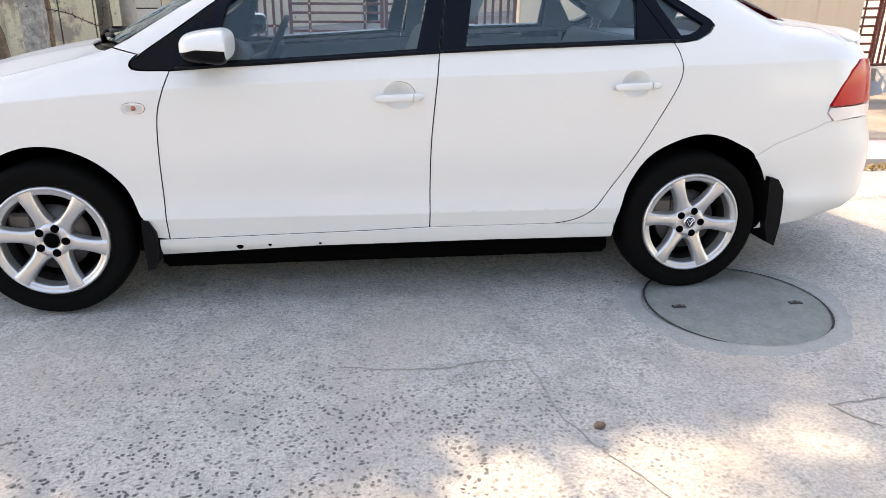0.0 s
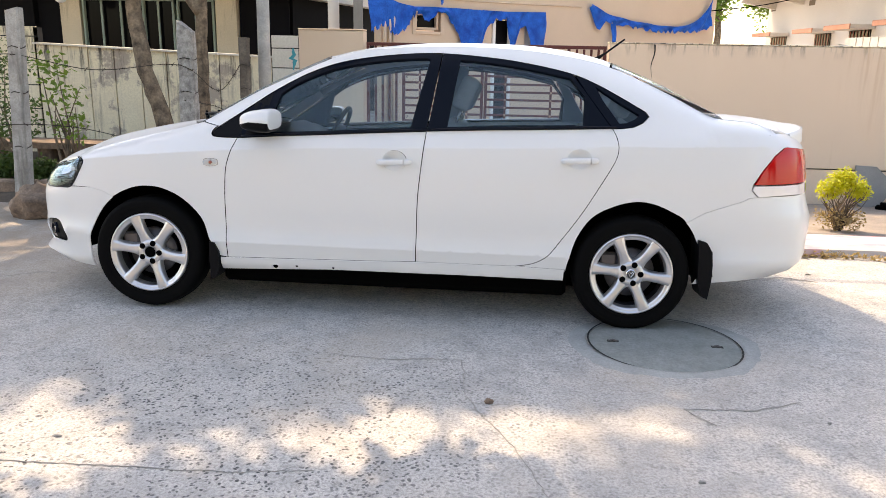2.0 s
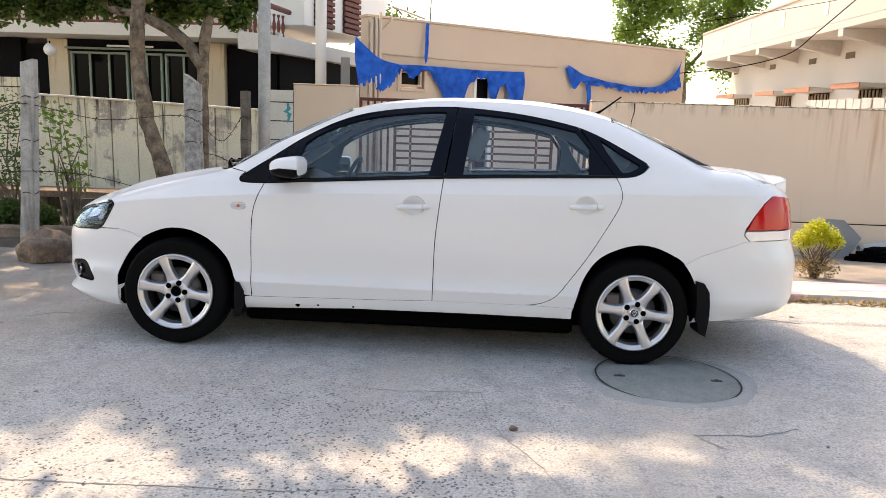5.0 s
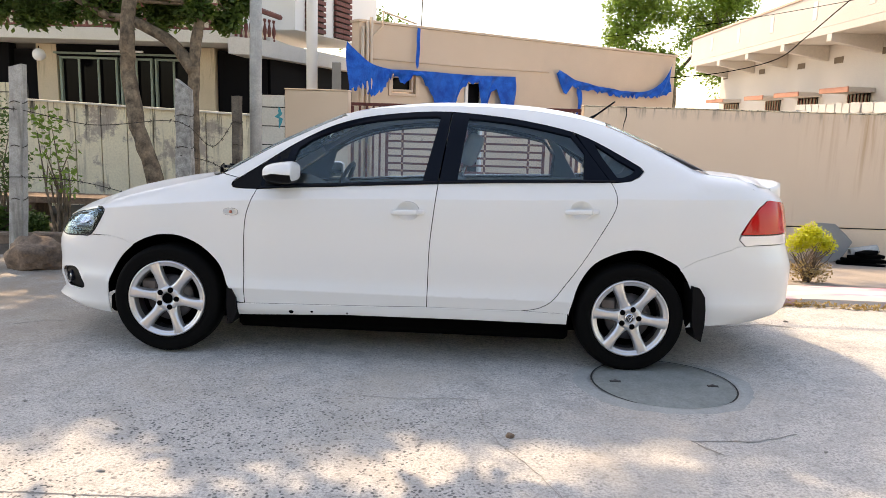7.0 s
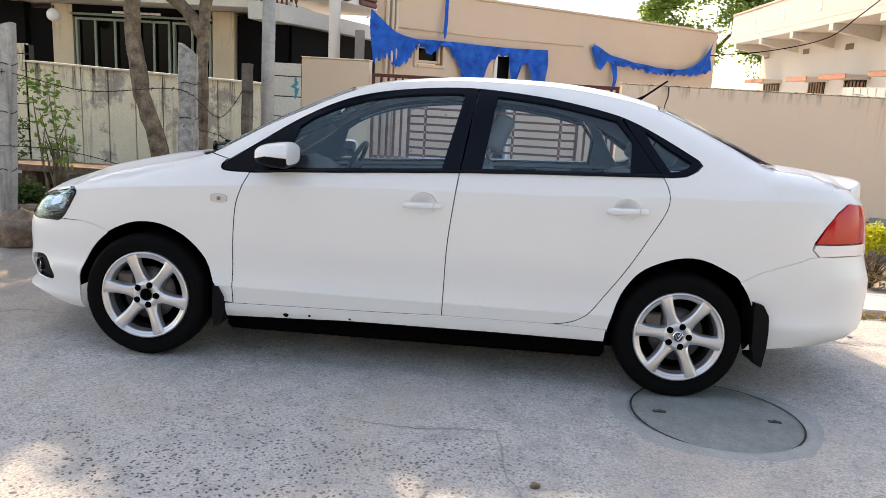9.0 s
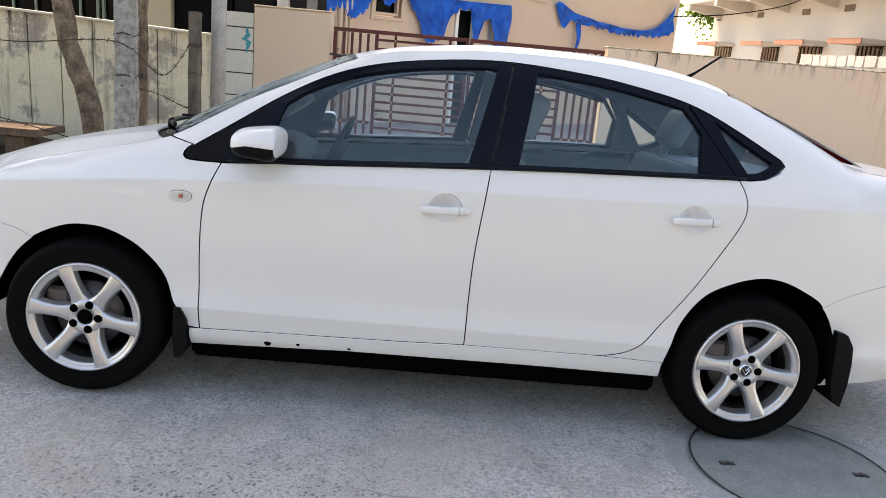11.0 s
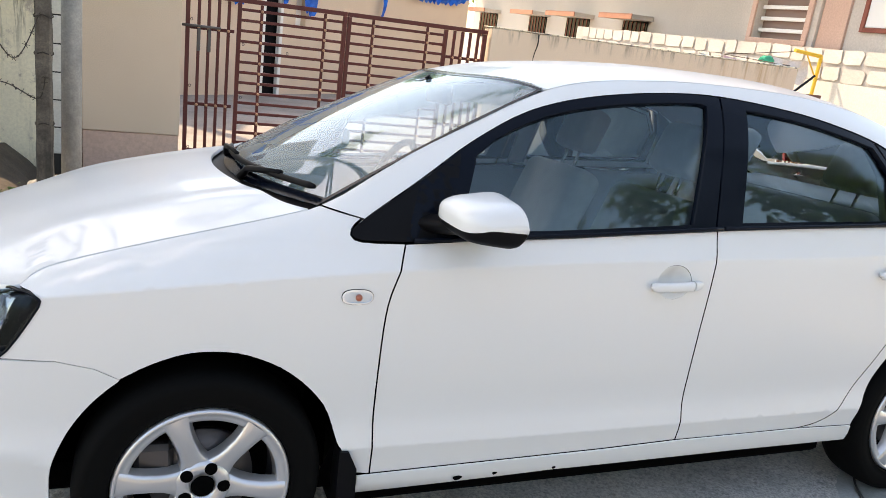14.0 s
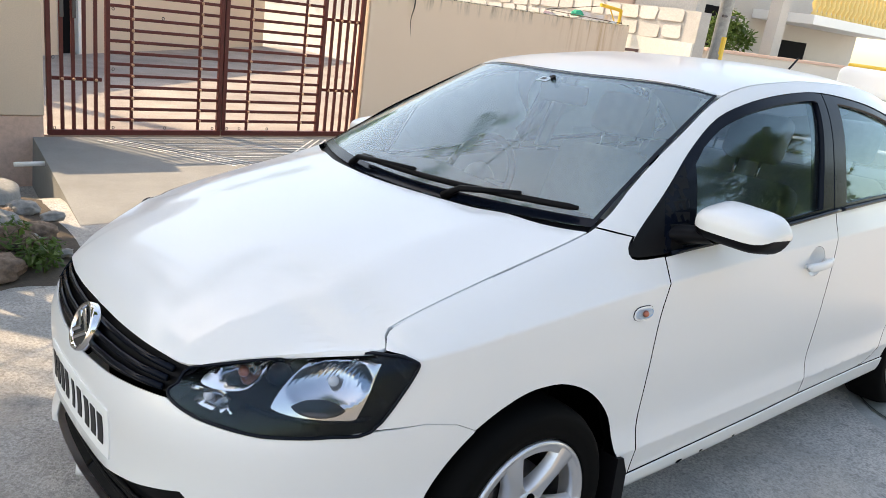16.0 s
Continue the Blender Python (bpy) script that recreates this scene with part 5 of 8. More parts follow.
# linings behind the skin
low_line = [(0.285, 0.234)] + [(0.344, 0.413), (0.285, 0.542), (0.285, 0.892), (0.482, 0.908), (1.472, 0.968), (2.406, 1.008), (2.971, 1.038), (3.126, 1.008), (3.126, 0.400), (2.971, 0.315), (2.919, 0.497), (2.816, 0.627), (2.715, 0.699), (2.406, 0.699), (2.281, 0.597), (2.178, 0.355), (2.167, 0.255)]
for s in BOTH:
    # black backing behind the skin, added so that panel gaps look dark
    sheet("inner_lining", xz(low_line), [], lambda u, z, k: skin3(u, z, k, -0.045), M_LINING, car, gap=0, sides=(s,), rim=0, step=0.08, label="dark inner side panel")
    card = [(0.482, 0.492), (0.482, 0.893), (1.472, 0.963), (2.406, 1.003), (2.406, 0.751), (1.993, 0.495)]
    sheet("door_card", xz(card), [], lambda u, z, k: skin3(u, z, k, -0.075), M_CARD, car, gap=0, sides=(s,), rim=0, step=0.08, label="grey inner door trim")
    up = [(x, on_top(x) + 0.0) for x in np.linspace(0.62, 2.55, 40)] + [(2.75, 1.03), (2.95, 1.06)] + [(x, edge_z(x) - 0.006) for x in np.linspace(2.9, 0.60, 44)]
    sheet("pillar_trim", xz(up), [], lambda u, z, k: skin3(u, z, k, -0.03), M_CARD, car, gap=0, sides=(s,), rim=0, step=0.05, label="grey pillar and rail lining")
    post = [(1.483, 0.983), (1.565, 0.989), (1.626, 1.369), (1.524, 1.378)]
    sheet("centre_pillar", xz(post), [], lambda u, z, k: skin3(u, z, k, -0.04), M_CARD, car, gap=0, sides=(s,), rim=0.02, step=0.04)
    post = [(2.281, 1.028), (2.458, 1.028), (2.364, 1.163), (2.312, 1.252), (2.219, 1.304), (2.281, 1.184)]
    sheet("rear_pillar_trim", xz(post), [], lambda u, z, k: skin3(u, z, k, -0.035), M_CARD, car, gap=0, sides=(s,), rim=0.02, step=0.04)


def lining(a, b, side):
    return roof(a, b, side) - Vector((0, 0, 0.028))


top("headlining", lining, M_CARD, 16, 12, 0, car, a0=0.02, a1=0.98, b0=-0.97, b1=0.97, label="grey cloth headlining")

# floor pan and wheel houses
bm = bmesh.new()
# boxes hung low: they block light and their black faces imitate under-car shade
box(bm, -0.45, 0.36, 0.15, 2.9, 1.39, 0.26, 0.02)
box(bm, 2.5, 0.34, 0.25, 3.1, 1.41, 0.30, 0.01)
box(bm, 0.37, 0.17, 0.14, 2.235, 1.58, 0.27, 0.02)
part("floor_pan", bm, M_LINING, car)
bm = bmesh.new()
box(bm, 0.12, 0.28, 0.24, 0.28, 1.47, 0.92)
part("bulkhead", bm, M_LINING, car)
bm = bmesh.new()
box(bm, -0.62, 0.46, 0.3, -0.56, 1.29, 0.62)
part("radiator_panel", bm, M_LINING, car)
for cx in (0.0, 2.552):
    for s in BOTH:
        bm = bmesh.new()
        y0 = MID - s * (0.790 if cx > 1 else 0.755)
        mm = Matrix.Translation((cx, y0, 0.30)) @ Matrix.Rotation(radians(-90 * s), 4, "X")
        lathe(bm, [(0.372, 0.0), (0.385, -0.02), (0.385, -0.40), (0.05, -0.40)] if s == 1 else [(0.372, 0.0), (0.385, -0.02), (0.385, -0.40), (0.05, -0.40)], 40, Matrix.Translation((cx + (0.018 if cx > 1 else 0.012), y0, 0.30)) @ Matrix.Diagonal((1.06 if cx > 1 else 1.0, 1, 1, 1)) @ Matrix.Rotation(radians(90 * s), 4, "X"), 0 if s == 1 else -math.pi, math.pi if s == 1 else 0)
        part("wheel_house", bm, M_LINING, car, "black wheel arch liner", True)


# wheels
def spoke_wheel(cx, s):
    y = MID - s * 0.822
    w = part("wheel", lathe(bmesh.new(), [(0.212, 0.03), (0.217, 0.014), (0.222, 0.010), (0.224, 0.012), (0.240, 0.006), (0.262, 0.003), (0.268, 0.005), (0.272, 0.004), (0.285, 0.012), (0.296, 0.035), (0.2995, 0.06), (0.30, 0.10), (0.2995, 0.14), (0.296, 0.16), (0.26, 0.185), (0.21, 0.18)], 72), M_RUBBER, car, "black tyre on a six-spoke alloy wheel", True)
    w.matrix_basis = Matrix.Translation((cx, y, 0.300)) @ Matrix.Rotation(radians(90 if s == 1 else -90), 4, "X") @ Matrix.Diagonal((1, 1, -1, 1))
    bm = bmesh.new()
    lathe(bm, [(0.214, 0.030), (0.213, 0.012), (0.209, 0.007), (0.203, 0.006), (0.201, 0.010), (0.192, 0.012), (0.184, 0.013), (0.181, 0.018), (0.180, 0.034)], 72)
    part("rim", bm, M_ALLOY, w, "silver alloy rim", True)
    bm = bmesh.new()
    lathe(bm, [(0.180, 0.034), (0.176, 0.06)], 72)
    part("rim_step", bm, M_ALLOY, w, "", True)
    bm = bmesh.new()
    lathe(bm, [(0.176, 0.06), (0.174, 0.09), (0.172, 0.16)], 72)
    part("rim_barrel", bm, M_STEEL, w, "dark steel rim barrel", True)
    spin = radians({0.0: 51, 2.552: 53.5}[cx])
    for k in range(6):
        bm = bmesh.new()
        rows = []
        a = spin + k * math.pi / 3
        for r, half, z, th in ((0.030, 0.038, 0.030, 0.03), (0.055, 0.036, 0.026, 0.034), (0.075, 0.0285, 0.023, 0.036), (0.09, 0.0245, 0.020, 0.036), (0.11, 0.023, 0.016, 0.034), (0.14, 0.0235, 0.011, 0.032), (0.165, 0.026, 0.009, 0.030), (0.188, 0.031, 0.008, 0.026), (0.2005, 0.036, 0.0085, 0.02)):
            prof = [(-half - 0.006, z + th), (-half, z + 0.007), (-half + 0.004, z + 0.001), (-half * 0.35, z), (half * 0.35, z - 0.002), (half - 0.004, z + 0.001), (half, z + 0.007), (half + 0.006, z + th)]
            rows.append([Vector((r * math.cos(a) - t * math.sin(a), r * math.sin(a) + t * math.cos(a), h)) for t, h in prof])
        grid(bm, rows)
        part("spoke", bm, M_ALLOY, w, "", True)
    bm = bmesh.new()
    lathe(bm, [(0.0, 0.034), (0.028, 0.034), (0.030, 0.022), (0.050, 0.020), (0.066, 0.024), (0.074, 0.05)], 40)
    part("hub", bm, M_ALLOY, w, "", True)
    for k in range(5):
        a = spin + radians(18) + k * 2 * math.pi / 5
        bm = bmesh.new()
        mm = Matrix.Translation((0.050 * math.cos(a), 0.050 * math.sin(a), 0))
        lathe(bm, [(0.0, 0.0190), (0.0150, 0.0180), (0.0160, 0.023)], 14, mm)
        part("bolt_hole", bm, M_LINING, w)
    bm = bmesh.new()
    lathe(bm, [(0.0, 0.016), (0.02, 0.017), (0.0265, 0.020), (0.028, 0.03)], 28)
    cap = part("centre_cap", bm, M_CHROME if cx > 1 else M_LINING, w, "round wheel centre", True)
    if cx > 1:
        bm = bmesh.new()
        lathe(bm, [(0.0, 0.0155), (0.021, 0.0165)], 24)
        part("cap_disc", bm, M_INK, cap)
        bm = bmesh.new()
        for x0, y0, x1, y1 in ((-0.010, 0.016, 0.0, 0.002), (0.0, 0.002, 0.010, 0.016), (-0.015, 0.008, 0.0, -0.017), (0.0, -0.017, 0.015, 0.008)):
            tube(bm, [(x0, y0, 0.0155), (x1, y1, 0.0155)], 0.0022, 5)
        part("cap_mark", bm, M_CHROME, cap)
    bm = bmesh.new()
    lathe(bm, [(0.04, 0.075), (0.128, 0.075), (0.128, 0.095), (0.04, 0.095)], 40)
    part("brake_disc", bm, M_STEEL, w, "dark brake disc", True)
    bm = bmesh.new()
    box(bm, -0.16, 0.02, 0.055, -0.07, 0.10, 0.11, 0.012)
    part("caliper", bm, M_STEEL, w)
    bm = bmesh.new()
    lathe(bm, [(0.0, 0.12), (0.20, 0.12)], 40)
    part("backing_plate", bm, M_LINING, w)


for cx in (0.0, 2.552):
    for s in BOTH:
        spoke_wheel(cx, s)

# mud flaps
flap_f = [(0.336, 0.377), (0.362, 0.373), (0.386, 0.323), (0.388, 0.233), (0.369, 0.183), (0.342, 0.179), (0.336, 0.274)]
flap_r = [(2.874, 0.495), (2.916, 0.484), (2.946, 0.437), (2.954, 0.366), (2.954, 0.284), (2.942, 0.189), (2.908, 0.205), (2.885, 0.293), (2.880, 0.415)]
for s in BOTH:
    for fl in (flap_f, flap_r):
        bm = bmesh.new()
        slab(bm, [(x, z) for x, z in (fl if s == 1 else fl[::-1])], 0.16 * s, Matrix.Translation((0, MID - s * 0.826, 0)) @ Matrix.Rotation(radians(90), 4, "X"))
        part("mud_flap", bm, M_PLASTIC, car, "black plastic mud flap")


# door mirrors
def door_mirror(s):
    """A wedge: upright glass at the back, a blunt nose ahead, white above and black below."""
    def ring(t, a):
        c, q = math.cos(a), math.sin(a)
        sh = max(0.04, 1 - abs(1.9 * t - 0.9) ** 5) ** 0.5 if t > 0.47 else max(0.3, 1 - abs(1.7 * t - 0.8) ** 4) ** 0.5
        k = 0.5 + 0.5 * math.copysign(abs(c) ** 0.42, c)
        x = 0.722 - 0.012 * t - (1 - k) * (0.188 - 0.035 * t) * (0.55 + 0.45 * sh)
        tall = (0.40 + 0.60 * k ** 0.55) * sh if q > 0 else (0.66 + 0.30 * k) * sh
        return Vector((x, MID - s * (0.785 + 0.200 * t), 1.030 - 0.012 * t + (0.060 if q > 0 else 0.070) * math.copysign(abs(q) ** (0.62 if q > 0 else 0.45), q) * tall))
    steps = [0.5 - 0.5 * math.cos(math.pi * i / 18) for i in range(19)]
    split = -0.38
    upper = np.linspace(split, math.pi - split * 0.35, 22)
    lower = np.linspace(math.pi - split * 0.35, 2 * math.pi + split, 14)
    bm = bmesh.new()
    vs = grid(bm, [[ring(t, a) for a in upper] for t in steps])
    bm.faces.new(vs[-1][::-1])
    bmesh.ops.recalc_face_normals(bm, faces=bm.faces)
    mr = part("door_mirror", bm, M_PAINT, car, "white door mirror on a black foot", True)
    bm = bmesh.new()
    mid = Vector((0.64, MID - s * 0.89, 1.03))
    vs = grid(bm, [[mid + (ring(t, a) - mid) * 0.985 for a in lower] for t in steps])
    bm.faces.new(vs[-1][::-1])
    bm.faces.new(vs[0])
    bmesh.ops.recalc_face_normals(bm, faces=bm.faces)
    part("mirror_underside", bm, M_PLASTIC, mr, "black lower mirror shell", True)
    bm = bmesh.new()
    rows = []
    for t in np.linspace(0, 1, 9):
        c = Vector((0.575 + 0.05 * t, MID - s * (0.73 + 0.10 * t), 0.972 + 0.016 * t))
        rows.append([c + Vector((0.062 * math.cos(a), 0, (0.028 - 0.006 * t) * math.sin(a))) for a in np.linspace(0, 2 * math.pi, 16, endpoint=False)])
    grid(bm, rows, True)
    part("mirror_foot", bm, M_PLASTIC, mr, "black mirror foot", True)
    bm = bmesh.new()
    slab(bm, [(0.068 * math.copysign(abs(math.cos(a)) ** 0.6, math.cos(a)), 0.040 * math.copysign(abs(math.sin(a)) ** 0.6, math.sin(a))) for a in np.linspace(0, 2 * math.pi, 28, endpoint=False)], 0.004,
         Matrix.Translation((0.702, MID - s * 0.885, 1.025)) @ Matrix.Rotation(radians(90), 4, "Y") @ Matrix.Rotation(radians(90), 4, "Z"))
    part("mirror_glass", bm, M_CHROME, mr, "mirror glass")


for s in BOTH:
    door_mirror(s)

# headlamps
HL = [(0.436, 0.700), (0.52, 0.729), (0.606, 0.751), (0.69, 0.767), (0.85, 0.785), (0.93, 0.788), (0.972, 0.788), (0.998, 0.780), (1.003, 0.768), (0.967, 0.71), (0.905, 0.632), (0.82, 0.623), (0.681, 0.615), (0.581, 0.620), (0.516, 0.625), (0.451, 0.636), (0.42, 0.652), (0.434, 0.672)]
hl_line = [(p.x, p.y) for p in rounded([(*q, 0) for q in HL], 3, True)]
for s in BOTH:
    hl = sheet("headlamp", hl_line, [], lambda u, z, k: skin3(u, z, k, 0.001), M_LENS, car, gap=0.002, sides=(s,), rim=0, step=0.03, label="clear headlamp with a smoked housing")
    sheet("lamp_housing", shrunk(hl_line, 0.001), [], lambda u, z, k: skin3(u, z, k, -0.07 if inside(shrunk(hl_line, 0.014), (u, z)) else -0.004), M_PLASTIC, hl, gap=0, sides=(s,), rim=0, step=0.012, label="dark lamp housing")
    rim_bm = bmesh.new()
    tube(rim_bm, [skin3(u, z, s, 0.000) for u, z in hl_line] + [skin3(*hl_line[0], s, 0.0)], 0.004, 5)
    part("lamp_seal", rim_bm, M_TRIM, hl, "", True)
    # fluted reflectors: the main one, the indicator's, a small parking lamp
    for kind, poly, (bu, bz), glow in (("reflector", [(0.664, 0.742), (0.672, 0.748), (0.72, 0.752), (0.80, 0.760), (0.882, 0.765), (0.890, 0.758), (0.888, 0.70), (0.874, 0.650), (0.862, 0.645), (0.80, 0.645), (0.72, 0.648), (0.672, 0.656), (0.660, 0.665), (0.658, 0.71)], (0.775, 0.715), M_WHITELENS),
                                       ("indicator_reflector", [(0.478, 0.700), (0.53, 0.718), (0.585, 0.728), (0.592, 0.715), (0.585, 0.684), (0.535, 0.672), (0.480, 0.672), (0.470, 0.682)], (0.545, 0.704), M_AMBER),
                                       ("parking_reflector", [(0.452, 0.656), (0.49, 0.658), (0.55, 0.648), (0.585, 0.634), (0.54, 0.632), (0.49, 0.637), (0.455, 0.645)], (0.50, 0.648), M_WHITELENS)):
        line = [(p.x, p.y) for p in rounded([(*q, 0) for q in poly], 4, True)]
        ru, rz = max(q[0] for q in poly) - bu, max(q[1] for q in poly) - bz

        def dish(u, z, k):
            d = min(1.0, ((u - bu) / ru) ** 2 + ((z - bz) / rz) ** 2)
            return skin3(u, z, k, -0.026 - 0.036 * (1 - d) + (0.0005 * math.sin(u * 420) * (1 - 0.6 * d) if z > bz - 0.01 else 0.0))
        rf = sheet(kind, line, [], dish, M_REFLECTOR, hl, gap=0, sides=(s,), rim=0.01, step=0.006, edge=0.008, label="fluted chrome lamp reflector")
        bm = bmesh.new()
        bmesh.ops.create_uvsphere(bm, u_segments=12, v_segments=8, radius=0.012, matrix=Matrix.Translation(skin3(bu, bz, s, -0.046)))
        part("bulb", bm, glow, rf, "", True)
    bm = bmesh.new()
    c = skin3(0.628, 0.712, s, -0.046)
    bmesh.ops.create_uvsphere(bm, u_segments=16, v_segments=10, radius=0.032, matrix=Matrix.Translation(c))
    dome = bmesh.new()
    bmesh.ops.create_uvsphere(dome, u_segments=20, v_segments=12, radius=1.0, matrix=Matrix.Translation(skin3(0.775, 0.666, s, -0.055)) @ Matrix.Diagonal((0.062, 0.062, 0.013, 1)))
    part("lamp_mask", dome, M_DASH, hl, "grey dome below the bulb", True)
    step = bmesh.new()
    tube(step, [skin3(u, z, s, -0.03) for u, z in ((0.60, 0.652), (0.66, 0.645), (0.75, 0.640), (0.86, 0.640), (0.915, 0.648))], 0.007, 6)
    part("bezel_step", step, M_TRIM, hl, "", True)
    part("lamp_shroud", bm, M_TRIM, hl, "black round shroud", True)

# grille, badge and plate
gr = [(0.0, 0.600), (0.2, 0.614), (0.34, 0.630), (0.420, 0.640), (0.415, 0.655), (0.428, 0.675), (0.425, 0.704), (0.2, 0.704), (0.0, 0.704)]
grille = sheet("grille", gr, [], lambda u, z, k: skin3(u, z, k, -0.018), M_PLASTIC, car, gap=0, sides=BOTH, rim=0, step=0.03, label="black slatted radiator grille")
for z in (0.630, 0.655, 0.681):
    bm = bmesh.new()
    tube(bm, [skin3(at_w(w), z + 0.012 * (w / 0.36) ** 2 * (0.70 - z) / 0.05, k, -0.004) for k, w in [(1, 0.395), (1, 0.3), (1, 0.2), (1, 0.1), (1, 0.0), (-1, 0.1), (-1, 0.2), (-1, 0.3), (-1, 0.395)]], [0.008] * 9, 6)
    part("grille_slat", bm, M_TRIM, grille, "", True)
bm = bmesh.new()
bc = skin3(0.0, 0.652, 1, 0.006)
bmat = Matrix.Translation(bc) @ Vector((-0.93, 0, 0.36)).to_track_quat("Z", "Y").to_matrix().to_4x4()
lathe(bm, [(0.050, 0.004), (0.053, 0.011), (0.058, 0.012), (0.062, 0.006), (0.062, -0.01)], 40, bmat)
badge = part("badge", bm, M_CHROME, car, "round chrome badge ring", True)
bm = bmesh.new()
lathe(bm, [(0.0, 0.001), (0.052, 0.002)], 32, bmat)
part("badge_disc", bm, M_INK, badge)
bm = bmesh.new()
for x0, y0, x1, y1 in ((-0.024, 0.042, 0.0, 0.0), (0.0, 0.0, 0.024, 0.042), (-0.036, 0.02, 0.0, -0.042), (0.0, -0.042, 0.036, 0.02)):
    tube(bm, [bmat @ Vector((-y0, x0, 0.006)), bmat @ Vector((-y1, x1, 0.006))], 0.0065, 6)
part("badge_bars", bm, M_CHROME, badge)
pl = [(0.0, 0.41), (0.235, 0.41), (0.235, 0.535), (0.0, 0.535)]
plate = sheet("number_plate", pl, [], lambda u, z, k: skin3(u, z, k, 0.004), M_PLATE, car, gap=0, sides=BOTH, rim=0.008, step=0.03, label="white number plate with dark bars")
for i in range(9):
    w = -0.20 + 0.046 * i + (0.02 if i > 3 else 0) + (0.012 if i > 5 else 0) - 0.01
    k = 1 if w > 0 else -1
    bar = [(at_w(abs(w) - 0.015 if abs(w) > 0.015 else 0), 0.435), (at_w(abs(w) + 0.015), 0.435), (at_w(abs(w) + 0.015), 0.508), (at_w(abs(w) - 0.015 if abs(w) > 0.015 else 0), 0.508)]
    sheet("plate_bar", bar, [], lambda u, z, kk: skin3(u, z, kk, 0.0062), M_INK, plate, gap=0, sides=(k,), rim=0.002, step=0.02)

# cowl and wipers
bm = bmesh.new()
rows = []
for j in range(25):
    v = -0.99 + 1.98 * j / 24
    a, b = hood(0.985, v, 1), screen(0.02, v, 1)
    rows.append([a + Vector((-0.03, 0, -0.025)), a + Vector((0.004, 0, -0.02)), (a + b) / 2 + Vector((0, 0, -0.022)), b + Vector((0.004, 0, -0.004))])
grid(bm, rows)
cowl = part("cowl", bm, M_PLASTIC, car, "black plastic cowl", True)
for v0, v1, arm in ((-0.35, 0.52, 0.0), (0.42, 0.93, 0.02)):
    bm = bmesh.new()
    pts = [screen(0.05 + 0.05 * arm, v0 + (v1 - v0) * t, 1) + Vector((-0.012, 0, 0.022)) for t in np.linspace(0, 1, 16)]
    tube(bm, pts, [0.006] + [0.010] * 14 + [0.006], 6)
    blade = part("wiper", bm, M_PLASTIC, car, "black wiper blade", True)
    bm = bmesh.new()
    tube(bm, [hood(1.0, v0 - 0.08, 1) + Vector((0.03, 0, -0.002)), screen(0.02, v0, 1) + Vector((-0.01, 0, 0.03)), pts[8] + Vector((0, 0, 0.012))], [0.014, 0.010, 0.007], 7)
    part("wiper_arm", bm, M_PLASTIC, blade, "", True)
# roof aerial
bm = bmesh.new()
p = roof(0.955, 0.0, 1)
tube(bm, [p, p + Vector((0.03, 0, 0.02)), p + Vector((0.06, 0, 0.04)), p + Vector((0.17, 0, 0.125))], [0.014, 0.010, 0.006, 0.005], 8)
part("aerial", bm, M_PLASTIC, car, "short black roof aerial", True)
# toll sticker on the screen
bm = bmesh.new()
grid(bm, [[screen(0.88 + 0.045 * i, -0.02 - 0.09 * j, 1) + Vector((-0.0015, 0, 0.0015)) for j in (0, 1)] for i in (0, 1)])
st = part("screen_sticker", bm, mat("sticker", (0.62, 0.72, 0.78), 0.5), windscreen, "small pale blue sticker")
bm = bmesh.new()
grid(bm, [[screen(0.893 + 0.02 * i, -0.045 - 0.04 * j, 1) + Vector((-0.003, 0, 0.003)) for j in (0, 1)] for i in (0, 1)])
part("sticker_mark", bm, M_INK, st)

# cabin
def seat(cx, cy, wide=0.50, back_tilt=22, bench=False):
    st = new("seat")
    st.parent = car
    tagged(st, "grey cloth car seat with a headrest" if not bench else "grey cloth rear bench")

    def cushion(w, h, d, m, name):
        bm = bmesh.new()
        bmesh.ops.create_cube(bm, size=1, matrix=Matrix.Diagonal((d, w, h, 1)))
        bmesh.ops.bevel(bm, geom=list(bm.edges), offset=min(d, h, w) * 0.42, segments=5, affect="EDGES", profile=0.6)
        bmesh.ops.transform(bm, matrix=m, verts=bm.verts)
        return part(name, bm, M_CLOTH, st, "", True)
    cushion(wide, 0.17, 0.50, Matrix.Translation((cx - 0.05, cy, 0.47)), "seat_cushion")
    tilt = Matrix.Translation((cx + 0.19, cy, 0.48)) @ Matrix.Rotation(radians(back_tilt), 4, "Y")
    tall = 0.42 if bench else 0.60
    cushion(wide * 0.94, tall, 0.14, tilt @ Matrix.Translation((0.02, 0, 0.60 - tall / 2)), "seat_back")
    for k in ((0,) if not bench else (-0.36, 0.36)):
        hr = cushion(0.24, 0.19, 0.10, tilt @ Matrix.Translation((0.015, k, 0.77)), "headrest")
        for q in (-0.05, 0.05):
            bm = bmesh.new()
            a, b = tilt @ Vector((0.03, k + q, 0.56)), tilt @ Vector((0.02, k + q, 0.70))
            tube(bm, [a, b], 0.007, 6)
            post = part("headrest_post", bm, M_CHROME, hr, "", True)


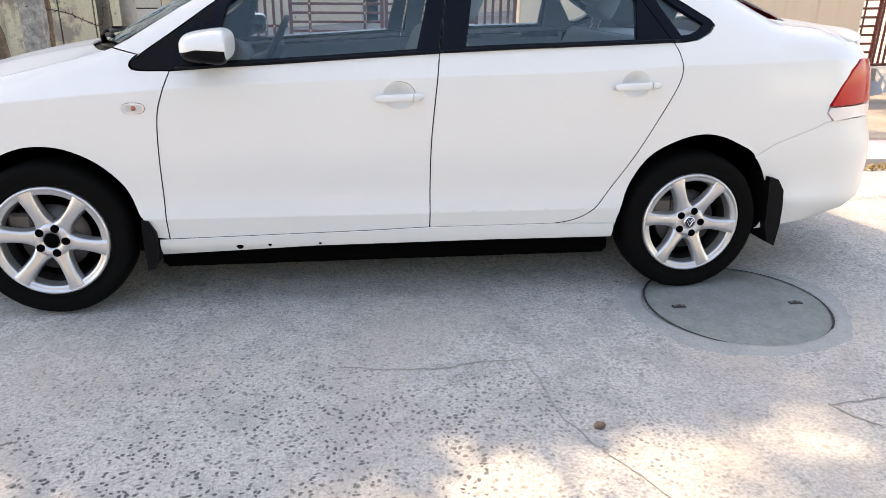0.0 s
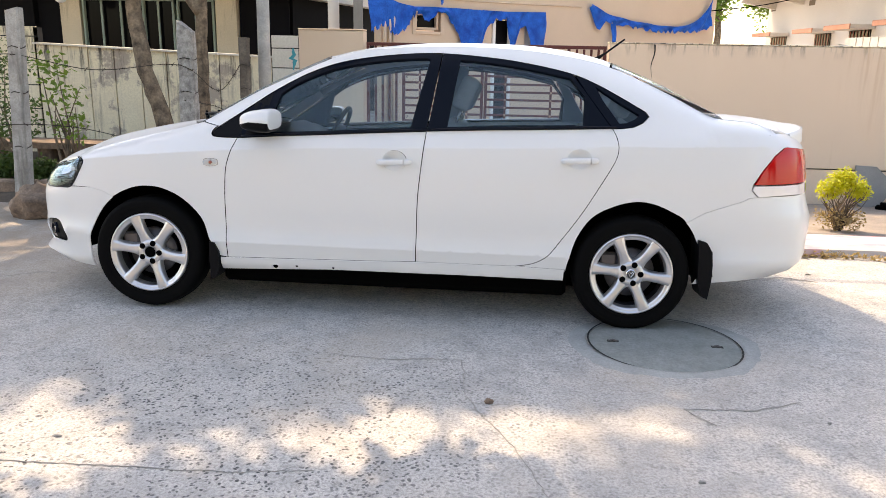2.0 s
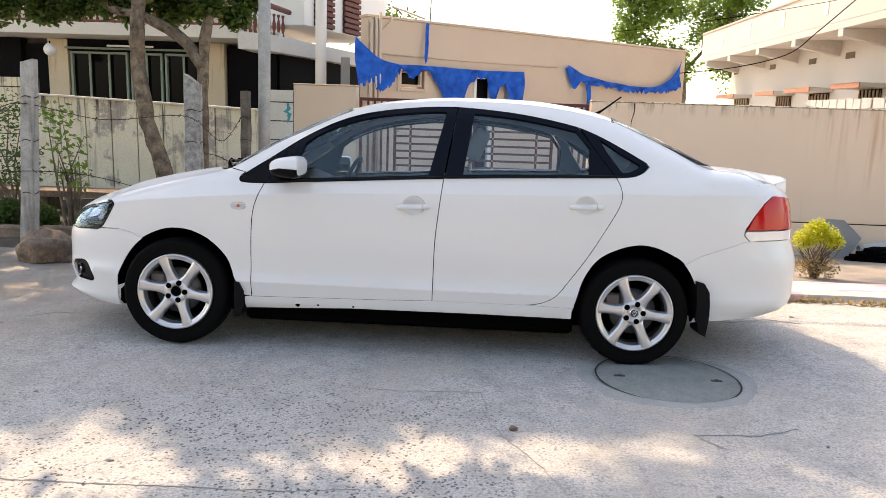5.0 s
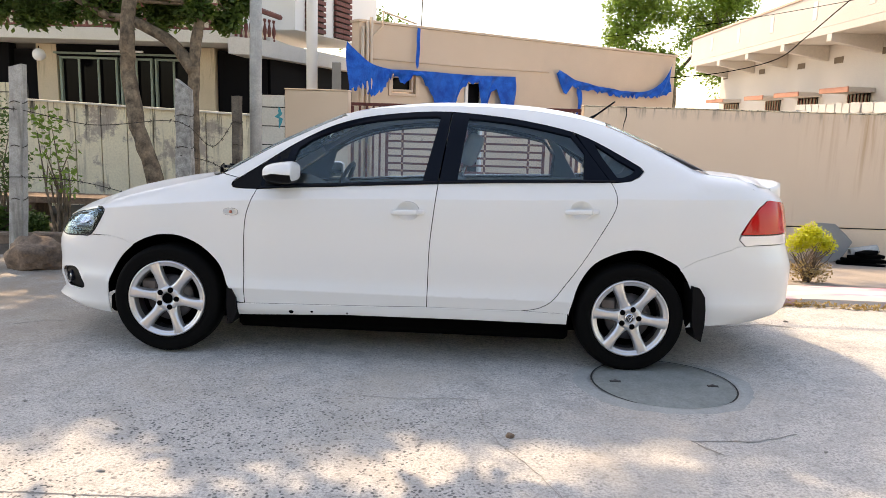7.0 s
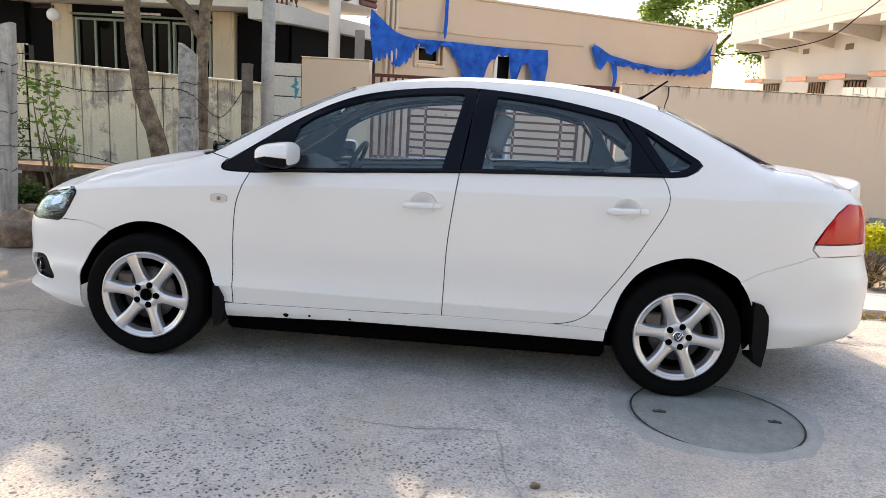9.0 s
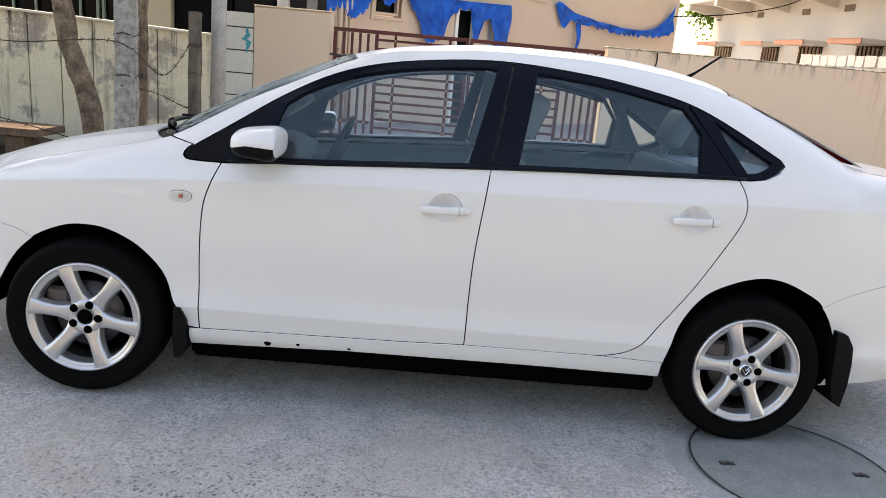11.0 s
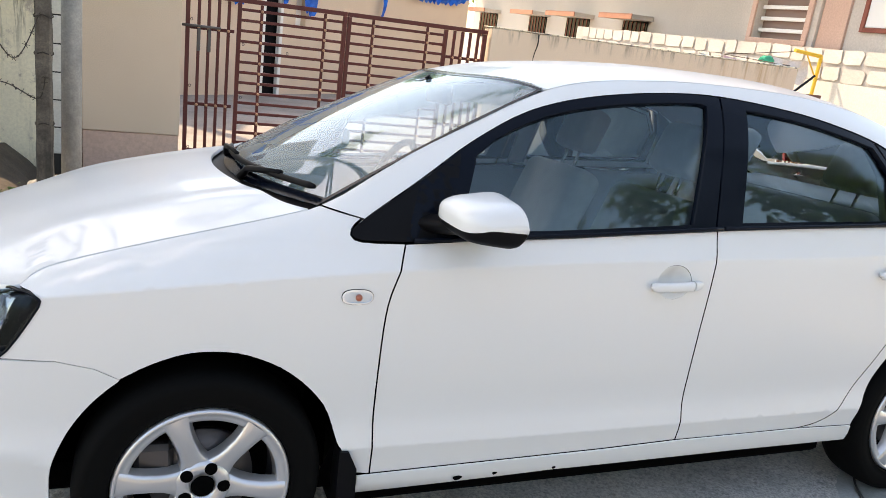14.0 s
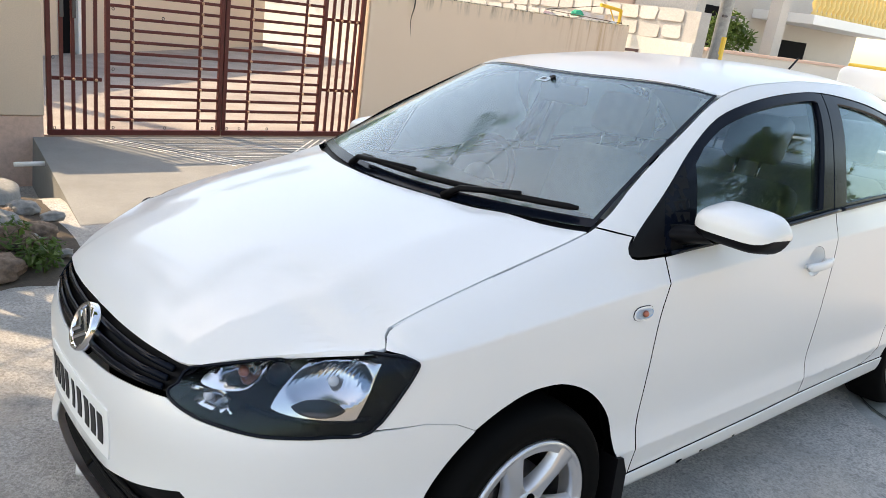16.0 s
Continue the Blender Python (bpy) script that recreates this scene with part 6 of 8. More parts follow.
seat(1.16, 0.53)
seat(1.16, 1.22)
seat(2.0, MID, 1.22, 24, True)
bm = bmesh.new()
rows = []
for y in np.linspace(0.19, 1.56, 21):
    hump = 0.035 * math.exp(-((y - 1.2) / 0.2) ** 2)
    rows.append([Vector((x, y, z)) for x, z in ((0.27, 0.945), (0.42, 0.965), (0.55, 0.955 + hump), (0.64, 0.92 + hump), (0.68, 0.82), (0.66, 0.62), (0.60, 0.40))])
grid(bm, rows)
dash = part("dashboard", bm, M_DASH, car, "dark grey plastic dashboard", True)
bm = bmesh.new()
wm = Matrix.Translation((0.78, 1.22, 0.91)) @ Matrix.Rotation(radians(-65), 4, "Y")
ringpts = [wm @ Vector((0.18 * math.cos(a), 0.18 * math.sin(a), 0)) for a in np.linspace(0, 2 * math.pi, 41)]
tube(bm, ringpts, 0.015, 8, False)
wheel_ob = part("steering_wheel", bm, M_PLASTIC, car, "black steering wheel", True)
bm = bmesh.new()
lathe(bm, [(0.0, 0.03), (0.055, 0.025), (0.07, 0.0), (0.06, -0.04)], 24, wm)
part("wheel_boss", bm, M_DASH, wheel_ob, "", True)
for a in (0, 180, 270):
    bm = bmesh.new()
    tube(bm, [wm @ Vector((0.05 * math.cos(radians(a - 90)), 0.05 * math.sin(radians(a - 90)), 0)), wm @ Vector((0.175 * math.cos(radians(a - 90)), 0.175 * math.sin(radians(a - 90)), 0))], 0.014, 6)
    part("wheel_spoke", bm, M_PLASTIC, wheel_ob, "", True)
bm = bmesh.new()
tube(bm, [wm @ Vector((0, 0, -0.02)), (0.60, 1.20, 0.83)], 0.03, 8)
part("steering_column", bm, M_DASH, wheel_ob, "", True)
bm = bmesh.new()
box(bm, 0.80, 0.74, 1.255, 0.825, 0.96, 1.325, 0.012, seg=2)
im = part("inside_mirror", bm, M_PLASTIC, car, "black inside mirror", True)
bm = bmesh.new()
tube(bm, [(0.80, MID, 1.31), (0.77, MID, 1.345)], 0.01, 6)
part("mirror_stalk", bm, M_PLASTIC, im)
bm = bmesh.new()
box(bm, 2.45, 0.28, 0.99, 3.0, 1.47, 1.03, 0.01)
part("parcel_shelf", bm, M_CARD, car, "grey parcel shelf")
bm = bmesh.new()
box(bm, 0.6, 0.20, 0.27, 2.4, 1.55, 0.30)
part("cabin_floor", bm, M_LINING, car)

# ---- plants and street furniture ----
def leaves(bm, centres, radii, count, size, rnd, droop=0.0, flat=0.0):
    """Many single leaves, folded along the middle, spread through clumps."""
    for _ in range(count):
        k = rnd.randrange(len(centres))
        r = radii[k]
        d = Vector((rnd.gauss(0, 1), rnd.gauss(0, 1), rnd.gauss(0, 0.8)))
        d = d.normalized() * r * rnd.random() ** 0.45
        c = centres[k] + d
        a = Vector((rnd.gauss(0, 1), rnd.gauss(0, 1), rnd.gauss(0, 0.5) - droop)).normalized()
        b = a.cross(Vector((rnd.gauss(0, 0.5), rnd.gauss(0, 0.5), 1))).normalized()
        l, w = size * rnd.uniform(0.7, 1.3), size * 0.28 * rnd.uniform(0.8, 1.3)
        n = a.cross(b) * w * 0.4
        v = [bm.verts.new(c), bm.verts.new(c + a * l * 0.5 + b * w + n), bm.verts.new(c + a * l), bm.verts.new(c + a * l * 0.5 - b * w + n)]
        bm.faces.new((v[0], v[1], v[2]))
        bm.faces.new((v[0], v[2], v[3]))
    return bm


def limb(bm, pts, r0, r1, rnd, seg=8):
    p = rounded(pts, 5)
    n = len(p)
    tube(bm, [q + Vector((rnd.uniform(-1, 1), rnd.uniform(-1, 1), 0)) * r0 * 0.12 for q in p], [(r0 + (r1 - r0) * i / (n - 1)) * rnd.uniform(0.92, 1.08) for i in range(n)], seg)


def tree(label, trunk, limbs, clumps, count, size, leaf, seed, droop=0.2, twigs=60):
    """trunk and limbs: (points, radius at foot, radius at end); clumps: (centre, radius)."""
    rnd = random.Random(seed)
    t = thing("tree", label, "tree", Matrix.Translation(trunk[0][0]))
    base = Vector(trunk[0][0])
    bm = bmesh.new()
    limb(bm, [Vector(p) - base for p in trunk[0]], trunk[1], trunk[2], rnd, 10)
    tr = part("trunk", bm, M_BARK, t, "brown rough trunk", True)
    for pts, r0, r1 in limbs:
        bm = bmesh.new()
        limb(bm, [Vector(p) - base for p in pts], r0, r1, rnd)
        part("limb", bm, M_BARK, t, "", True)
    cs, rs = [Vector(c) - base for c, r in clumps], [r for c, r in clumps]
    bm = bmesh.new()
    ends = [Vector(l[0][-1]) - base for l in limbs] + [Vector(trunk[0][-1]) - base]
    for _ in range(twigs):
        k = rnd.randrange(len(cs))
        e = min(ends, key=lambda q: (q - cs[k]).length)
        d = cs[k] + Vector((rnd.gauss(0, 0.4), rnd.gauss(0, 0.4), rnd.gauss(0, 0.4))) * rs[k]
        tube(bm, [e, e.lerp(d, 0.5) + Vector((0, 0, 0.15)), d], [0.02, 0.012, 0.004], 5)
    part("twigs", bm, M_BARK, t)
    bm = bmesh.new()
    leaves(bm, cs, rs, count, size, rnd, droop)
    part("crown", bm, leaf, t, "loose crown of green leaves")
    return t


rnd = random.Random(21)
# the tree that shades the car


def over(x, y, z, h):
    """The place at height h that shades (x, y, z)."""
    return Vector((x, y, z)) + SUN_FROM * ((h - z) / SUN_FROM.z)


clumps = []
for _ in range(80):
    clumps.append((over(rnd.uniform(-1.4, 1.7), rnd.uniform(-0.1, 2.0), 0.95, rnd.uniform(8.0, 11.0)), rnd.uniform(0.35, 0.65)))
for _ in range(85):
    clumps.append((over(rnd.uniform(-1.35, 0.9), rnd.uniform(-0.1, 1.9), 0.85, rnd.uniform(6.2, 8.6)), rnd.uniform(0.35, 0.6)))
# unseen high clumps, added to stop sun streaks through the cabin
for _ in range(45):
    clumps.append((over(rnd.uniform(1.6, 3.1), rnd.uniform(0.0, 1.9), 1.0, rnd.uniform(12.0, 15.0)), rnd.uniform(0.45, 0.75)))
for _ in range(13):
    clumps.append((over(rnd.uniform(2.0, 4.2), rnd.uniform(-2.6, -0.6), 0.0, rnd.uniform(8.0, 10.0)), rnd.uniform(0.18, 0.34)))
# unseen low clumps, added above the bonnet to hold off sky light
low = []
for _ in range(44):
    c = Vector((rnd.uniform(-1.7, 0.7), rnd.uniform(0.2, 1.6), rnd.uniform(3.4, 4.2)))
    low.append((c, rnd.uniform(0.22, 0.36)))
# gaps in the leaves that let sun spots fall on the road: x, y, radius
gaps = ((-0.19, -0.96, 0.09), (-0.11, -1.26, 0.14), (0.11, -1.36, 0.13), (0.11, -1.55, 0.14), (0.13, -0.91, 0.08), (0.52, -1.47, 0.14), (0.72, -1.41, 0.12), (1.02, -0.48, 0.06), (0.60, -0.72, 0.06), (1.21, -1.22, 0.10), (1.32, -1.40, 0.13), (1.56, -1.27, 0.08), (1.80, -0.98, 0.08), (1.86, -1.22, 0.13), (0.95, -1.02, 0.04), (0.30, -1.12, 0.04), (1.45, -0.95, 0.05), (1.0, -1.5, 0.07), (0.25, -0.62, 0.03),
        (-2.43, 2.34, 0.12), (-2.09, 1.83, 0.12), (-1.88, 1.97, 0.06), (-1.61, 1.66, 0.07), (-1.74, 1.31, 0.06), (-1.29, 1.16, 0.07), (-1.59, 0.96, 0.07), (-1.25, 0.78, 0.05), (-1.21, 0.29, 0.07), (-0.55, 0.06, 0.05), (-0.72, -0.37, 0.07), (-2.6, 0.6, 0.2), (-2.0, -0.3, 0.12), (-3.2, 1.5, 0.2))
for gx in np.arange(-6.0, 2.6, 0.2):
    for gy in np.arange(-2.9, 3.3, 0.2):
        px, py = gx + rnd.uniform(-0.08, 0.08), gy + rnd.uniform(-0.08, 0.08)
        if (px > -1.1 and py > 0.1) or py < -1.74 - 0.3 * px * (px < 0) + 0.25 * math.sin(5 * px) or (px > 1.9 and py < -0.75) or any(math.hypot(px - a, py - b) < r + 0.13 for a, b, r in gaps):
            continue
        clumps.append((over(px, py, 0.0, rnd.uniform(4.6, 6.6)), rnd.uniform(0.15, 0.20)))
for c, r in low:
    g = c - SUN_FROM * (c.z / SUN_FROM.z)
    if not any(math.hypot(g.x - a, g.y - b) < q + r for a, b, q in gaps):
        clumps.append((c, r))
for _ in range(12):
    clumps.append((over(rnd.uniform(4.6, 8.5), rnd.uniform(2.2, 5.4), 0.1, rnd.uniform(8.5, 11.0)), rnd.uniform(0.35, 0.6)))
clumps += [((-1.3 + 0.33 * k, 4.5 + 0.1 * (k % 2), 3.25 + 0.12 * (k % 3)), 0.2) for k in range(5)]
tree("broad tree with a bent brown trunk behind the car", ([(-1.70, 3.95, -0.05), (-1.76, 4.0, 0.6), (-1.93, 4.02, 1.15), (-2.02, 4.05, 1.7), (-1.98, 4.0, 2.2), (-2.0, 4.3, 3.2), (-2.3, 5.2, 5.2), (-2.6, 6.0, 7.0)], 0.095, 0.055),
     [([(-2.6, 6.0, 7.0), (-3.6, 6.4, 8.4), (-4.6, 7.0, 9.6)], 0.05, 0.02), ([(-2.5, 5.7, 6.3), (-1.3, 6.4, 8.0), (-0.3, 7.4, 9.6)], 0.05, 0.02), ([(-2.6, 6.0, 7.0), (-2.8, 5.0, 8.4), (-3.2, 3.8, 9.8)], 0.05, 0.015), ([(-2.6, 6.0, 7.0), (-2.7, 7.0, 8.6), (-2.4, 8.0, 10.0)], 0.045, 0.015),
      ([(-2.0, 4.3, 3.2), (-1.4, 4.5, 3.35), (-0.4, 4.55, 3.4)], 0.03, 0.008)],
     clumps, 92000, 0.15, M_LEAF, 22)
clumps = [((-4.2 + rnd.uniform(-1.6, 1.6), 4.6 + rnd.uniform(-1.5, 1.8), 5.2 + rnd.uniform(-0.6, 1.2)), rnd.uniform(0.35, 0.7)) for _ in range(22)]
clumps += [((-2.6, 5.0, 2.62), 0.28), ((-2.0, 4.8, 2.75), 0.30), ((-1.6, 4.7, 2.55), 0.2), ((-2.95, 4.9, 2.6), 0.3), ((-3.9, 5.3, 2.60), 0.35), ((-4.3, 5.0, 2.35), 0.25), ((-1.35, 4.3, 2.42), 0.14)]
clumps += [((-4.5 + 0.37 * k, 4.6 + 0.1 * (k % 2), 2.34 + 0.07 * (k % 3)), 0.15 + 0.03 * (k % 3)) for k in range(10)]
clumps += [((-3.3 + 0.27 * k, 4.55 + 0.2 * (k % 3), 2.48 + 0.1 * ((k * 2) % 5)), 0.2 + 0.05 * (k % 2)) for k in range(9)]
clumps = [(c, r) for c, r in clumps if c[2] < 3.0 or not any(math.hypot((Vector(c) - SUN_FROM * (c[2] / SUN_FROM.z)).x - a, (Vector(c) - SUN_FROM * (c[2] / SUN_FROM.z)).y - b) < q + 0.8 * r for a, b, q in gaps)]
tree("forked tree with a dark trunk behind the wooden post", ([(-1.45, 4.25, -0.05), (-1.43, 4.3, 0.8), (-1.42, 4.3, 1.6), (-1.38, 4.3, 2.05), (-1.30, 4.3, 2.45)], 0.068, 0.055),
     [([(-1.41, 4.3, 1.75), (-1.66, 4.32, 2.05), (-2.1, 4.4, 2.28), (-2.6, 4.5, 2.42), (-3.4, 4.2, 3.1), (-4.2, 3.6, 4.2)], 0.075, 0.03), ([(-1.30, 4.3, 2.4), (-1.6, 4.6, 3.8), (-2.8, 5.0, 5.2)], 0.05, 0.02)],
     clumps, 17000, 0.095, M_LEAF, 23)
# crown behind the far building
clumps = [((10.8 + rnd.uniform(-3.0, 3.0), 33 + rnd.uniform(-1, 1), 5.4 + rnd.uniform(-2.4, 2.2)), rnd.uniform(0.6, 1.1)) for _ in range(44)]
tree("light green tree behind the far houses", ([(10.8, 33, 0), (10.9, 33, 2.5), (10.7, 33, 4.6)], 0.2, 0.1), [([(10.7, 33, 3.2), (9.5, 33, 4.6), (8.5, 33, 5.6)], 0.09, 0.03), ([(10.7, 33, 3.4), (12, 33, 5), (12.8, 33, 6)], 0.09, 0.03)], clumps, 17000, 0.22, M_LEAFLIGHT, 24, 0.2, 40)
clumps = [((-2.2 + rnd.uniform(-1.0, 1.0), 22 + rnd.uniform(-1, 1), 3.2 + rnd.uniform(-1.4, 1.4)), rnd.uniform(0.5, 0.8)) for _ in range(12)]
tree("dark green tree in the gap between houses", ([(-2.2, 22, 0), (-2.2, 22, 2.5)], 0.14, 0.08), [], clumps, 3500, 0.16, M_LEAF, 25, 0.2, 20)
# trees across the street, seen in the car's windows
for cx, cy, h, wide, sd in ((-0.5, -9.5, 2.6, 1.5, 31), (3.6, -9.4, 3.6, 1.6, 32), (8.0, -8.8, 5.2, 2.2, 33), (-4.5, -9.5, 3.0, 1.5, 34), (11.8, -5.8, 6.6, 2.4, 35), (15.5, -6.5, 6.0, 2.2, 36)):
    clumps = [((cx + rnd.uniform(-wide, wide), cy + rnd.uniform(-0.5, 0.5) * wide, h * rnd.uniform(0.3, 1.1)), rnd.uniform(0.22, 0.36) * wide) for _ in range(int(14 + 3 * h))]
    tree("leafy green tree across the street", ([(cx, cy, 0), (cx + 0.1, cy, 0.3 * h), (cx, cy, h * 0.7)], 0.05 + 0.02 * h, 0.05), [], clumps, int(2400 + 700 * h), 0.16 + 0.012 * h, M_LEAF, sd, 0.4, 24)

# lime shrub on the pavement
shrub = thing("shrub", "lime-green shrub with dry lower twigs on the pavement", "shrub", Matrix.Translation((4.64, 2.72, 0.0)) @ Matrix.Diagonal((0.92, 0.92, 0.95, 1)))
bm = bmesh.new()
for k in range(48):
    a = rnd.uniform(0, 2 * math.pi)
    r = rnd.uniform(0.06, 0.22)
    h = rnd.uniform(0.16, 0.42)
    tube(bm, [(0.02 * math.cos(a), 0.02 * math.sin(a), 0.0), (r * 0.4 * math.cos(a + 0.5), r * 0.4 * math.sin(a + 0.5), h * 0.45), (r * 0.8 * math.cos(a - 0.3), r * 0.8 * math.sin(a - 0.3), h * 0.75), (r * math.cos(a), r * math.sin(a), h)], [0.008, 0.005, 0.004, 0.002], 5)
part("stem_tangle", bm, M_BARK, shrub)
bm = bmesh.new()
leaves(bm, [Vector((-0.05, 0, 0.43)), Vector((0.07, 0.02, 0.41)), Vector((-0.13, 0, 0.37)), Vector((0.15, 0, 0.36)), Vector((0, 0, 0.48))], [0.13, 0.12, 0.10, 0.09, 0.09], 2300, 0.032, rnd)
part("foliage", bm, M_LEAFLIME, shrub, "bright lime leaves")
bm = bmesh.new()
leaves(bm, [Vector((0.12 * math.cos(a), 0.12 * math.sin(a), 0.12)) for a in np.linspace(0, 6, 8)], [0.11] * 8, 700, 0.032, rnd)
part("dry_leaves", bm, M_LEAFDRY, shrub, "dry brown lower leaves")
# weeds along the kerb
bm = bmesh.new()
leaves(bm, [Vector((x, 1.78 + 0.02 * math.sin(5 * x), 0.012)) for x in np.arange(3.35, 8.0, 0.07)], [0.035] * 67, 1500, 0.035, rnd, -0.6)
tagged(part("dry_weeds", bm, M_LEAFDRY), "dry weeds along the kerb", "weeds", kind="stuff")

# left verge: soil, ledge, rocks, bush
bm = bmesh.new()
rows = []
for x in np.arange(-6.2, -0.10, 0.18):
    row = []
    for y in np.arange(2.55, W + 0.04, 0.18):
        e = min(1.0, (y - 2.55) / 0.5, max(0.0, (-0.22 - x) / 0.35))
        row.append(Vector((x, y, -0.01 + ditch(x - 0.02, y) + e * (0.06 + 0.07 * noise.noise(Vector((x * 1.7, y * 1.7, 0))) + 0.03 * noise.noise(Vector((x * 6, y * 6, 2)))))))
    rows.append(row)
grid(bm, rows)
bmesh.ops.recalc_face_normals(bm, faces=bm.faces)
tagged(part("soil_verge", bm, M_SOIL, None, "", True), "dry brown soil verge below the wall", "soil", kind="structure")


def boulder(name, label, at, size, material, seed, cat="rock", group=""):
    bm = bmesh.new()
    bmesh.ops.create_icosphere(bm, subdivisions=4, radius=1)
    off = Vector((seed * 7.3, seed * 3.1, 0))
    for v in bm.verts:
        d = v.co.normalized()
        k = 1 + 0.30 * noise.noise(d * 1.3 + off) + 0.18 * noise.noise(d * 3.1 + off) + 0.09 * noise.noise(d * 8 + off) + 0.04 * noise.noise(d * 17 + off)
        q = d * k
        v.co = Vector((q.x * size[0], q.y * size[1], max(q.z, -0.55) * size[2]))
    ob = part(name, bm, material, None, "", True)
    ob.matrix_basis = Matrix.Translation((at[0], at[1], at[2] + 0.5 * size[2]))
    return tagged(ob, label, cat, group)


boulder("boulder", "brown rough boulder at the foot of a post", (-1.98, 2.10, 0.0), (0.24, 0.17, 0.175), M_ROCK, 1)
boulder("boulder", "grey rock on the road's edge", (-2.95, 2.35, 0.0), (0.13, 0.1, 0.09), M_GREYROCK, 2)
boulder("boulder", "low grey rock beside the post", (-1.72, 2.75, 0.02), (0.22, 0.15, 0.15), M_GREYROCK, 3)
for k, (x, y, r) in enumerate(((-0.45, 3.72, 0.07), (-0.32, 3.55, 0.05), (-0.62, 3.45, 0.09), (-0.85, 3.1, 0.06), (-0.5, 3.2, 0.04), (-0.75, 2.85, 0.05), (-0.4, 2.95, 0.035), (-1.1, 2.9, 0.07))):
    boulder("rubble_stone", "small grey rubble stone on the soil", (x, y, 0.03), (r * 1.3, r, r * 0.7), M_GREYROCK, 10 + k, "stone", "rubble on the verge")
for k in range(12):
    r = rnd.uniform(0.05, 0.12)
    boulder("rubble_stone", "rough brown rubble stone on the soil", (rnd.uniform(-1.3, -0.4), rnd.uniform(2.7, 3.7), 0.02), (r * 1.25, r, r * 0.8), M_ROCK, 60 + k, "stone", "rubble on the verge")
boulder("pebble", "small dark pebble lying on the road", (1.869, -0.895, 0.0), (0.018, 0.013, 0.014), M_ROCK, 30, "stone")
for k, (x, y) in enumerate(((0.2, -1.0), (-0.35, -0.75), (0.32, -1.38), (2.9, 1.4), (3.6, 1.5), (3.9, 1.3), (1.2, -1.75), (2.6, -1.4), (-1.2, 0.3), (3.2, -0.9))):
    boulder("pebble", "tiny stone lying on the road", (x, y, 0.0), (0.008 + 0.004 * (k % 3), 0.007, 0.006), M_GREYROCK, 40 + k, "stone", "loose stones on the road")
bm = bmesh.new()
slab(bm, [(-4.6, 4.45), (-2.5, 4.50), (-2.45, 4.95), (-4.6, 4.95)], 0.07, Matrix.Translation((0, 0, 0.31)))
bench = thing("stone_bench", "grey stone slab on low stone supports", "bench")
part("bench_slab", bm, M_ROCK, bench)
for xx in (-4.3, -3.5, -2.75):
    bm = bmesh.new()
    box(bm, xx - 0.09, 4.55, 0.0, xx + 0.09, 4.9, 0.238, 0.015)
    part("support", bm, M_ROCK, bench)
# kerb stones at the verge's edge, in darker rock for the black shade there
for k in range(6):
    bm = bmesh.new()
    x0 = -5.3 + 0.55 * k
    box(bm, x0, 2.92 + 0.01 * (k % 2), 0.0, x0 + 0.52, 3.06, 0.13 + 0.01 * (k % 3), 0.015)
    tagged(part("kerb_stone", bm, M_ROCK), "brown rock kerb stone along the verge, darkened for its shade", "kerb stone", "kerb stones")


def bush(label, at, clumps, count, size, leaf, seed, stems=10):
    rnd = random.Random(seed)
    b = thing("bush", label, "bush", Matrix.Translation(at))
    bm = bmesh.new()
    for _ in range(stems):
        c, r = clumps[rnd.randrange(len(clumps))]
        e = Vector(c) + Vector((rnd.uniform(-1, 1), rnd.uniform(-1, 1), rnd.uniform(-1, 1))) * r * 0.6
        tube(bm, [Vector((rnd.uniform(-0.06, 0.06), rnd.uniform(-0.05, 0.05), 0)), e * 0.5 + Vector((rnd.uniform(-0.1, 0.1), 0, 0.08)), e], [0.014, 0.009, 0.003], 5)
    part("stem_tangle", bm, M_BARK, b)
    bm = bmesh.new()
    leaves(bm, [Vector(c) for c, r in clumps], [r for c, r in clumps], count, size, rnd, 0.5)
    part("foliage", bm, leaf, b)
    return b


bush("thin green bush beside the concrete post", (-3.12, 3.5, 0.05), [((-0.25, 0, 1.05), 0.3), ((0.0, 0, 1.15), 0.27), ((-0.5, 0, 0.9), 0.3), ((0.15, -0.1, 0.75), 0.22), ((-0.35, 0, 0.6), 0.3), ((0.22, -0.2, 0.55), 0.2), ((-0.75, 0, 1.1), 0.25)], 1500, 0.05, M_LEAF, 51, 18)
bush("tall bamboo-like sprig beside the post", (-2.42, 3.3, 0.05), [((0.0, 0, 0.85), 0.22), ((0.05, 0, 0.60), 0.2), ((-0.1, 0, 1.15), 0.18)], 230, 0.07, M_LEAFLIGHT, 52, 12)
bush("dark low bush on the verge", (-3.2, 3.45, 0.02), [((-0.4, 0, 0.2), 0.22), ((0.0, 0, 0.16), 0.18), ((0.4, 0, 0.14), 0.15), ((-0.8, 0, 0.25), 0.25)], 5200, 0.055, M_LEAF, 53, 20)
bush("low weeds on the soil", (-1.0, 2.85, 0.03), [((0.0, 0, 0.06), 0.14), ((-0.25, 0.15, 0.08), 0.15), ((0.15, 0.35, 0.05), 0.10)], 700, 0.05, M_LEAF, 54, 6)
bush("small green weeds between the stones", (-0.62, 3.1, 0.03), [((0.0, 0, 0.07), 0.12), ((-0.3, 0.3, 0.09), 0.13), ((0.1, -0.25, 0.06), 0.10)], 600, 0.045, M_LEAF, 56, 8)
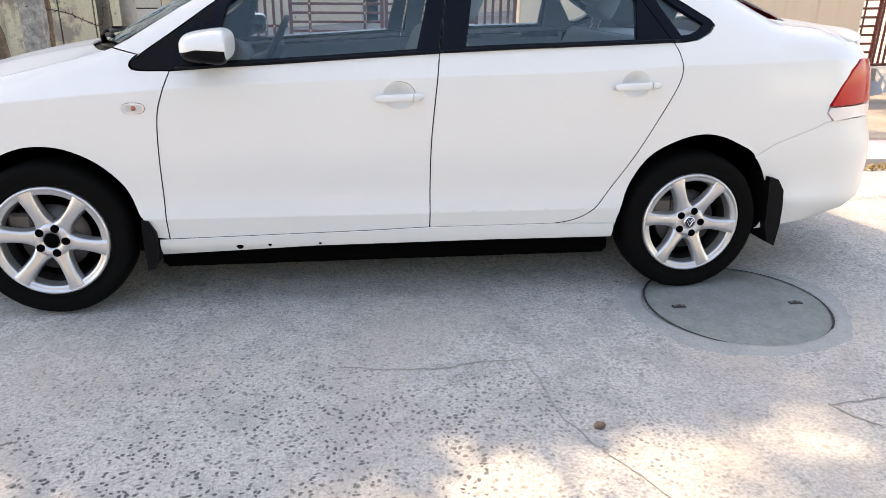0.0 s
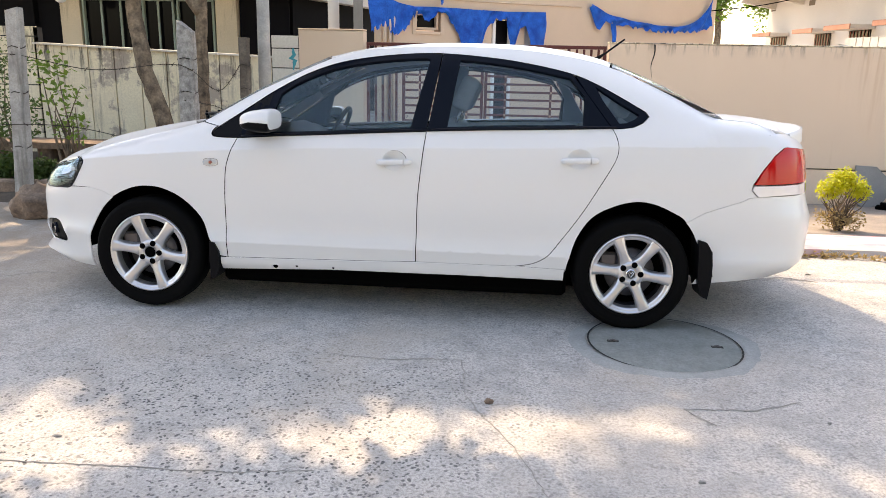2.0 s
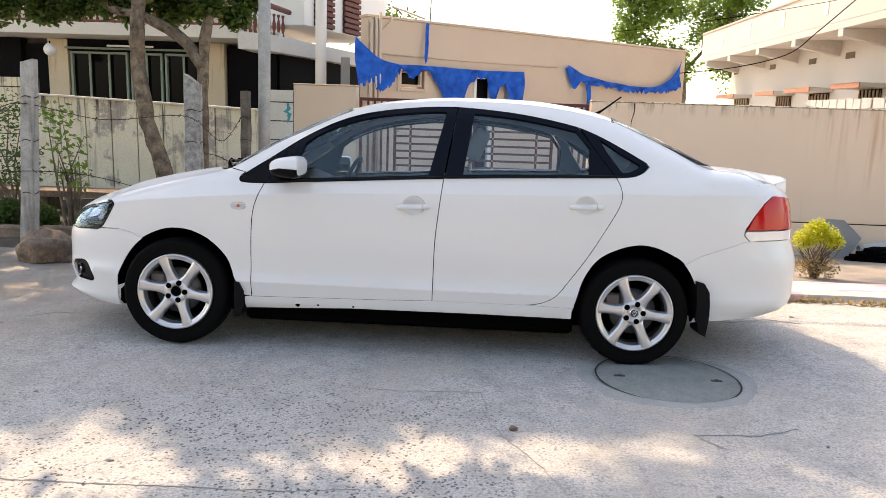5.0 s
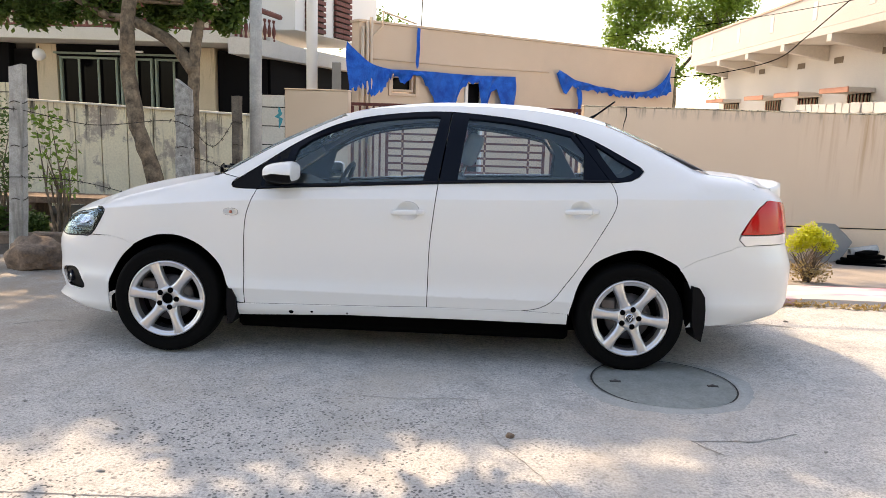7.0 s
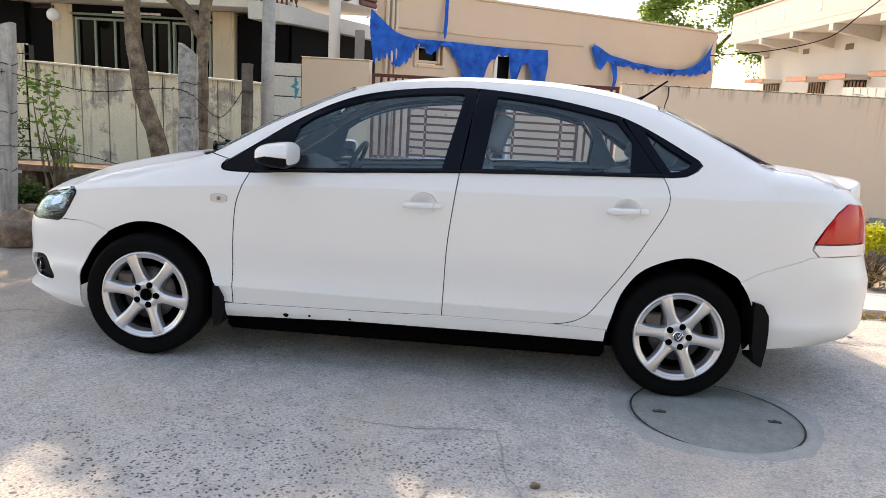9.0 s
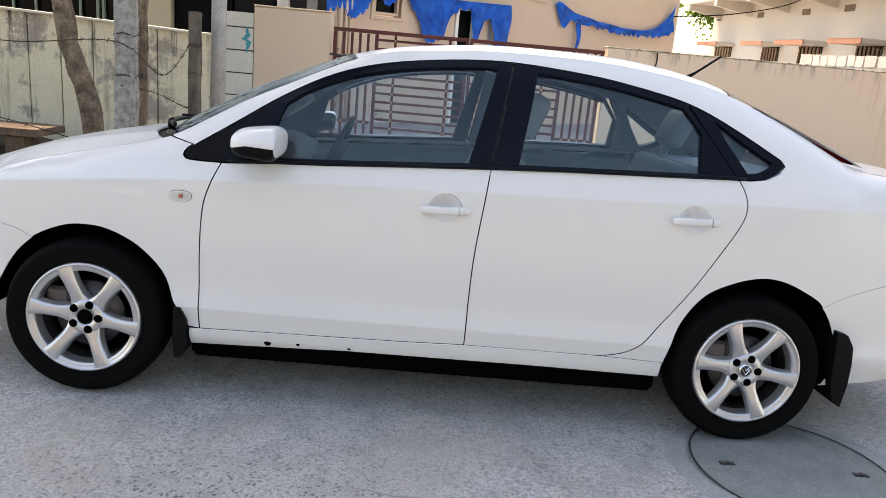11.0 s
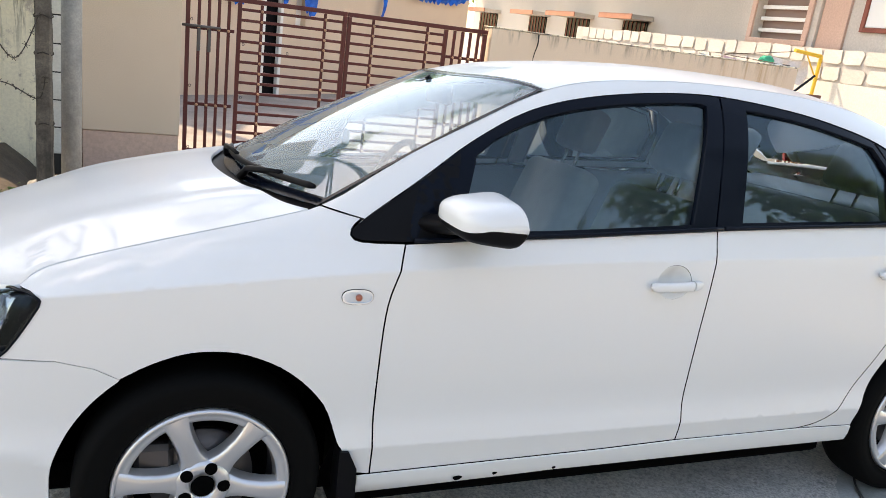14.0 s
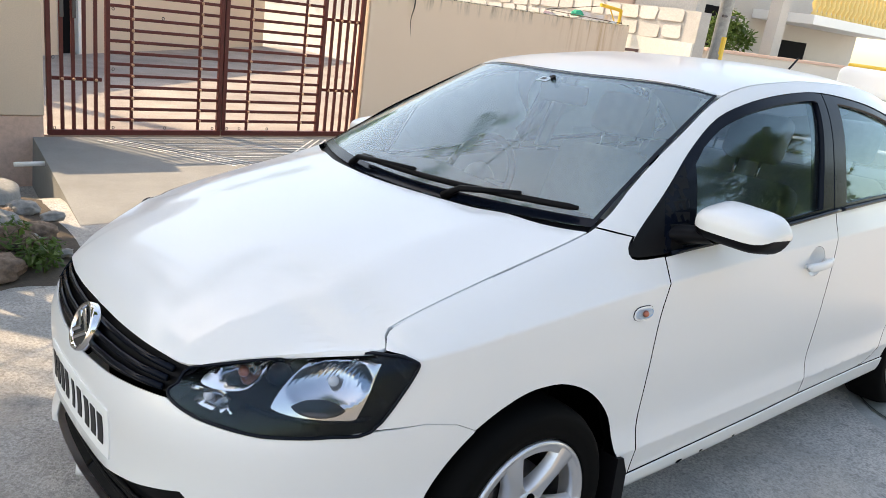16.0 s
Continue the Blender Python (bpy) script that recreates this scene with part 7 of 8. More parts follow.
tree("thin dark tree at the verge's far end", ([(-3.75, 4.0, -0.02), (-3.72, 4.0, 0.8), (-3.8, 4.0, 1.7), (-4.1, 4.0, 2.6)], 0.05, 0.03), [], [((-4.0, 4.1, 2.5), 0.3), ((-4.4, 4.1, 2.3), 0.35)], 500, 0.12, M_LEAFLIGHT, 55, 0.2, 6)


# posts
def post(label, x, y, w, d, top_z, lean, material, seed, tri=0.0):
    rnd = random.Random(seed)
    p = thing("fence_post", label, "post", Matrix.Translation((x, y, 0)))
    bm = bmesh.new()
    rows = []
    n = 16
    for i in range(n + 1):
        t = i / n
        k = 1 - 0.12 * t
        row = []
        for a, b in ((-1, -0.8), (-0.8, -1), (0.8, -1), (1, -0.8), (1, 0.8), (0.8, 1), (-0.8, 1), (-1, 0.8)):
            j = 0.03 * w * noise.noise(Vector((a * 2, b * 2 + seed, t * 9)))
            top_cut = (tri * (a * 0.5) if i == n else 0) + (0.02 * noise.noise(Vector((a, b, seed))) if i == n else 0)
            row.append(Vector((lean[0] * t + a * w / 2 * k + j * 2, lean[1] * t + b * d / 2 * k + j, top_z * t + top_cut)))
        rows.append(row)
    vs = grid(bm, rows, True)
    bm.faces.new(vs[-1])
    bm.faces.new(vs[0][::-1])
    bmesh.ops.recalc_face_normals(bm, faces=bm.faces)
    part("shaft", bm, material, p)
    for z in (0.55, 1.0, top_z * 0.82):
        bm = bmesh.new()
        tube(bm, [Vector((lean[0] * z / top_z + 0.56 * w * math.cos(a), 0.56 * d * math.sin(a), z + 0.01 * math.sin(3 * a))) for a in np.linspace(0, 2 * math.pi, 13)], 0.004, 5, False)
        part("wire_tie", bm, M_WIRE, p)
    return p


post("square grey concrete fence post", -2.26, 2.33, 0.122, 0.11, 1.665, (0.10, 0.0), M_OLDCONC, 1, 0.03)
post("split weathered wooden fence post", -1.05, 3.02, 0.155, 0.12, 1.575, (0.02, 0.0), M_OLDWOOD, 2, -0.10)
post("dark stained concrete fence post", -0.82, 3.88, 0.10, 0.10, 1.50, (0.01, 0.0), M_DARKPOST, 3)


def barbed(label, pts, seed):
    rnd = random.Random(seed)
    w = thing("barbed_wire", label, "wire")
    path = rounded(pts, 14)
    bm = bmesh.new()
    tube(bm, path, 0.0035, 5)
    part("strand", bm, M_WIRE, w)
    for i in range(2, len(path) - 1, 3):
        bm = bmesh.new()
        for _ in range(2):
            d = Vector((rnd.uniform(-1, 1), rnd.uniform(-1, 1), rnd.uniform(-1, 1))).normalized() * 0.022
            tube(bm, [path[i] - d, path[i] + d], 0.0022, 4)
        part("barb", bm, M_WIRE, w)


barbed("slack barbed wire between the posts", [(-3.4, 2.2, 1.12), (-2.6, 2.28, 1.20), (-2.22, 2.26, 1.31), (-1.7, 2.6, 1.19), (-1.2, 2.92, 1.24), (-0.98, 2.95, 1.20), (-0.9, 3.4, 1.0), (-0.82, 3.8, 1.25)], 61)
barbed("low slack barbed wire between the posts", [(-2.9, 2.25, 0.66), (-2.26, 2.25, 0.74), (-1.8, 2.5, 0.70), (-1.4, 2.8, 0.55), (-1.05, 2.95, 0.42)], 62)
barbed("loose barbed wire at the stained post", [(-1.05, 2.94, 0.93), (-0.95, 3.4, 0.85), (-0.84, 3.8, 0.72), (-0.80, 3.82, 0.86)], 63)

# grey pole in its round concrete foot
pole = thing("street_pole", "grey steel pole in a round concrete foot", "pole", Matrix.Translation((-0.68, 4.06, 0.0)))
bm = bmesh.new()
lathe(bm, [(0.0, 0.125), (0.22, 0.12), (0.275, 0.10), (0.285, 0.0)], 32)
for v in bm.verts:
    v.co.z += 0.012 * noise.noise(v.co * 7) if v.co.z > 0.05 else 0
part("concrete_foot", bm, M_GREYROCK, pole, "round concrete foot", True)
bm = bmesh.new()
tube(bm, [(0, 0, 0.1), (0.02, 0, 2.0), (0.04, 0, 3.4)], [0.065, 0.063, 0.06], 20)
part("shaft", bm, M_GREYPOLE, pole, "grey steel shaft", True)
# leaning slab and scrap by the right-hand wall
bm = bmesh.new()
slab(bm, [(0.10, 0.0), (0.29, 0.04), (0.44, 0.27), (0.36, 0.36), (0.23, 0.49), (0.0, 0.50), (-0.02, 0.30), (0.0, 0.06)], 0.03, Matrix.Translation((5.945, 5.44, -0.285)) @ Matrix.Rotation(radians(75), 4, "X"))
bmesh.ops.recalc_face_normals(bm, faces=bm.faces)
tagged(part("leaning_slab", bm, M_CEMENT), "broken grey stone slab leaning on the wall", "slab")
for k in range(4):
    bm = bmesh.new()
    box(bm, -0.26 + 0.03 * k, -0.06, 0, 0.26, 0.06, 0.04, 0.008)
    ob = part("scrap_plank", bm, M_LINING)
    ob.matrix_basis = Matrix.Translation((6.28 + 0.03 * k, 5.05 + 0.03 * k, -0.24 + 0.041 * k)) @ Matrix.Rotation(radians(24 * k - 30), 4, "Z")
    tagged(ob, "dark scrap plank lying in a heap by the wall", "plank", "scrap planks")
bm = bmesh.new()
lathe(bm, [(0.045, -0.16), (0.06, -0.16), (0.06, 0.16), (0.045, 0.16), (0.045, -0.16)], 20, Matrix.Translation((6.42, 5.30, -0.10)) @ Matrix.Rotation(radians(80), 4, "Y"))
tagged(part("scrap_pipe", bm, M_GREYPOLE, None, "", True), "short grey pipe lying on the scrap heap", "pipe")

# ---- houses ----
def piece(parent, name, b, material, label="", bevel=0.006):
    bm = bmesh.new()
    box(bm, *b, bevel)
    return part(name, bm, material, parent, label)


def window(parent, x0, z0, x1, z1, y, frame_mat, bars=2, depth=0.10, level=False):
    w = piece(parent, "window", (x0, y + depth - 0.02, z0, x1, y + depth, z1), M_ROOMGLASS, "dark glazed window", 0.0)
    t = 0.045
    for b in ((x0, y - 0.01, z0, x0 + t, y + depth - 0.024, z1), (x1 - t, y - 0.01, z0, x1, y + depth - 0.024, z1), (x0 + t, y - 0.01, z1 - t, x1 - t, y + depth - 0.024, z1), (x0 + t, y - 0.01, z0, x1 - t, y + depth - 0.024, z0 + t)):
        piece(w, "frame", b, frame_mat)
    for k in range(bars):
        if level:
            z = z0 + (z1 - z0) * (k + 1) / (bars + 1)
            piece(w, "bar", (x0 + t, y, z - 0.02, x1 - t, y + 0.03, z + 0.02), frame_mat)
        else:
            x = x0 + (x1 - x0) * (k + 1) / (bars + 1)
            piece(w, "bar", (x - 0.022, y, z0 + t, x + 0.022, y + 0.03, z1 - t), frame_mat)
    return w


# cream two-storey house on the left
h = thing("left_house", "cream two-storey house with red balcony balusters", "house")
F = 11.0
# balcony shade is put into the colour of porch wall and lintel
piece(h, "wall", (-12, F, 0, -7.62, F + 0.25, 2.55), M_DARK, "porch wall coloured black for the shade under the balcony")
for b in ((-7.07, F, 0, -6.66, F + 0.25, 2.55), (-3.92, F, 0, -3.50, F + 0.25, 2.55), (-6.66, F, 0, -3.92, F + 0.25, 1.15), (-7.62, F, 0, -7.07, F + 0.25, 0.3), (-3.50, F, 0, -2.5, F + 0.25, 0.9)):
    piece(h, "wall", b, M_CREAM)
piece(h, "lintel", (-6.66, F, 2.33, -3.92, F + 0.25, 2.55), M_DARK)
# black sheet behind the windows stands for the unlit room
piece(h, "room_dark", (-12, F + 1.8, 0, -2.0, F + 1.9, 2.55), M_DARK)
window(h, -6.62, 1.16, -5.45, 2.32, F + 0.02, M_GREENFRAME, 2)
window(h, -5.40, 1.16, -4.75, 2.32, F + 0.02, M_GREENFRAME, 1)
window(h, -4.70, 1.16, -3.95, 2.32, F + 0.02, M_GREENFRAME, 1)
# flat black sheets stand for the unlit insides of the doorways
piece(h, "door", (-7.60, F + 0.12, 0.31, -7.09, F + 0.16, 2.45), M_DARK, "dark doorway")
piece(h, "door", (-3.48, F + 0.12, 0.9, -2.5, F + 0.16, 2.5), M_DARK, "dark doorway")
piece(h, "sill_band", (-6.7, F - 0.06, 2.36, -3.9, F - 0.004, 2.40), M_GREENFRAME)
sl = piece(h, "balcony_slab", (-12, 10.0, 2.56, -2.9, F - 0.004, 2.78), M_WHITEWASH, "white balcony slab")
piece(h, "ceiling_slab", (-12, F, 2.56, -2.4, F + 1.8, 2.78), M_WHITEWASH)
# slanted corner and receding side of the slab
bm = bmesh.new()
slab(bm, [(-2.895, 10.0), (-2.42, 10.25), (-1.2, 15.5), (-2.4, 15.5), (-2.895, F)], 0.30, Matrix.Translation((0, 0, 2.68)))
bmesh.ops.recalc_face_normals(bm, faces=bm.faces)
part("side_slab", bm, M_WHITEWASH, h)
# side wall below the slab, coloured with the same shade black
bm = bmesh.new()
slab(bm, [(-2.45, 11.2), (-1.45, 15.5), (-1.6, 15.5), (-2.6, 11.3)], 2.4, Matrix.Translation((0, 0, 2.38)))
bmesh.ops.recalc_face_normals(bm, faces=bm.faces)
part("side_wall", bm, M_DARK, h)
bm = bmesh.new()
slab(bm, [(-2.05, 11.6), (-0.95, 15.6), (-4.0, 16.0), (-4.0, 12.0)], 3.4, Matrix.Translation((0, 0, 6.4)))
bmesh.ops.recalc_face_normals(bm, faces=bm.faces)
up = part("upper_wall", bm, M_WHITE, h, "white upper storey wall")
for t in (0.10, 0.42):
    a, b = Vector((-2.06, 11.58)).lerp(Vector((-0.96, 15.58)), t), Vector((-2.06, 11.58)).lerp(Vector((-0.96, 15.58)), t + 0.2)
    bm = bmesh.new()
    n = Vector((0.02, -0.006))
    grid(bm, [[Vector((a.x + n.x, a.y + n.y, 3.02)), Vector((b.x + n.x, b.y + n.y, 3.02))], [Vector((a.x + n.x, a.y + n.y, 4.0)), Vector((b.x + n.x, b.y + n.y, 4.0))]])
    scr = part("brick_screen", bm, M_GROOVE, up, "red pierced screen")
    for i in range(9):
        for j in range(8):
            p = a.lerp(b, (i + 0.5) / 9)
            bm = bmesh.new()
            box(bm, -0.035, -0.045, -0.04, 0.035, 0.045, 0.04)
            ob = part("screen_block", bm, M_RAIL, scr)
            ob.matrix_basis = Matrix.Translation((p.x + 0.04, p.y, 3.08 + 0.118 * j)) @ Matrix.Rotation(radians(-15), 4, "Z")
piece(h, "upper_floor_wall", (-12, F + 0.9, 2.79, -3.2, F + 1.1, 5.6), M_CREAM)
# balustrade
rails = piece(h, "top_rail", (-12, 10.02, 3.16, -2.9, 10.14, 3.26), M_RAIL, "red balustrade")
piece(rails, "foot_rail", (-12, 10.03, 2.784, -2.9, 10.13, 2.83), M_RAIL)
bal = bmesh.new()
lathe(bal, [(0.030, 0.0), (0.030, 0.03), (0.018, 0.06), (0.040, 0.13), (0.036, 0.19), (0.017, 0.25), (0.017, 0.28), (0.030, 0.30), (0.030, 0.328)], 8)
first = part("baluster", bal, M_RAIL, rails, "", True)
first.matrix_basis = Matrix.Translation((-2.98, 10.08, 2.831))
for k in range(1, 62):
    ob = new("baluster", first.data)
    ob.parent = rails
    ob.matrix_basis = Matrix.Translation((-2.98 - 0.135 * k, 10.08, 2.831))
for k in range(9):
    ob = new("baluster", first.data)
    ob.parent = rails
    ob.matrix_basis = Matrix.Translation((-2.80 + 0.05 * k, 10.16 + 0.14 * k, 2.70)) @ Matrix.Diagonal((1, 1, 1.3, 1))
bm = bmesh.new()
tube(bm, [(-2.9, 10.08, 3.2), (-2.42, 10.3, 3.2), (-2.3, 11.4, 3.2)], 0.05, 6)
part("corner_rail", bm, M_RAIL, rails)
# lamp globe below the balcony, tube light
bm = bmesh.new()
bmesh.ops.create_uvsphere(bm, u_segments=20, v_segments=12, radius=0.115, matrix=Matrix.Translation((-6.55, 10.2, 2.28)))
gl = tagged(part("hanging_globe", bm, M_WHITE, None, "", True), "white globe lamp hanging from the balcony", "lamp")
bm = bmesh.new()
tube(bm, [(-6.55, 10.2, 2.38), (-6.55, 10.2, 2.44)], 0.012, 6)
part("cord", bm, M_LINING, gl)
bm = bmesh.new()
tube(bm, [(-5.6, 10.5, 2.40), (-4.7, 10.5, 2.40)], 0.02, 8)
tl = tagged(part("tube_light", bm, M_WHITE, None, "", True), "white tube light under the balcony", "lamp")
# white round column
bm = bmesh.new()
tube(bm, [(-1.36, 10.0, 0), (-1.36, 10.0, 6.0)], 0.10, 20)
tagged(part("round_column", bm, M_WHITE, None, "", True), "round white plastered column", "column")
bm = bmesh.new()
box(bm, -0.92, 9.6, 0, -0.76, 9.65, 2.25, 0.01)
ob = tagged(part("yard_screen", bm, M_CEMENT), "dark sheet screen beside the yard", "screen")

# single-storey house with blue tarpaulins, receding to the right
A, B = Vector((-0.45, 9.9, 0)), Vector((6.9, 15.7, 0))
ang = math.atan2(B.y - A.y, B.x - A.x)
house = thing("tarp_house", "beige flat-roofed house hung with torn blue tarpaulin", "house", Matrix.Translation(A) @ Matrix.Rotation(ang, 4, "Z"))
for b in ((-0.05, 0, 0, 0.62, 0.25, 2.98), (0.62, 0, 0, 1.20, 0.25, 1.76), (0.62, 0, 2.13, 1.20, 0.25, 2.98), (1.20, 0, 0, 2.35, 0.25, 2.98), (2.35, 0, 2.05, 2.85, 0.25, 2.98), (2.85, 0, 0, 3.15, 0.25, 2.98), (3.15, 0, 0, 3.4, 0.25, 1.2), (3.15, 0, 2.05, 3.4, 0.25, 2.98), (3.4, 0, 0, 8.85, 0.25, 2.98)):
    piece(house, "wall", b, M_BEIGE, bevel=0.0)
piece(house, "parapet_cap", (-0.07, -0.03, 2.984, 8.9, 0.3, 3.03), M_BEIGE)
bm = bmesh.new()
slab(bm, [(-0.03, 0.254), (0.22, 0.254), (3.1, 2.83), (2.85, 2.83)], 2.98, Matrix.Translation((0, 0, 2.98)))
bmesh.ops.recalc_face_normals(bm, faces=bm.faces)
part("side_wall", bm, M_BEIGE, house)
window(house, 0.66, 1.80, 1.16, 2.10, 0.04, M_BEIGE, 0)
piece(house, "surround", (0.58, -0.03, 1.72, 0.645, -0.004, 2.16), M_BEIGE)
piece(house, "surround", (1.175, -0.03, 1.72, 1.24, -0.004, 2.16), M_BEIGE)
piece(house, "surround", (0.646, -0.03, 1.72, 1.174, -0.004, 1.775), M_BEIGE)
# black sheet in the doorway stands for the unlit inside
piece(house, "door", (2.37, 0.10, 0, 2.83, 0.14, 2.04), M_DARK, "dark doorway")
piece(house, "door_post", (2.36, -0.03, 0, 2.43, 0.05, 2.03), M_WHITE)
piece(house, "door_post", (2.76, -0.03, 0, 2.83, 0.05, 2.03), M_WHITE)
piece(house, "window", (3.16, 0.1, 1.2, 3.39, 0.14, 2.04), M_WHITE)
for x in (0.0, 0.10, 0.18):
    bm = bmesh.new()
    tube(bm, [(x, -0.05, 0), (x, -0.05, 2.9 + x)], 0.03, 8)
    part("drain_pipe", bm, M_BEIGE, house, "beige drain pipe", True)
bm = bmesh.new()
tube(bm, [(0.2, -0.05, 2.5), (0.2, -0.05, 2.75), (0.42, -0.05, 2.95), (0.42, -0.05, 3.2), (1.15, -0.04, 3.05)], 0.018, 6)
part("conduit", bm, M_BEIGE, house, "", True)
bm = bmesh.new()
tube(bm, [(0.2, -0.02, 2.36), (2.0, -0.02, 2.35), (4.6, -0.02, 2.37)], 0.012, 6)
part("conduit", bm, M_BEIGE, house, "", True)
bm = bmesh.new()
tube(bm, [(1.35, 0.1, 2.9), (1.40, 0.1, 4.6)], 0.012, 6)
part("roof_rod", bm, M_STEEL, house, "thin roof rod")


def tarp(label, top_line, bottom_line, seed, n=60):
    """A hanging sheet between two outlines, pleated and frayed."""
    t = thing("tarpaulin", label, "tarpaulin", house.matrix_basis.copy())
    rnd = random.Random(seed)
    ft, fb = curve(top_line), curve(bottom_line)
    x0, x1 = top_line[0][0], top_line[-1][0]
    rows = []
    for i in range(n + 1):
        x = x0 + (x1 - x0) * i / n
        a, b = ft(x), fb(x) + rnd.uniform(-0.05, 0.05)
        rows.append([Vector((x + 0.03 * math.sin(7 * x + 3 * j / 8), -0.10 - 0.03 * math.sin(9 * x + j * 0.6) - 0.02 * noise.noise(Vector((x * 4, j, seed))), a + (b - a) * j / 8)) for j in range(9)])
    bm = bmesh.new()
    grid(bm, rows)
    part("sheet", bm, M_TARP, t, "", True)
    return t


tarp("torn blue tarpaulin hung from the wall's corner", [(-0.32, 2.62), (-0.15, 2.5), (0.1, 2.28), (0.55, 2.2), (0.62, 2.19)], [(-0.32, 1.75), (-0.05, 1.85), (0.2, 1.72), (0.35, 1.78), (0.62, 2.12)], 71)
tarp("torn blue tarpaulin draped over the window", [(0.62, 2.19), (1.2, 2.2), (2.4, 2.19), (3.58, 2.22)], [(0.62, 2.10), (0.85, 1.95), (1.2, 2.12), (1.45, 1.82), (1.68, 1.45), (2.05, 1.5), (2.25, 1.95), (2.55, 2.06), (2.85, 1.5), (3.05, 1.95), (3.3, 1.4), (3.58, 1.4)], 72)
tarp("blue tarpaulin strip sagging along the wall", [(4.80, 2.44), (5.3, 2.27), (6.2, 2.14), (7.2, 2.08), (7.9, 2.16), (8.4, 2.5), (8.62, 2.86)], [(4.80, 2.38), (5.05, 1.92), (5.18, 2.12), (5.6, 2.05), (6.4, 1.98), (7.2, 1.96), (7.9, 1.98), (8.4, 2.05), (8.62, 2.1)], 73)
tarp("narrow blue strip hanging on the wall", [(1.12, 2.98), (1.2, 2.97)], [(1.12, 2.32), (1.2, 2.22)], 74, 6)
tarp("blue rag hanging below the strip", [(5.40, 2.08), (5.52, 2.06)], [(5.40, 1.5), (5.52, 1.45)], 75, 6)

M_TERRA = rough_stone("terracotta_paint", (0.50, 0.24, 0.16), (0.42, 0.19, 0.12), 3.0, 40, 0.85, 0.2)
M_VENT = mat("vent_shadow", (0.16, 0.12, 0.085), 0.9)
# pale two-storey house on the right, its long side at x = 11
rh = thing("right_house", "pale two-storey house with concrete window hoods and balcony", "house")
X = 11.0
piece(rh, "wall", (X, 11.2, 0, X + 0.3, 26.3, 3.75), M_PALE)
piece(rh, "corner_pilaster", (X - 0.10, 11.05, 0, X + 0.3, 11.45, 3.75), M_PALE)
piece(rh, "upper_wall", (X + 0.02, 8.2, 3.75, X + 0.3, 15.0, 7.0), M_PALE)
for y0, y1, z in ((14.8, 15.9, 2.24), (17.6, 18.9, 2.22), (20.2, 21.4, 2.20), (24.0, 25.6, 2.2)):
    hd = piece(rh, "window_hood", (X - 0.62, y0 - 0.2, z, X - 0.004, y1 + 0.2, z + 0.11), M_PALE, "concrete window hood")
    piece(hd, "hood_face", (X - 0.655, y0 - 0.21, z - 0.01, X - 0.622, y1 + 0.21, z + 0.12), M_TERRA)
    w = piece(rh, "window", (X - 0.03, y0, 1.35, X - 0.004, y1, z - 0.01), M_ROOMGLASS, "dark barred window")
    for k in range(6):
        yy = y0 + (y1 - y0) * (k + 0.5) / 6
        piece(w, "bar", (X - 0.05, yy - 0.015, 1.36, X - 0.034, yy + 0.015, z - 0.02), M_REDTRIM)
for y, z in ((16.4, 3.05), (18.7, 3.05), (21.8, 3.08), (14.0, 3.1), (25.5, 3.1)):
    piece(rh, "vent_hole", (X - 0.012, y, z, X - 0.004, y + 0.5, z + 0.16), M_VENT)
sb = piece(rh, "balcony_slab", (9.8, 8.2, 3.55, X - 0.004, 26.3, 3.72), M_PALE, "projecting balcony slab")
piece(rh, "balcony_wall", (9.8, 8.2, 3.724, 9.95, 26.3, 4.55), M_PALE, "pale balcony parapet")
piece(rh, "balcony_cap", (9.77, 8.2, 4.553, 9.98, 26.3, 4.62), M_PINK)
for k in range(7):
    y = 9.0 + 2.75 * k
    bm = bmesh.new()
    slab(bm, [(9.8, 3.545), (X - 0.005, 3.545), (X - 0.005, 3.15), (9.8, 3.38)], 0.25, Matrix.Translation((0, y, 0)) @ Matrix.Rotation(radians(90), 4, "X"))
    bmesh.ops.recalc_face_normals(bm, faces=bm.faces)
    part("bracket", bm, M_PALE, rh, "concrete bracket beam")
    piece(rh, "vent_grille", (9.79, y + 0.9, 3.95, 9.798, y + 1.15, 4.4), M_WHITEWASH)
# near bay with a barred window
piece(rh, "bay_wall", (X - 0.35, 9.2, 0, X - 0.055, 11.04, 2.06), M_PALE)
piece(rh, "bay_wall", (X - 0.35, 9.2, 2.06, X - 0.055, 9.45, 3.6), M_PALE)
piece(rh, "bay_wall", (X - 0.35, 10.75, 2.06, X - 0.055, 11.04, 3.6), M_PALE)
piece(rh, "bay_wall", (X - 0.35, 9.45, 3.25, X - 0.055, 10.75, 3.6), M_PALE)
bw = piece(rh, "bay_window", (X - 0.15, 9.45, 2.06, X - 0.12, 10.75, 3.25), mat("brown_shutter", (0.30, 0.20, 0.16), 0.7), "shuttered window with white bars")
for k in range(5):
    piece(bw, "white_bar", (X - 0.24, 9.46, 2.18 + 0.21 * k, X - 0.20, 10.74, 2.25 + 0.21 * k), M_WHITE)
piece(bw, "surround", (X - 0.40, 9.33, 1.96, X - 0.354, 10.87, 2.055), M_PINK)
piece(bw, "surround", (X - 0.40, 9.33, 2.056, X - 0.354, 9.445, 3.3), M_PINK)
piece(bw, "surround", (X - 0.40, 10.755, 2.056, X - 0.354, 10.87, 3.3), M_PINK)
piece(rh, "pink_wall", (X - 0.30, 8.62, 0, X, 9.19, 5.0), M_PINK)
piece(rh, "white_wall", (X - 0.26, 7.25, 0, X, 8.615, 5.0), M_PALE)
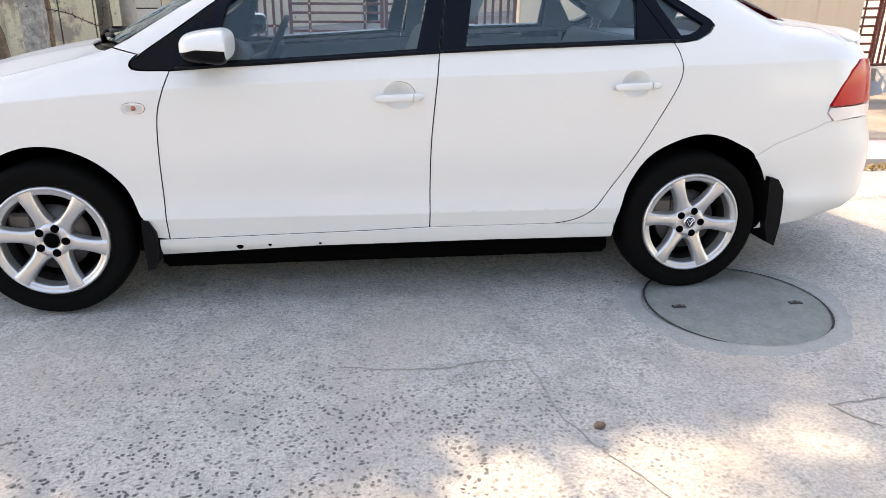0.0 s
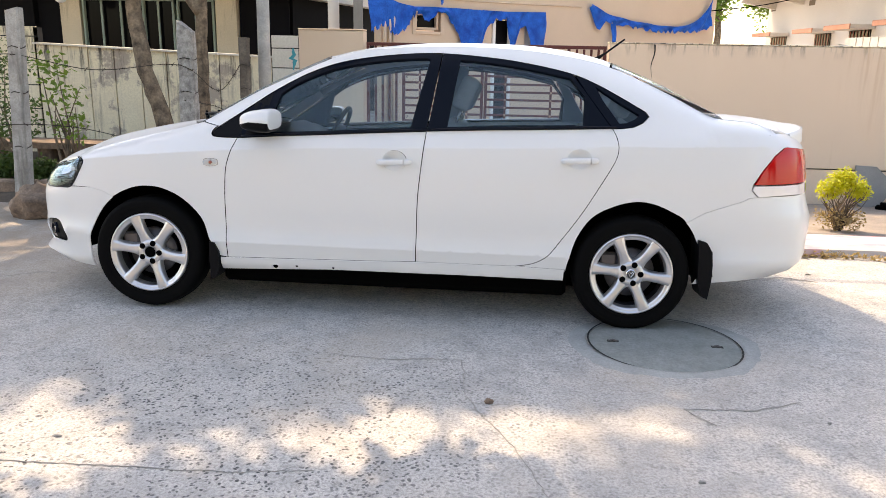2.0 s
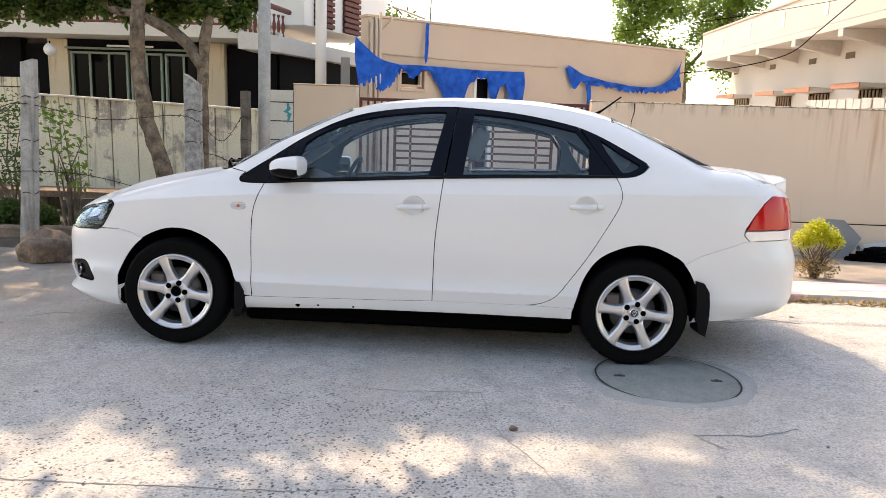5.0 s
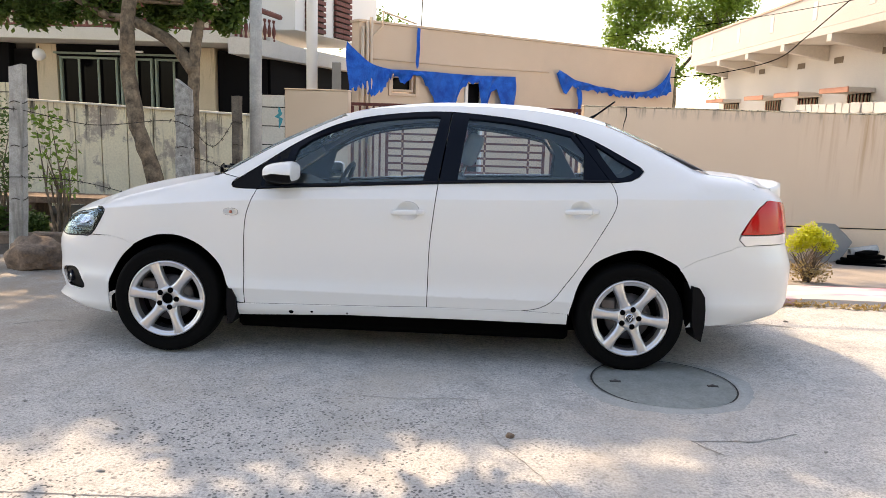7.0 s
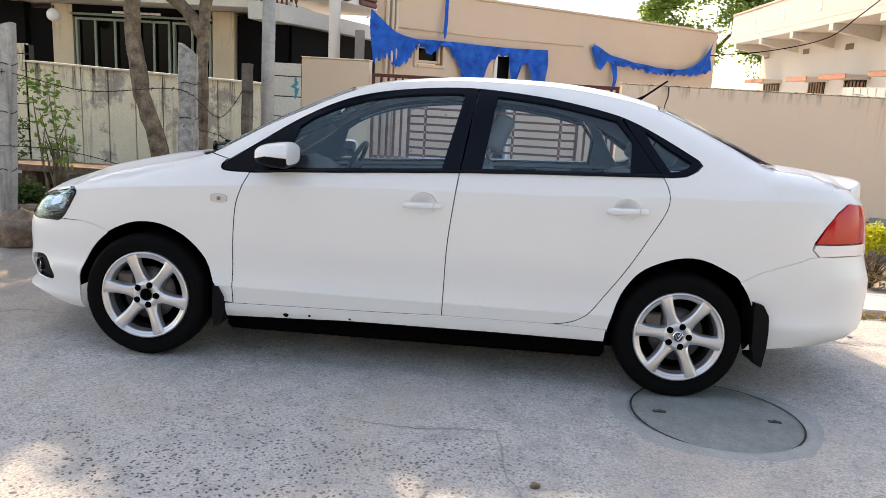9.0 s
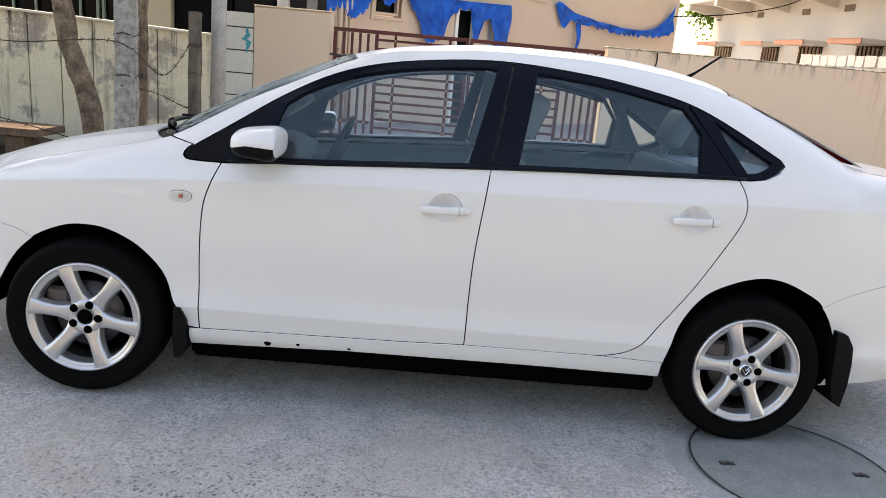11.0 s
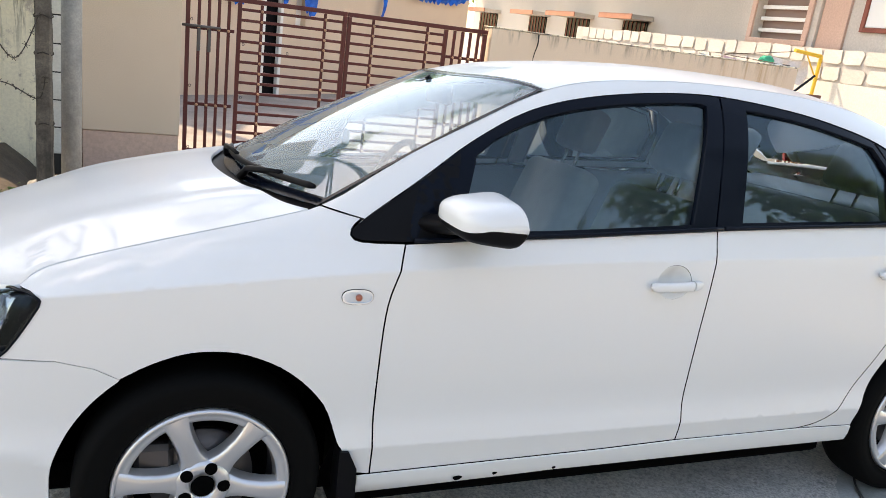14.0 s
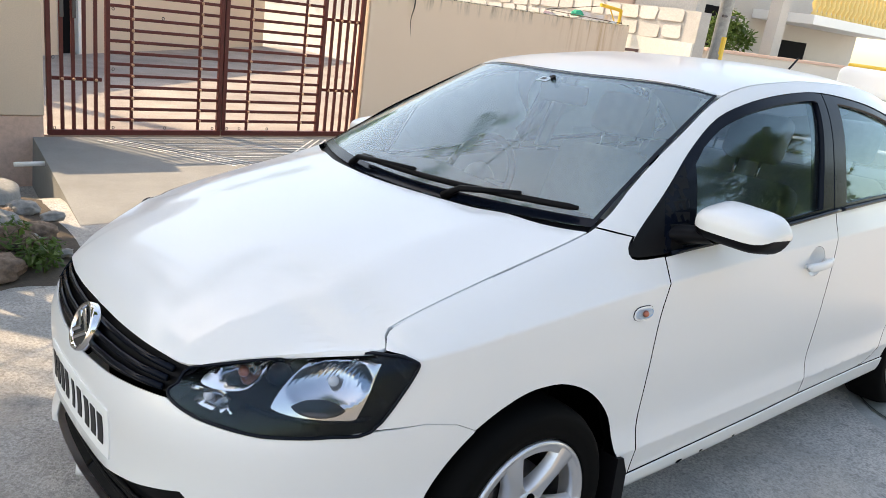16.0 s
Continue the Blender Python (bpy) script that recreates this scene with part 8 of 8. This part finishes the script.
wf = piece(rh, "window", (X - 0.285, 7.55, 2.35, X - 0.262, 8.25, 3.7), M_WHITE, "white panel in a brown frame")
for b in ((X - 0.31, 7.47, 2.27, X - 0.264, 7.545, 3.78), (X - 0.31, 8.255, 2.27, X - 0.264, 8.33, 3.78), (X - 0.31, 7.546, 2.27, X - 0.264, 8.254, 2.345)):
    piece(wf, "frame", b, M_REDTRIM)

# rubble stone wall of the right-hand yard
stone_wall = thing("wall_rubble", "rubble stone yard wall above a plastered foot", "wall", kind="structure")
P0, P1 = Vector((9.75, 16.0)), Vector((10.33, 6.85))
d = (P1 - P0).normalized()
n2 = Vector((d.y, -d.x))
core = bmesh.new()
slab(core, [tuple(P0), tuple(P1), tuple(P1 + Vector((0.3, 0))), tuple(P0 + Vector((0.3, 0)))], 2.2, Matrix.Translation((0, 0, 1.94)))
bmesh.ops.recalc_face_normals(core, faces=core.faces)
part("mortar_core", core, M_MORTAR, stone_wall)
foot = bmesh.new()
q0, q1 = P0 - Vector((0.06, 0)), P1 - Vector((0.06, 0))
slab(foot, [tuple(q0), tuple(q1), tuple(q1 + Vector((0.05, 0))), tuple(q0 + Vector((0.05, 0)))], 1.5, Matrix.Translation((0, 0, 1.42)))
bmesh.ops.recalc_face_normals(foot, faces=foot.faces)
part("plaster_foot", foot, M_WHITEWASH, stone_wall)
rnd = random.Random(81)
shapes = []
for k in range(6):
    bm = bmesh.new()
    o = [((0.5 + 0.06 * rnd.uniform(-1, 1)) * math.copysign(abs(math.cos(a)) ** 0.28, math.cos(a)), (0.5 + 0.06 * rnd.uniform(-1, 1)) * math.copysign(abs(math.sin(a)) ** 0.28, math.sin(a))) for a in np.linspace(0.2, 0.2 + 2 * math.pi, 10, endpoint=False)]
    slab(bm, o, 1.0)
    me = bpy.data.meshes.new("stone")
    bm.to_mesh(me)
    bm.free()
    me.materials.append(M_STONE)
    shapes.append(me)
L = (P1 - P0).length
for row in range(2):
    s_ = 0.1 + 0.2 * row
    while s_ < L - 0.3:
        w = rnd.uniform(0.26, 0.5)
        c = P0 + d * (s_ + w / 2)
        ob = new("stone", shapes[rnd.randrange(6)])
        ob.parent = stone_wall
        ob.matrix_basis = Matrix.Translation((c.x - 0.03, c.y, 1.56 + 0.26 * row + rnd.uniform(-0.02, 0.02))) @ Matrix.Rotation(math.atan2(d.y, d.x), 4, "Z") @ Matrix.Rotation(radians(90), 4, "X") @ Matrix.Diagonal((w * 0.94, 0.225, 0.022, 1))
        s_ += w + 0.03

# washing on the wall and line
for k, (x0, y0, x1, y1, zt, hgt, col) in enumerate(((8.0, 8.2, 9.6, 8.6, 1.62, 0.26, (0.72, 0.52, 0.56)), (9.2, 8.5, 9.9, 8.4, 1.72, 0.40, (0.75, 0.70, 0.68)), (5.6, 5.69, 6.8, 5.70, 1.575, 0.03, (0.74, 0.72, 0.66)))):
    m = rough_stone("washing_cloth_%d" % k, col, tuple(c * 0.85 for c in col), 5.0, 40, 0.9, 0.2)
    bm = bmesh.new()
    rows = []
    for i in range(25):
        t = i / 24
        sag = -0.05 * math.sin(math.pi * t)
        rows.append([Vector((x0 + (x1 - x0) * t, y0 + (y1 - y0) * t + 0.03 * math.sin(14 * t + j), zt + sag - hgt * j / 5 * (0.8 + 0.2 * math.sin(9 * t)))) for j in range(6)])
    grid(bm, rows)
    tagged(part("washing", bm, m, None, "", True), "pale cloth hung out to dry", "cloth", "washing on the line")
boulder("green_cloth", "bundled green cloth on the washing line", (9.1, 8.5, 1.60), (0.12, 0.08, 0.07), mat("green_cloth", (0.02, 0.36, 0.22), 0.8), 88, "cloth")
yp = thing("washing_line_post", "yellow painted steel washing line post", "post")
for pts, r in (([(10.0, 8.3, 0), (10.02, 8.3, 1.80)], 0.03), ([(10.02, 8.3, 1.80), (9.45, 8.3, 1.84)], 0.03), ([(10.0, 8.3, 1.45), (9.7, 8.3, 1.82)], 0.012)):
    bm = bmesh.new()
    tube(bm, pts, r, 8)
    part("bar", bm, M_YELLOW, yp)

bm = bmesh.new()
tube(bm, [(9.5, 8.35, 1.82), (8.0, 8.2, 1.63), (6.95, 5.72, 1.56)], 0.006, 5)
tagged(part("washing_line", bm, M_WIRE), "thin washing line tied to the yellow post", "wire")
# far street end on the right: pole, low houses, yellow balusters
bm = bmesh.new()
tube(bm, [(14.2, 8.9, 0), (14.25, 8.9, 7)], 0.145, 16)
fp = tagged(part("street_pole", bm, M_GREYPOLE, None, "", True), "grey pole with a yellow band and clamps", "pole")
bm = bmesh.new()
tube(bm, [(14.23, 8.88, 0.9), (14.23, 8.88, 1.62)], 0.14, 16)
part("yellow_band", bm, M_YELLOW, fp)
bm = bmesh.new()
tube(bm, [(14.0, 8.8, 2.05), (14.5, 8.8, 2.05)], 0.03, 8)
part("clamp", bm, M_STEEL, fp)
fh = thing("far_house", "pale house with a yellow balustered balcony", "house")
piece(fh, "wall", (20, 14, 0, 32, 14.4, 6), M_PALE)
piece(fh, "dark_opening", (20.5, 13.96, 0.9, 22.2, 13.995, 2.6), M_DARK)
piece(fh, "dark_opening", (26.0, 13.96, 0.6, 28.0, 13.995, 1.9), M_DARK)
piece(fh, "pillar", (22.4, 12.2, 0, 22.9, 12.6, 4.6), M_PALE)
sl = piece(fh, "balcony", (23.8, 11.8, 2.45, 32, 13.99, 2.75), M_WHITE, "white balcony slab")
by = bmesh.new()
lathe(by, [(0.10, 0.0), (0.10, 0.06), (0.06, 0.12), (0.14, 0.35), (0.10, 0.5), (0.13, 0.65), (0.07, 0.8), (0.11, 0.95)], 10)
M_OCHRE = rough_stone("ochre_paint", (0.78, 0.58, 0.22), (0.70, 0.50, 0.18), 5.0, 40, 0.6, 0.2)
b0 = part("baluster", by, M_OCHRE, sl, "yellow baluster", True)
b0.matrix_basis = Matrix.Translation((24.0, 11.95, 2.751))
for k in range(1, 24):
    ob = new("baluster", b0.data)
    ob.parent = sl
    ob.matrix_basis = Matrix.Translation((24.0 + 0.33 * k, 11.95, 2.751))
piece(fh, "low_wall", (16.5, 10.6, 0, 26, 10.9, 1.25), M_PALE)
piece(fh, "low_wall_cap", (16.4, 10.55, 1.252, 26, 10.95, 1.33), M_PINK)
bush("dark potted bush in the far opening", (19.6, 12.6, 0.0), [((0, 0, 1.9), 0.5), ((0.5, 0, 1.6), 0.5), ((0.9, 0, 2.1), 0.45), ((1.6, 0, 1.7), 0.4)], 1400, 0.16, M_LEAF, 91, 8)
fc = thing("yellow_car", "yellow taxi parked far down the street", "car", Matrix.Translation((12.9, 5.15, 0.046)))
bm = bmesh.new()
box(bm, -0.2, -0.75, 0.25, 3.6, 0.75, 0.85, 0.12, seg=3)
part("body", bm, M_WHITE, fc, "white lower body", True)
bm = bmesh.new()
box(bm, 0.5, -0.65, 0.85, 2.9, 0.65, 1.36, 0.14, seg=3)
part("cabin", bm, M_WHITE, fc, "", True)
bm = bmesh.new()
box(bm, 0.75, -0.6, 1.34, 2.7, 0.6, 1.42, 0.035, seg=2)
part("roof", bm, M_YELLOW, fc, "yellow roof", True)
for xx in (0.5, 2.8):
    for yy in (-0.74, 0.60):
        bm = bmesh.new()
        lathe(bm, [(0.0, 0), (0.28, 0.0), (0.30, 0.03), (0.30, 0.12), (0.0, 0.14)], 24, Matrix.Translation((xx, yy, 0.30)) @ Matrix.Rotation(radians(-90), 4, "X"))
        part("wheel", bm, M_RUBBER, fc, "", True)

# house across the street, behind the walk
oh = thing("opposite_house", "pale house across the street", "house")
piece(oh, "wall", (-14, -15.3, 0, 16, -15, 4.2), M_CREAM)
piece(oh, "slab", (-14, -15.0, 3.0, 16, -13.9, 3.2), M_WHITEWASH)
for xx in (-8, -2, 4, 10):
    piece(oh, "window", (xx, -14.996, 1.0, xx + 1.4, -14.96, 2.3), M_ROOMGLASS)

# overhead wires
for k, (a, b, sag) in enumerate((((-12.0, 4.96, 6.0), (14.0, 5.3, 6.2), 0.15), ((-8.0, -5.6, 6.6), (13.0, -7.6, 6.3), 0.5), ((-8.0, -5.9, 6.2), (13.0, -7.9, 5.8), 0.6), ((4.0, 18.0, 3.6), (10.6, 9.0, 4.1), 0.2))):
    a, b = Vector(a), Vector(b)
    bm = bmesh.new()
    tube(bm, [a.lerp(b, t) - Vector((0, 0, sag * 4 * t * (1 - t))) for t in np.linspace(0, 1, 24)], 0.018 if k == 0 else 0.006, 5)
    tagged(part("overhead_wire", bm, M_LINING), "thin black overhead wire", "wire", "overhead wires")
bm = bmesh.new()
tube(bm, rounded([(6.37, 15.3, 2.48), (7.34, 14.3, 2.58), (8.18, 13.4, 2.83), (8.54, 12.8, 3.26), (9.0, 12.0, 3.91), (9.79, 10.6, 5.0)], 6), 0.011, 5)
tagged(part("overhead_wire", bm, M_LINING), "slack black cable between the houses", "wire", "overhead wires")
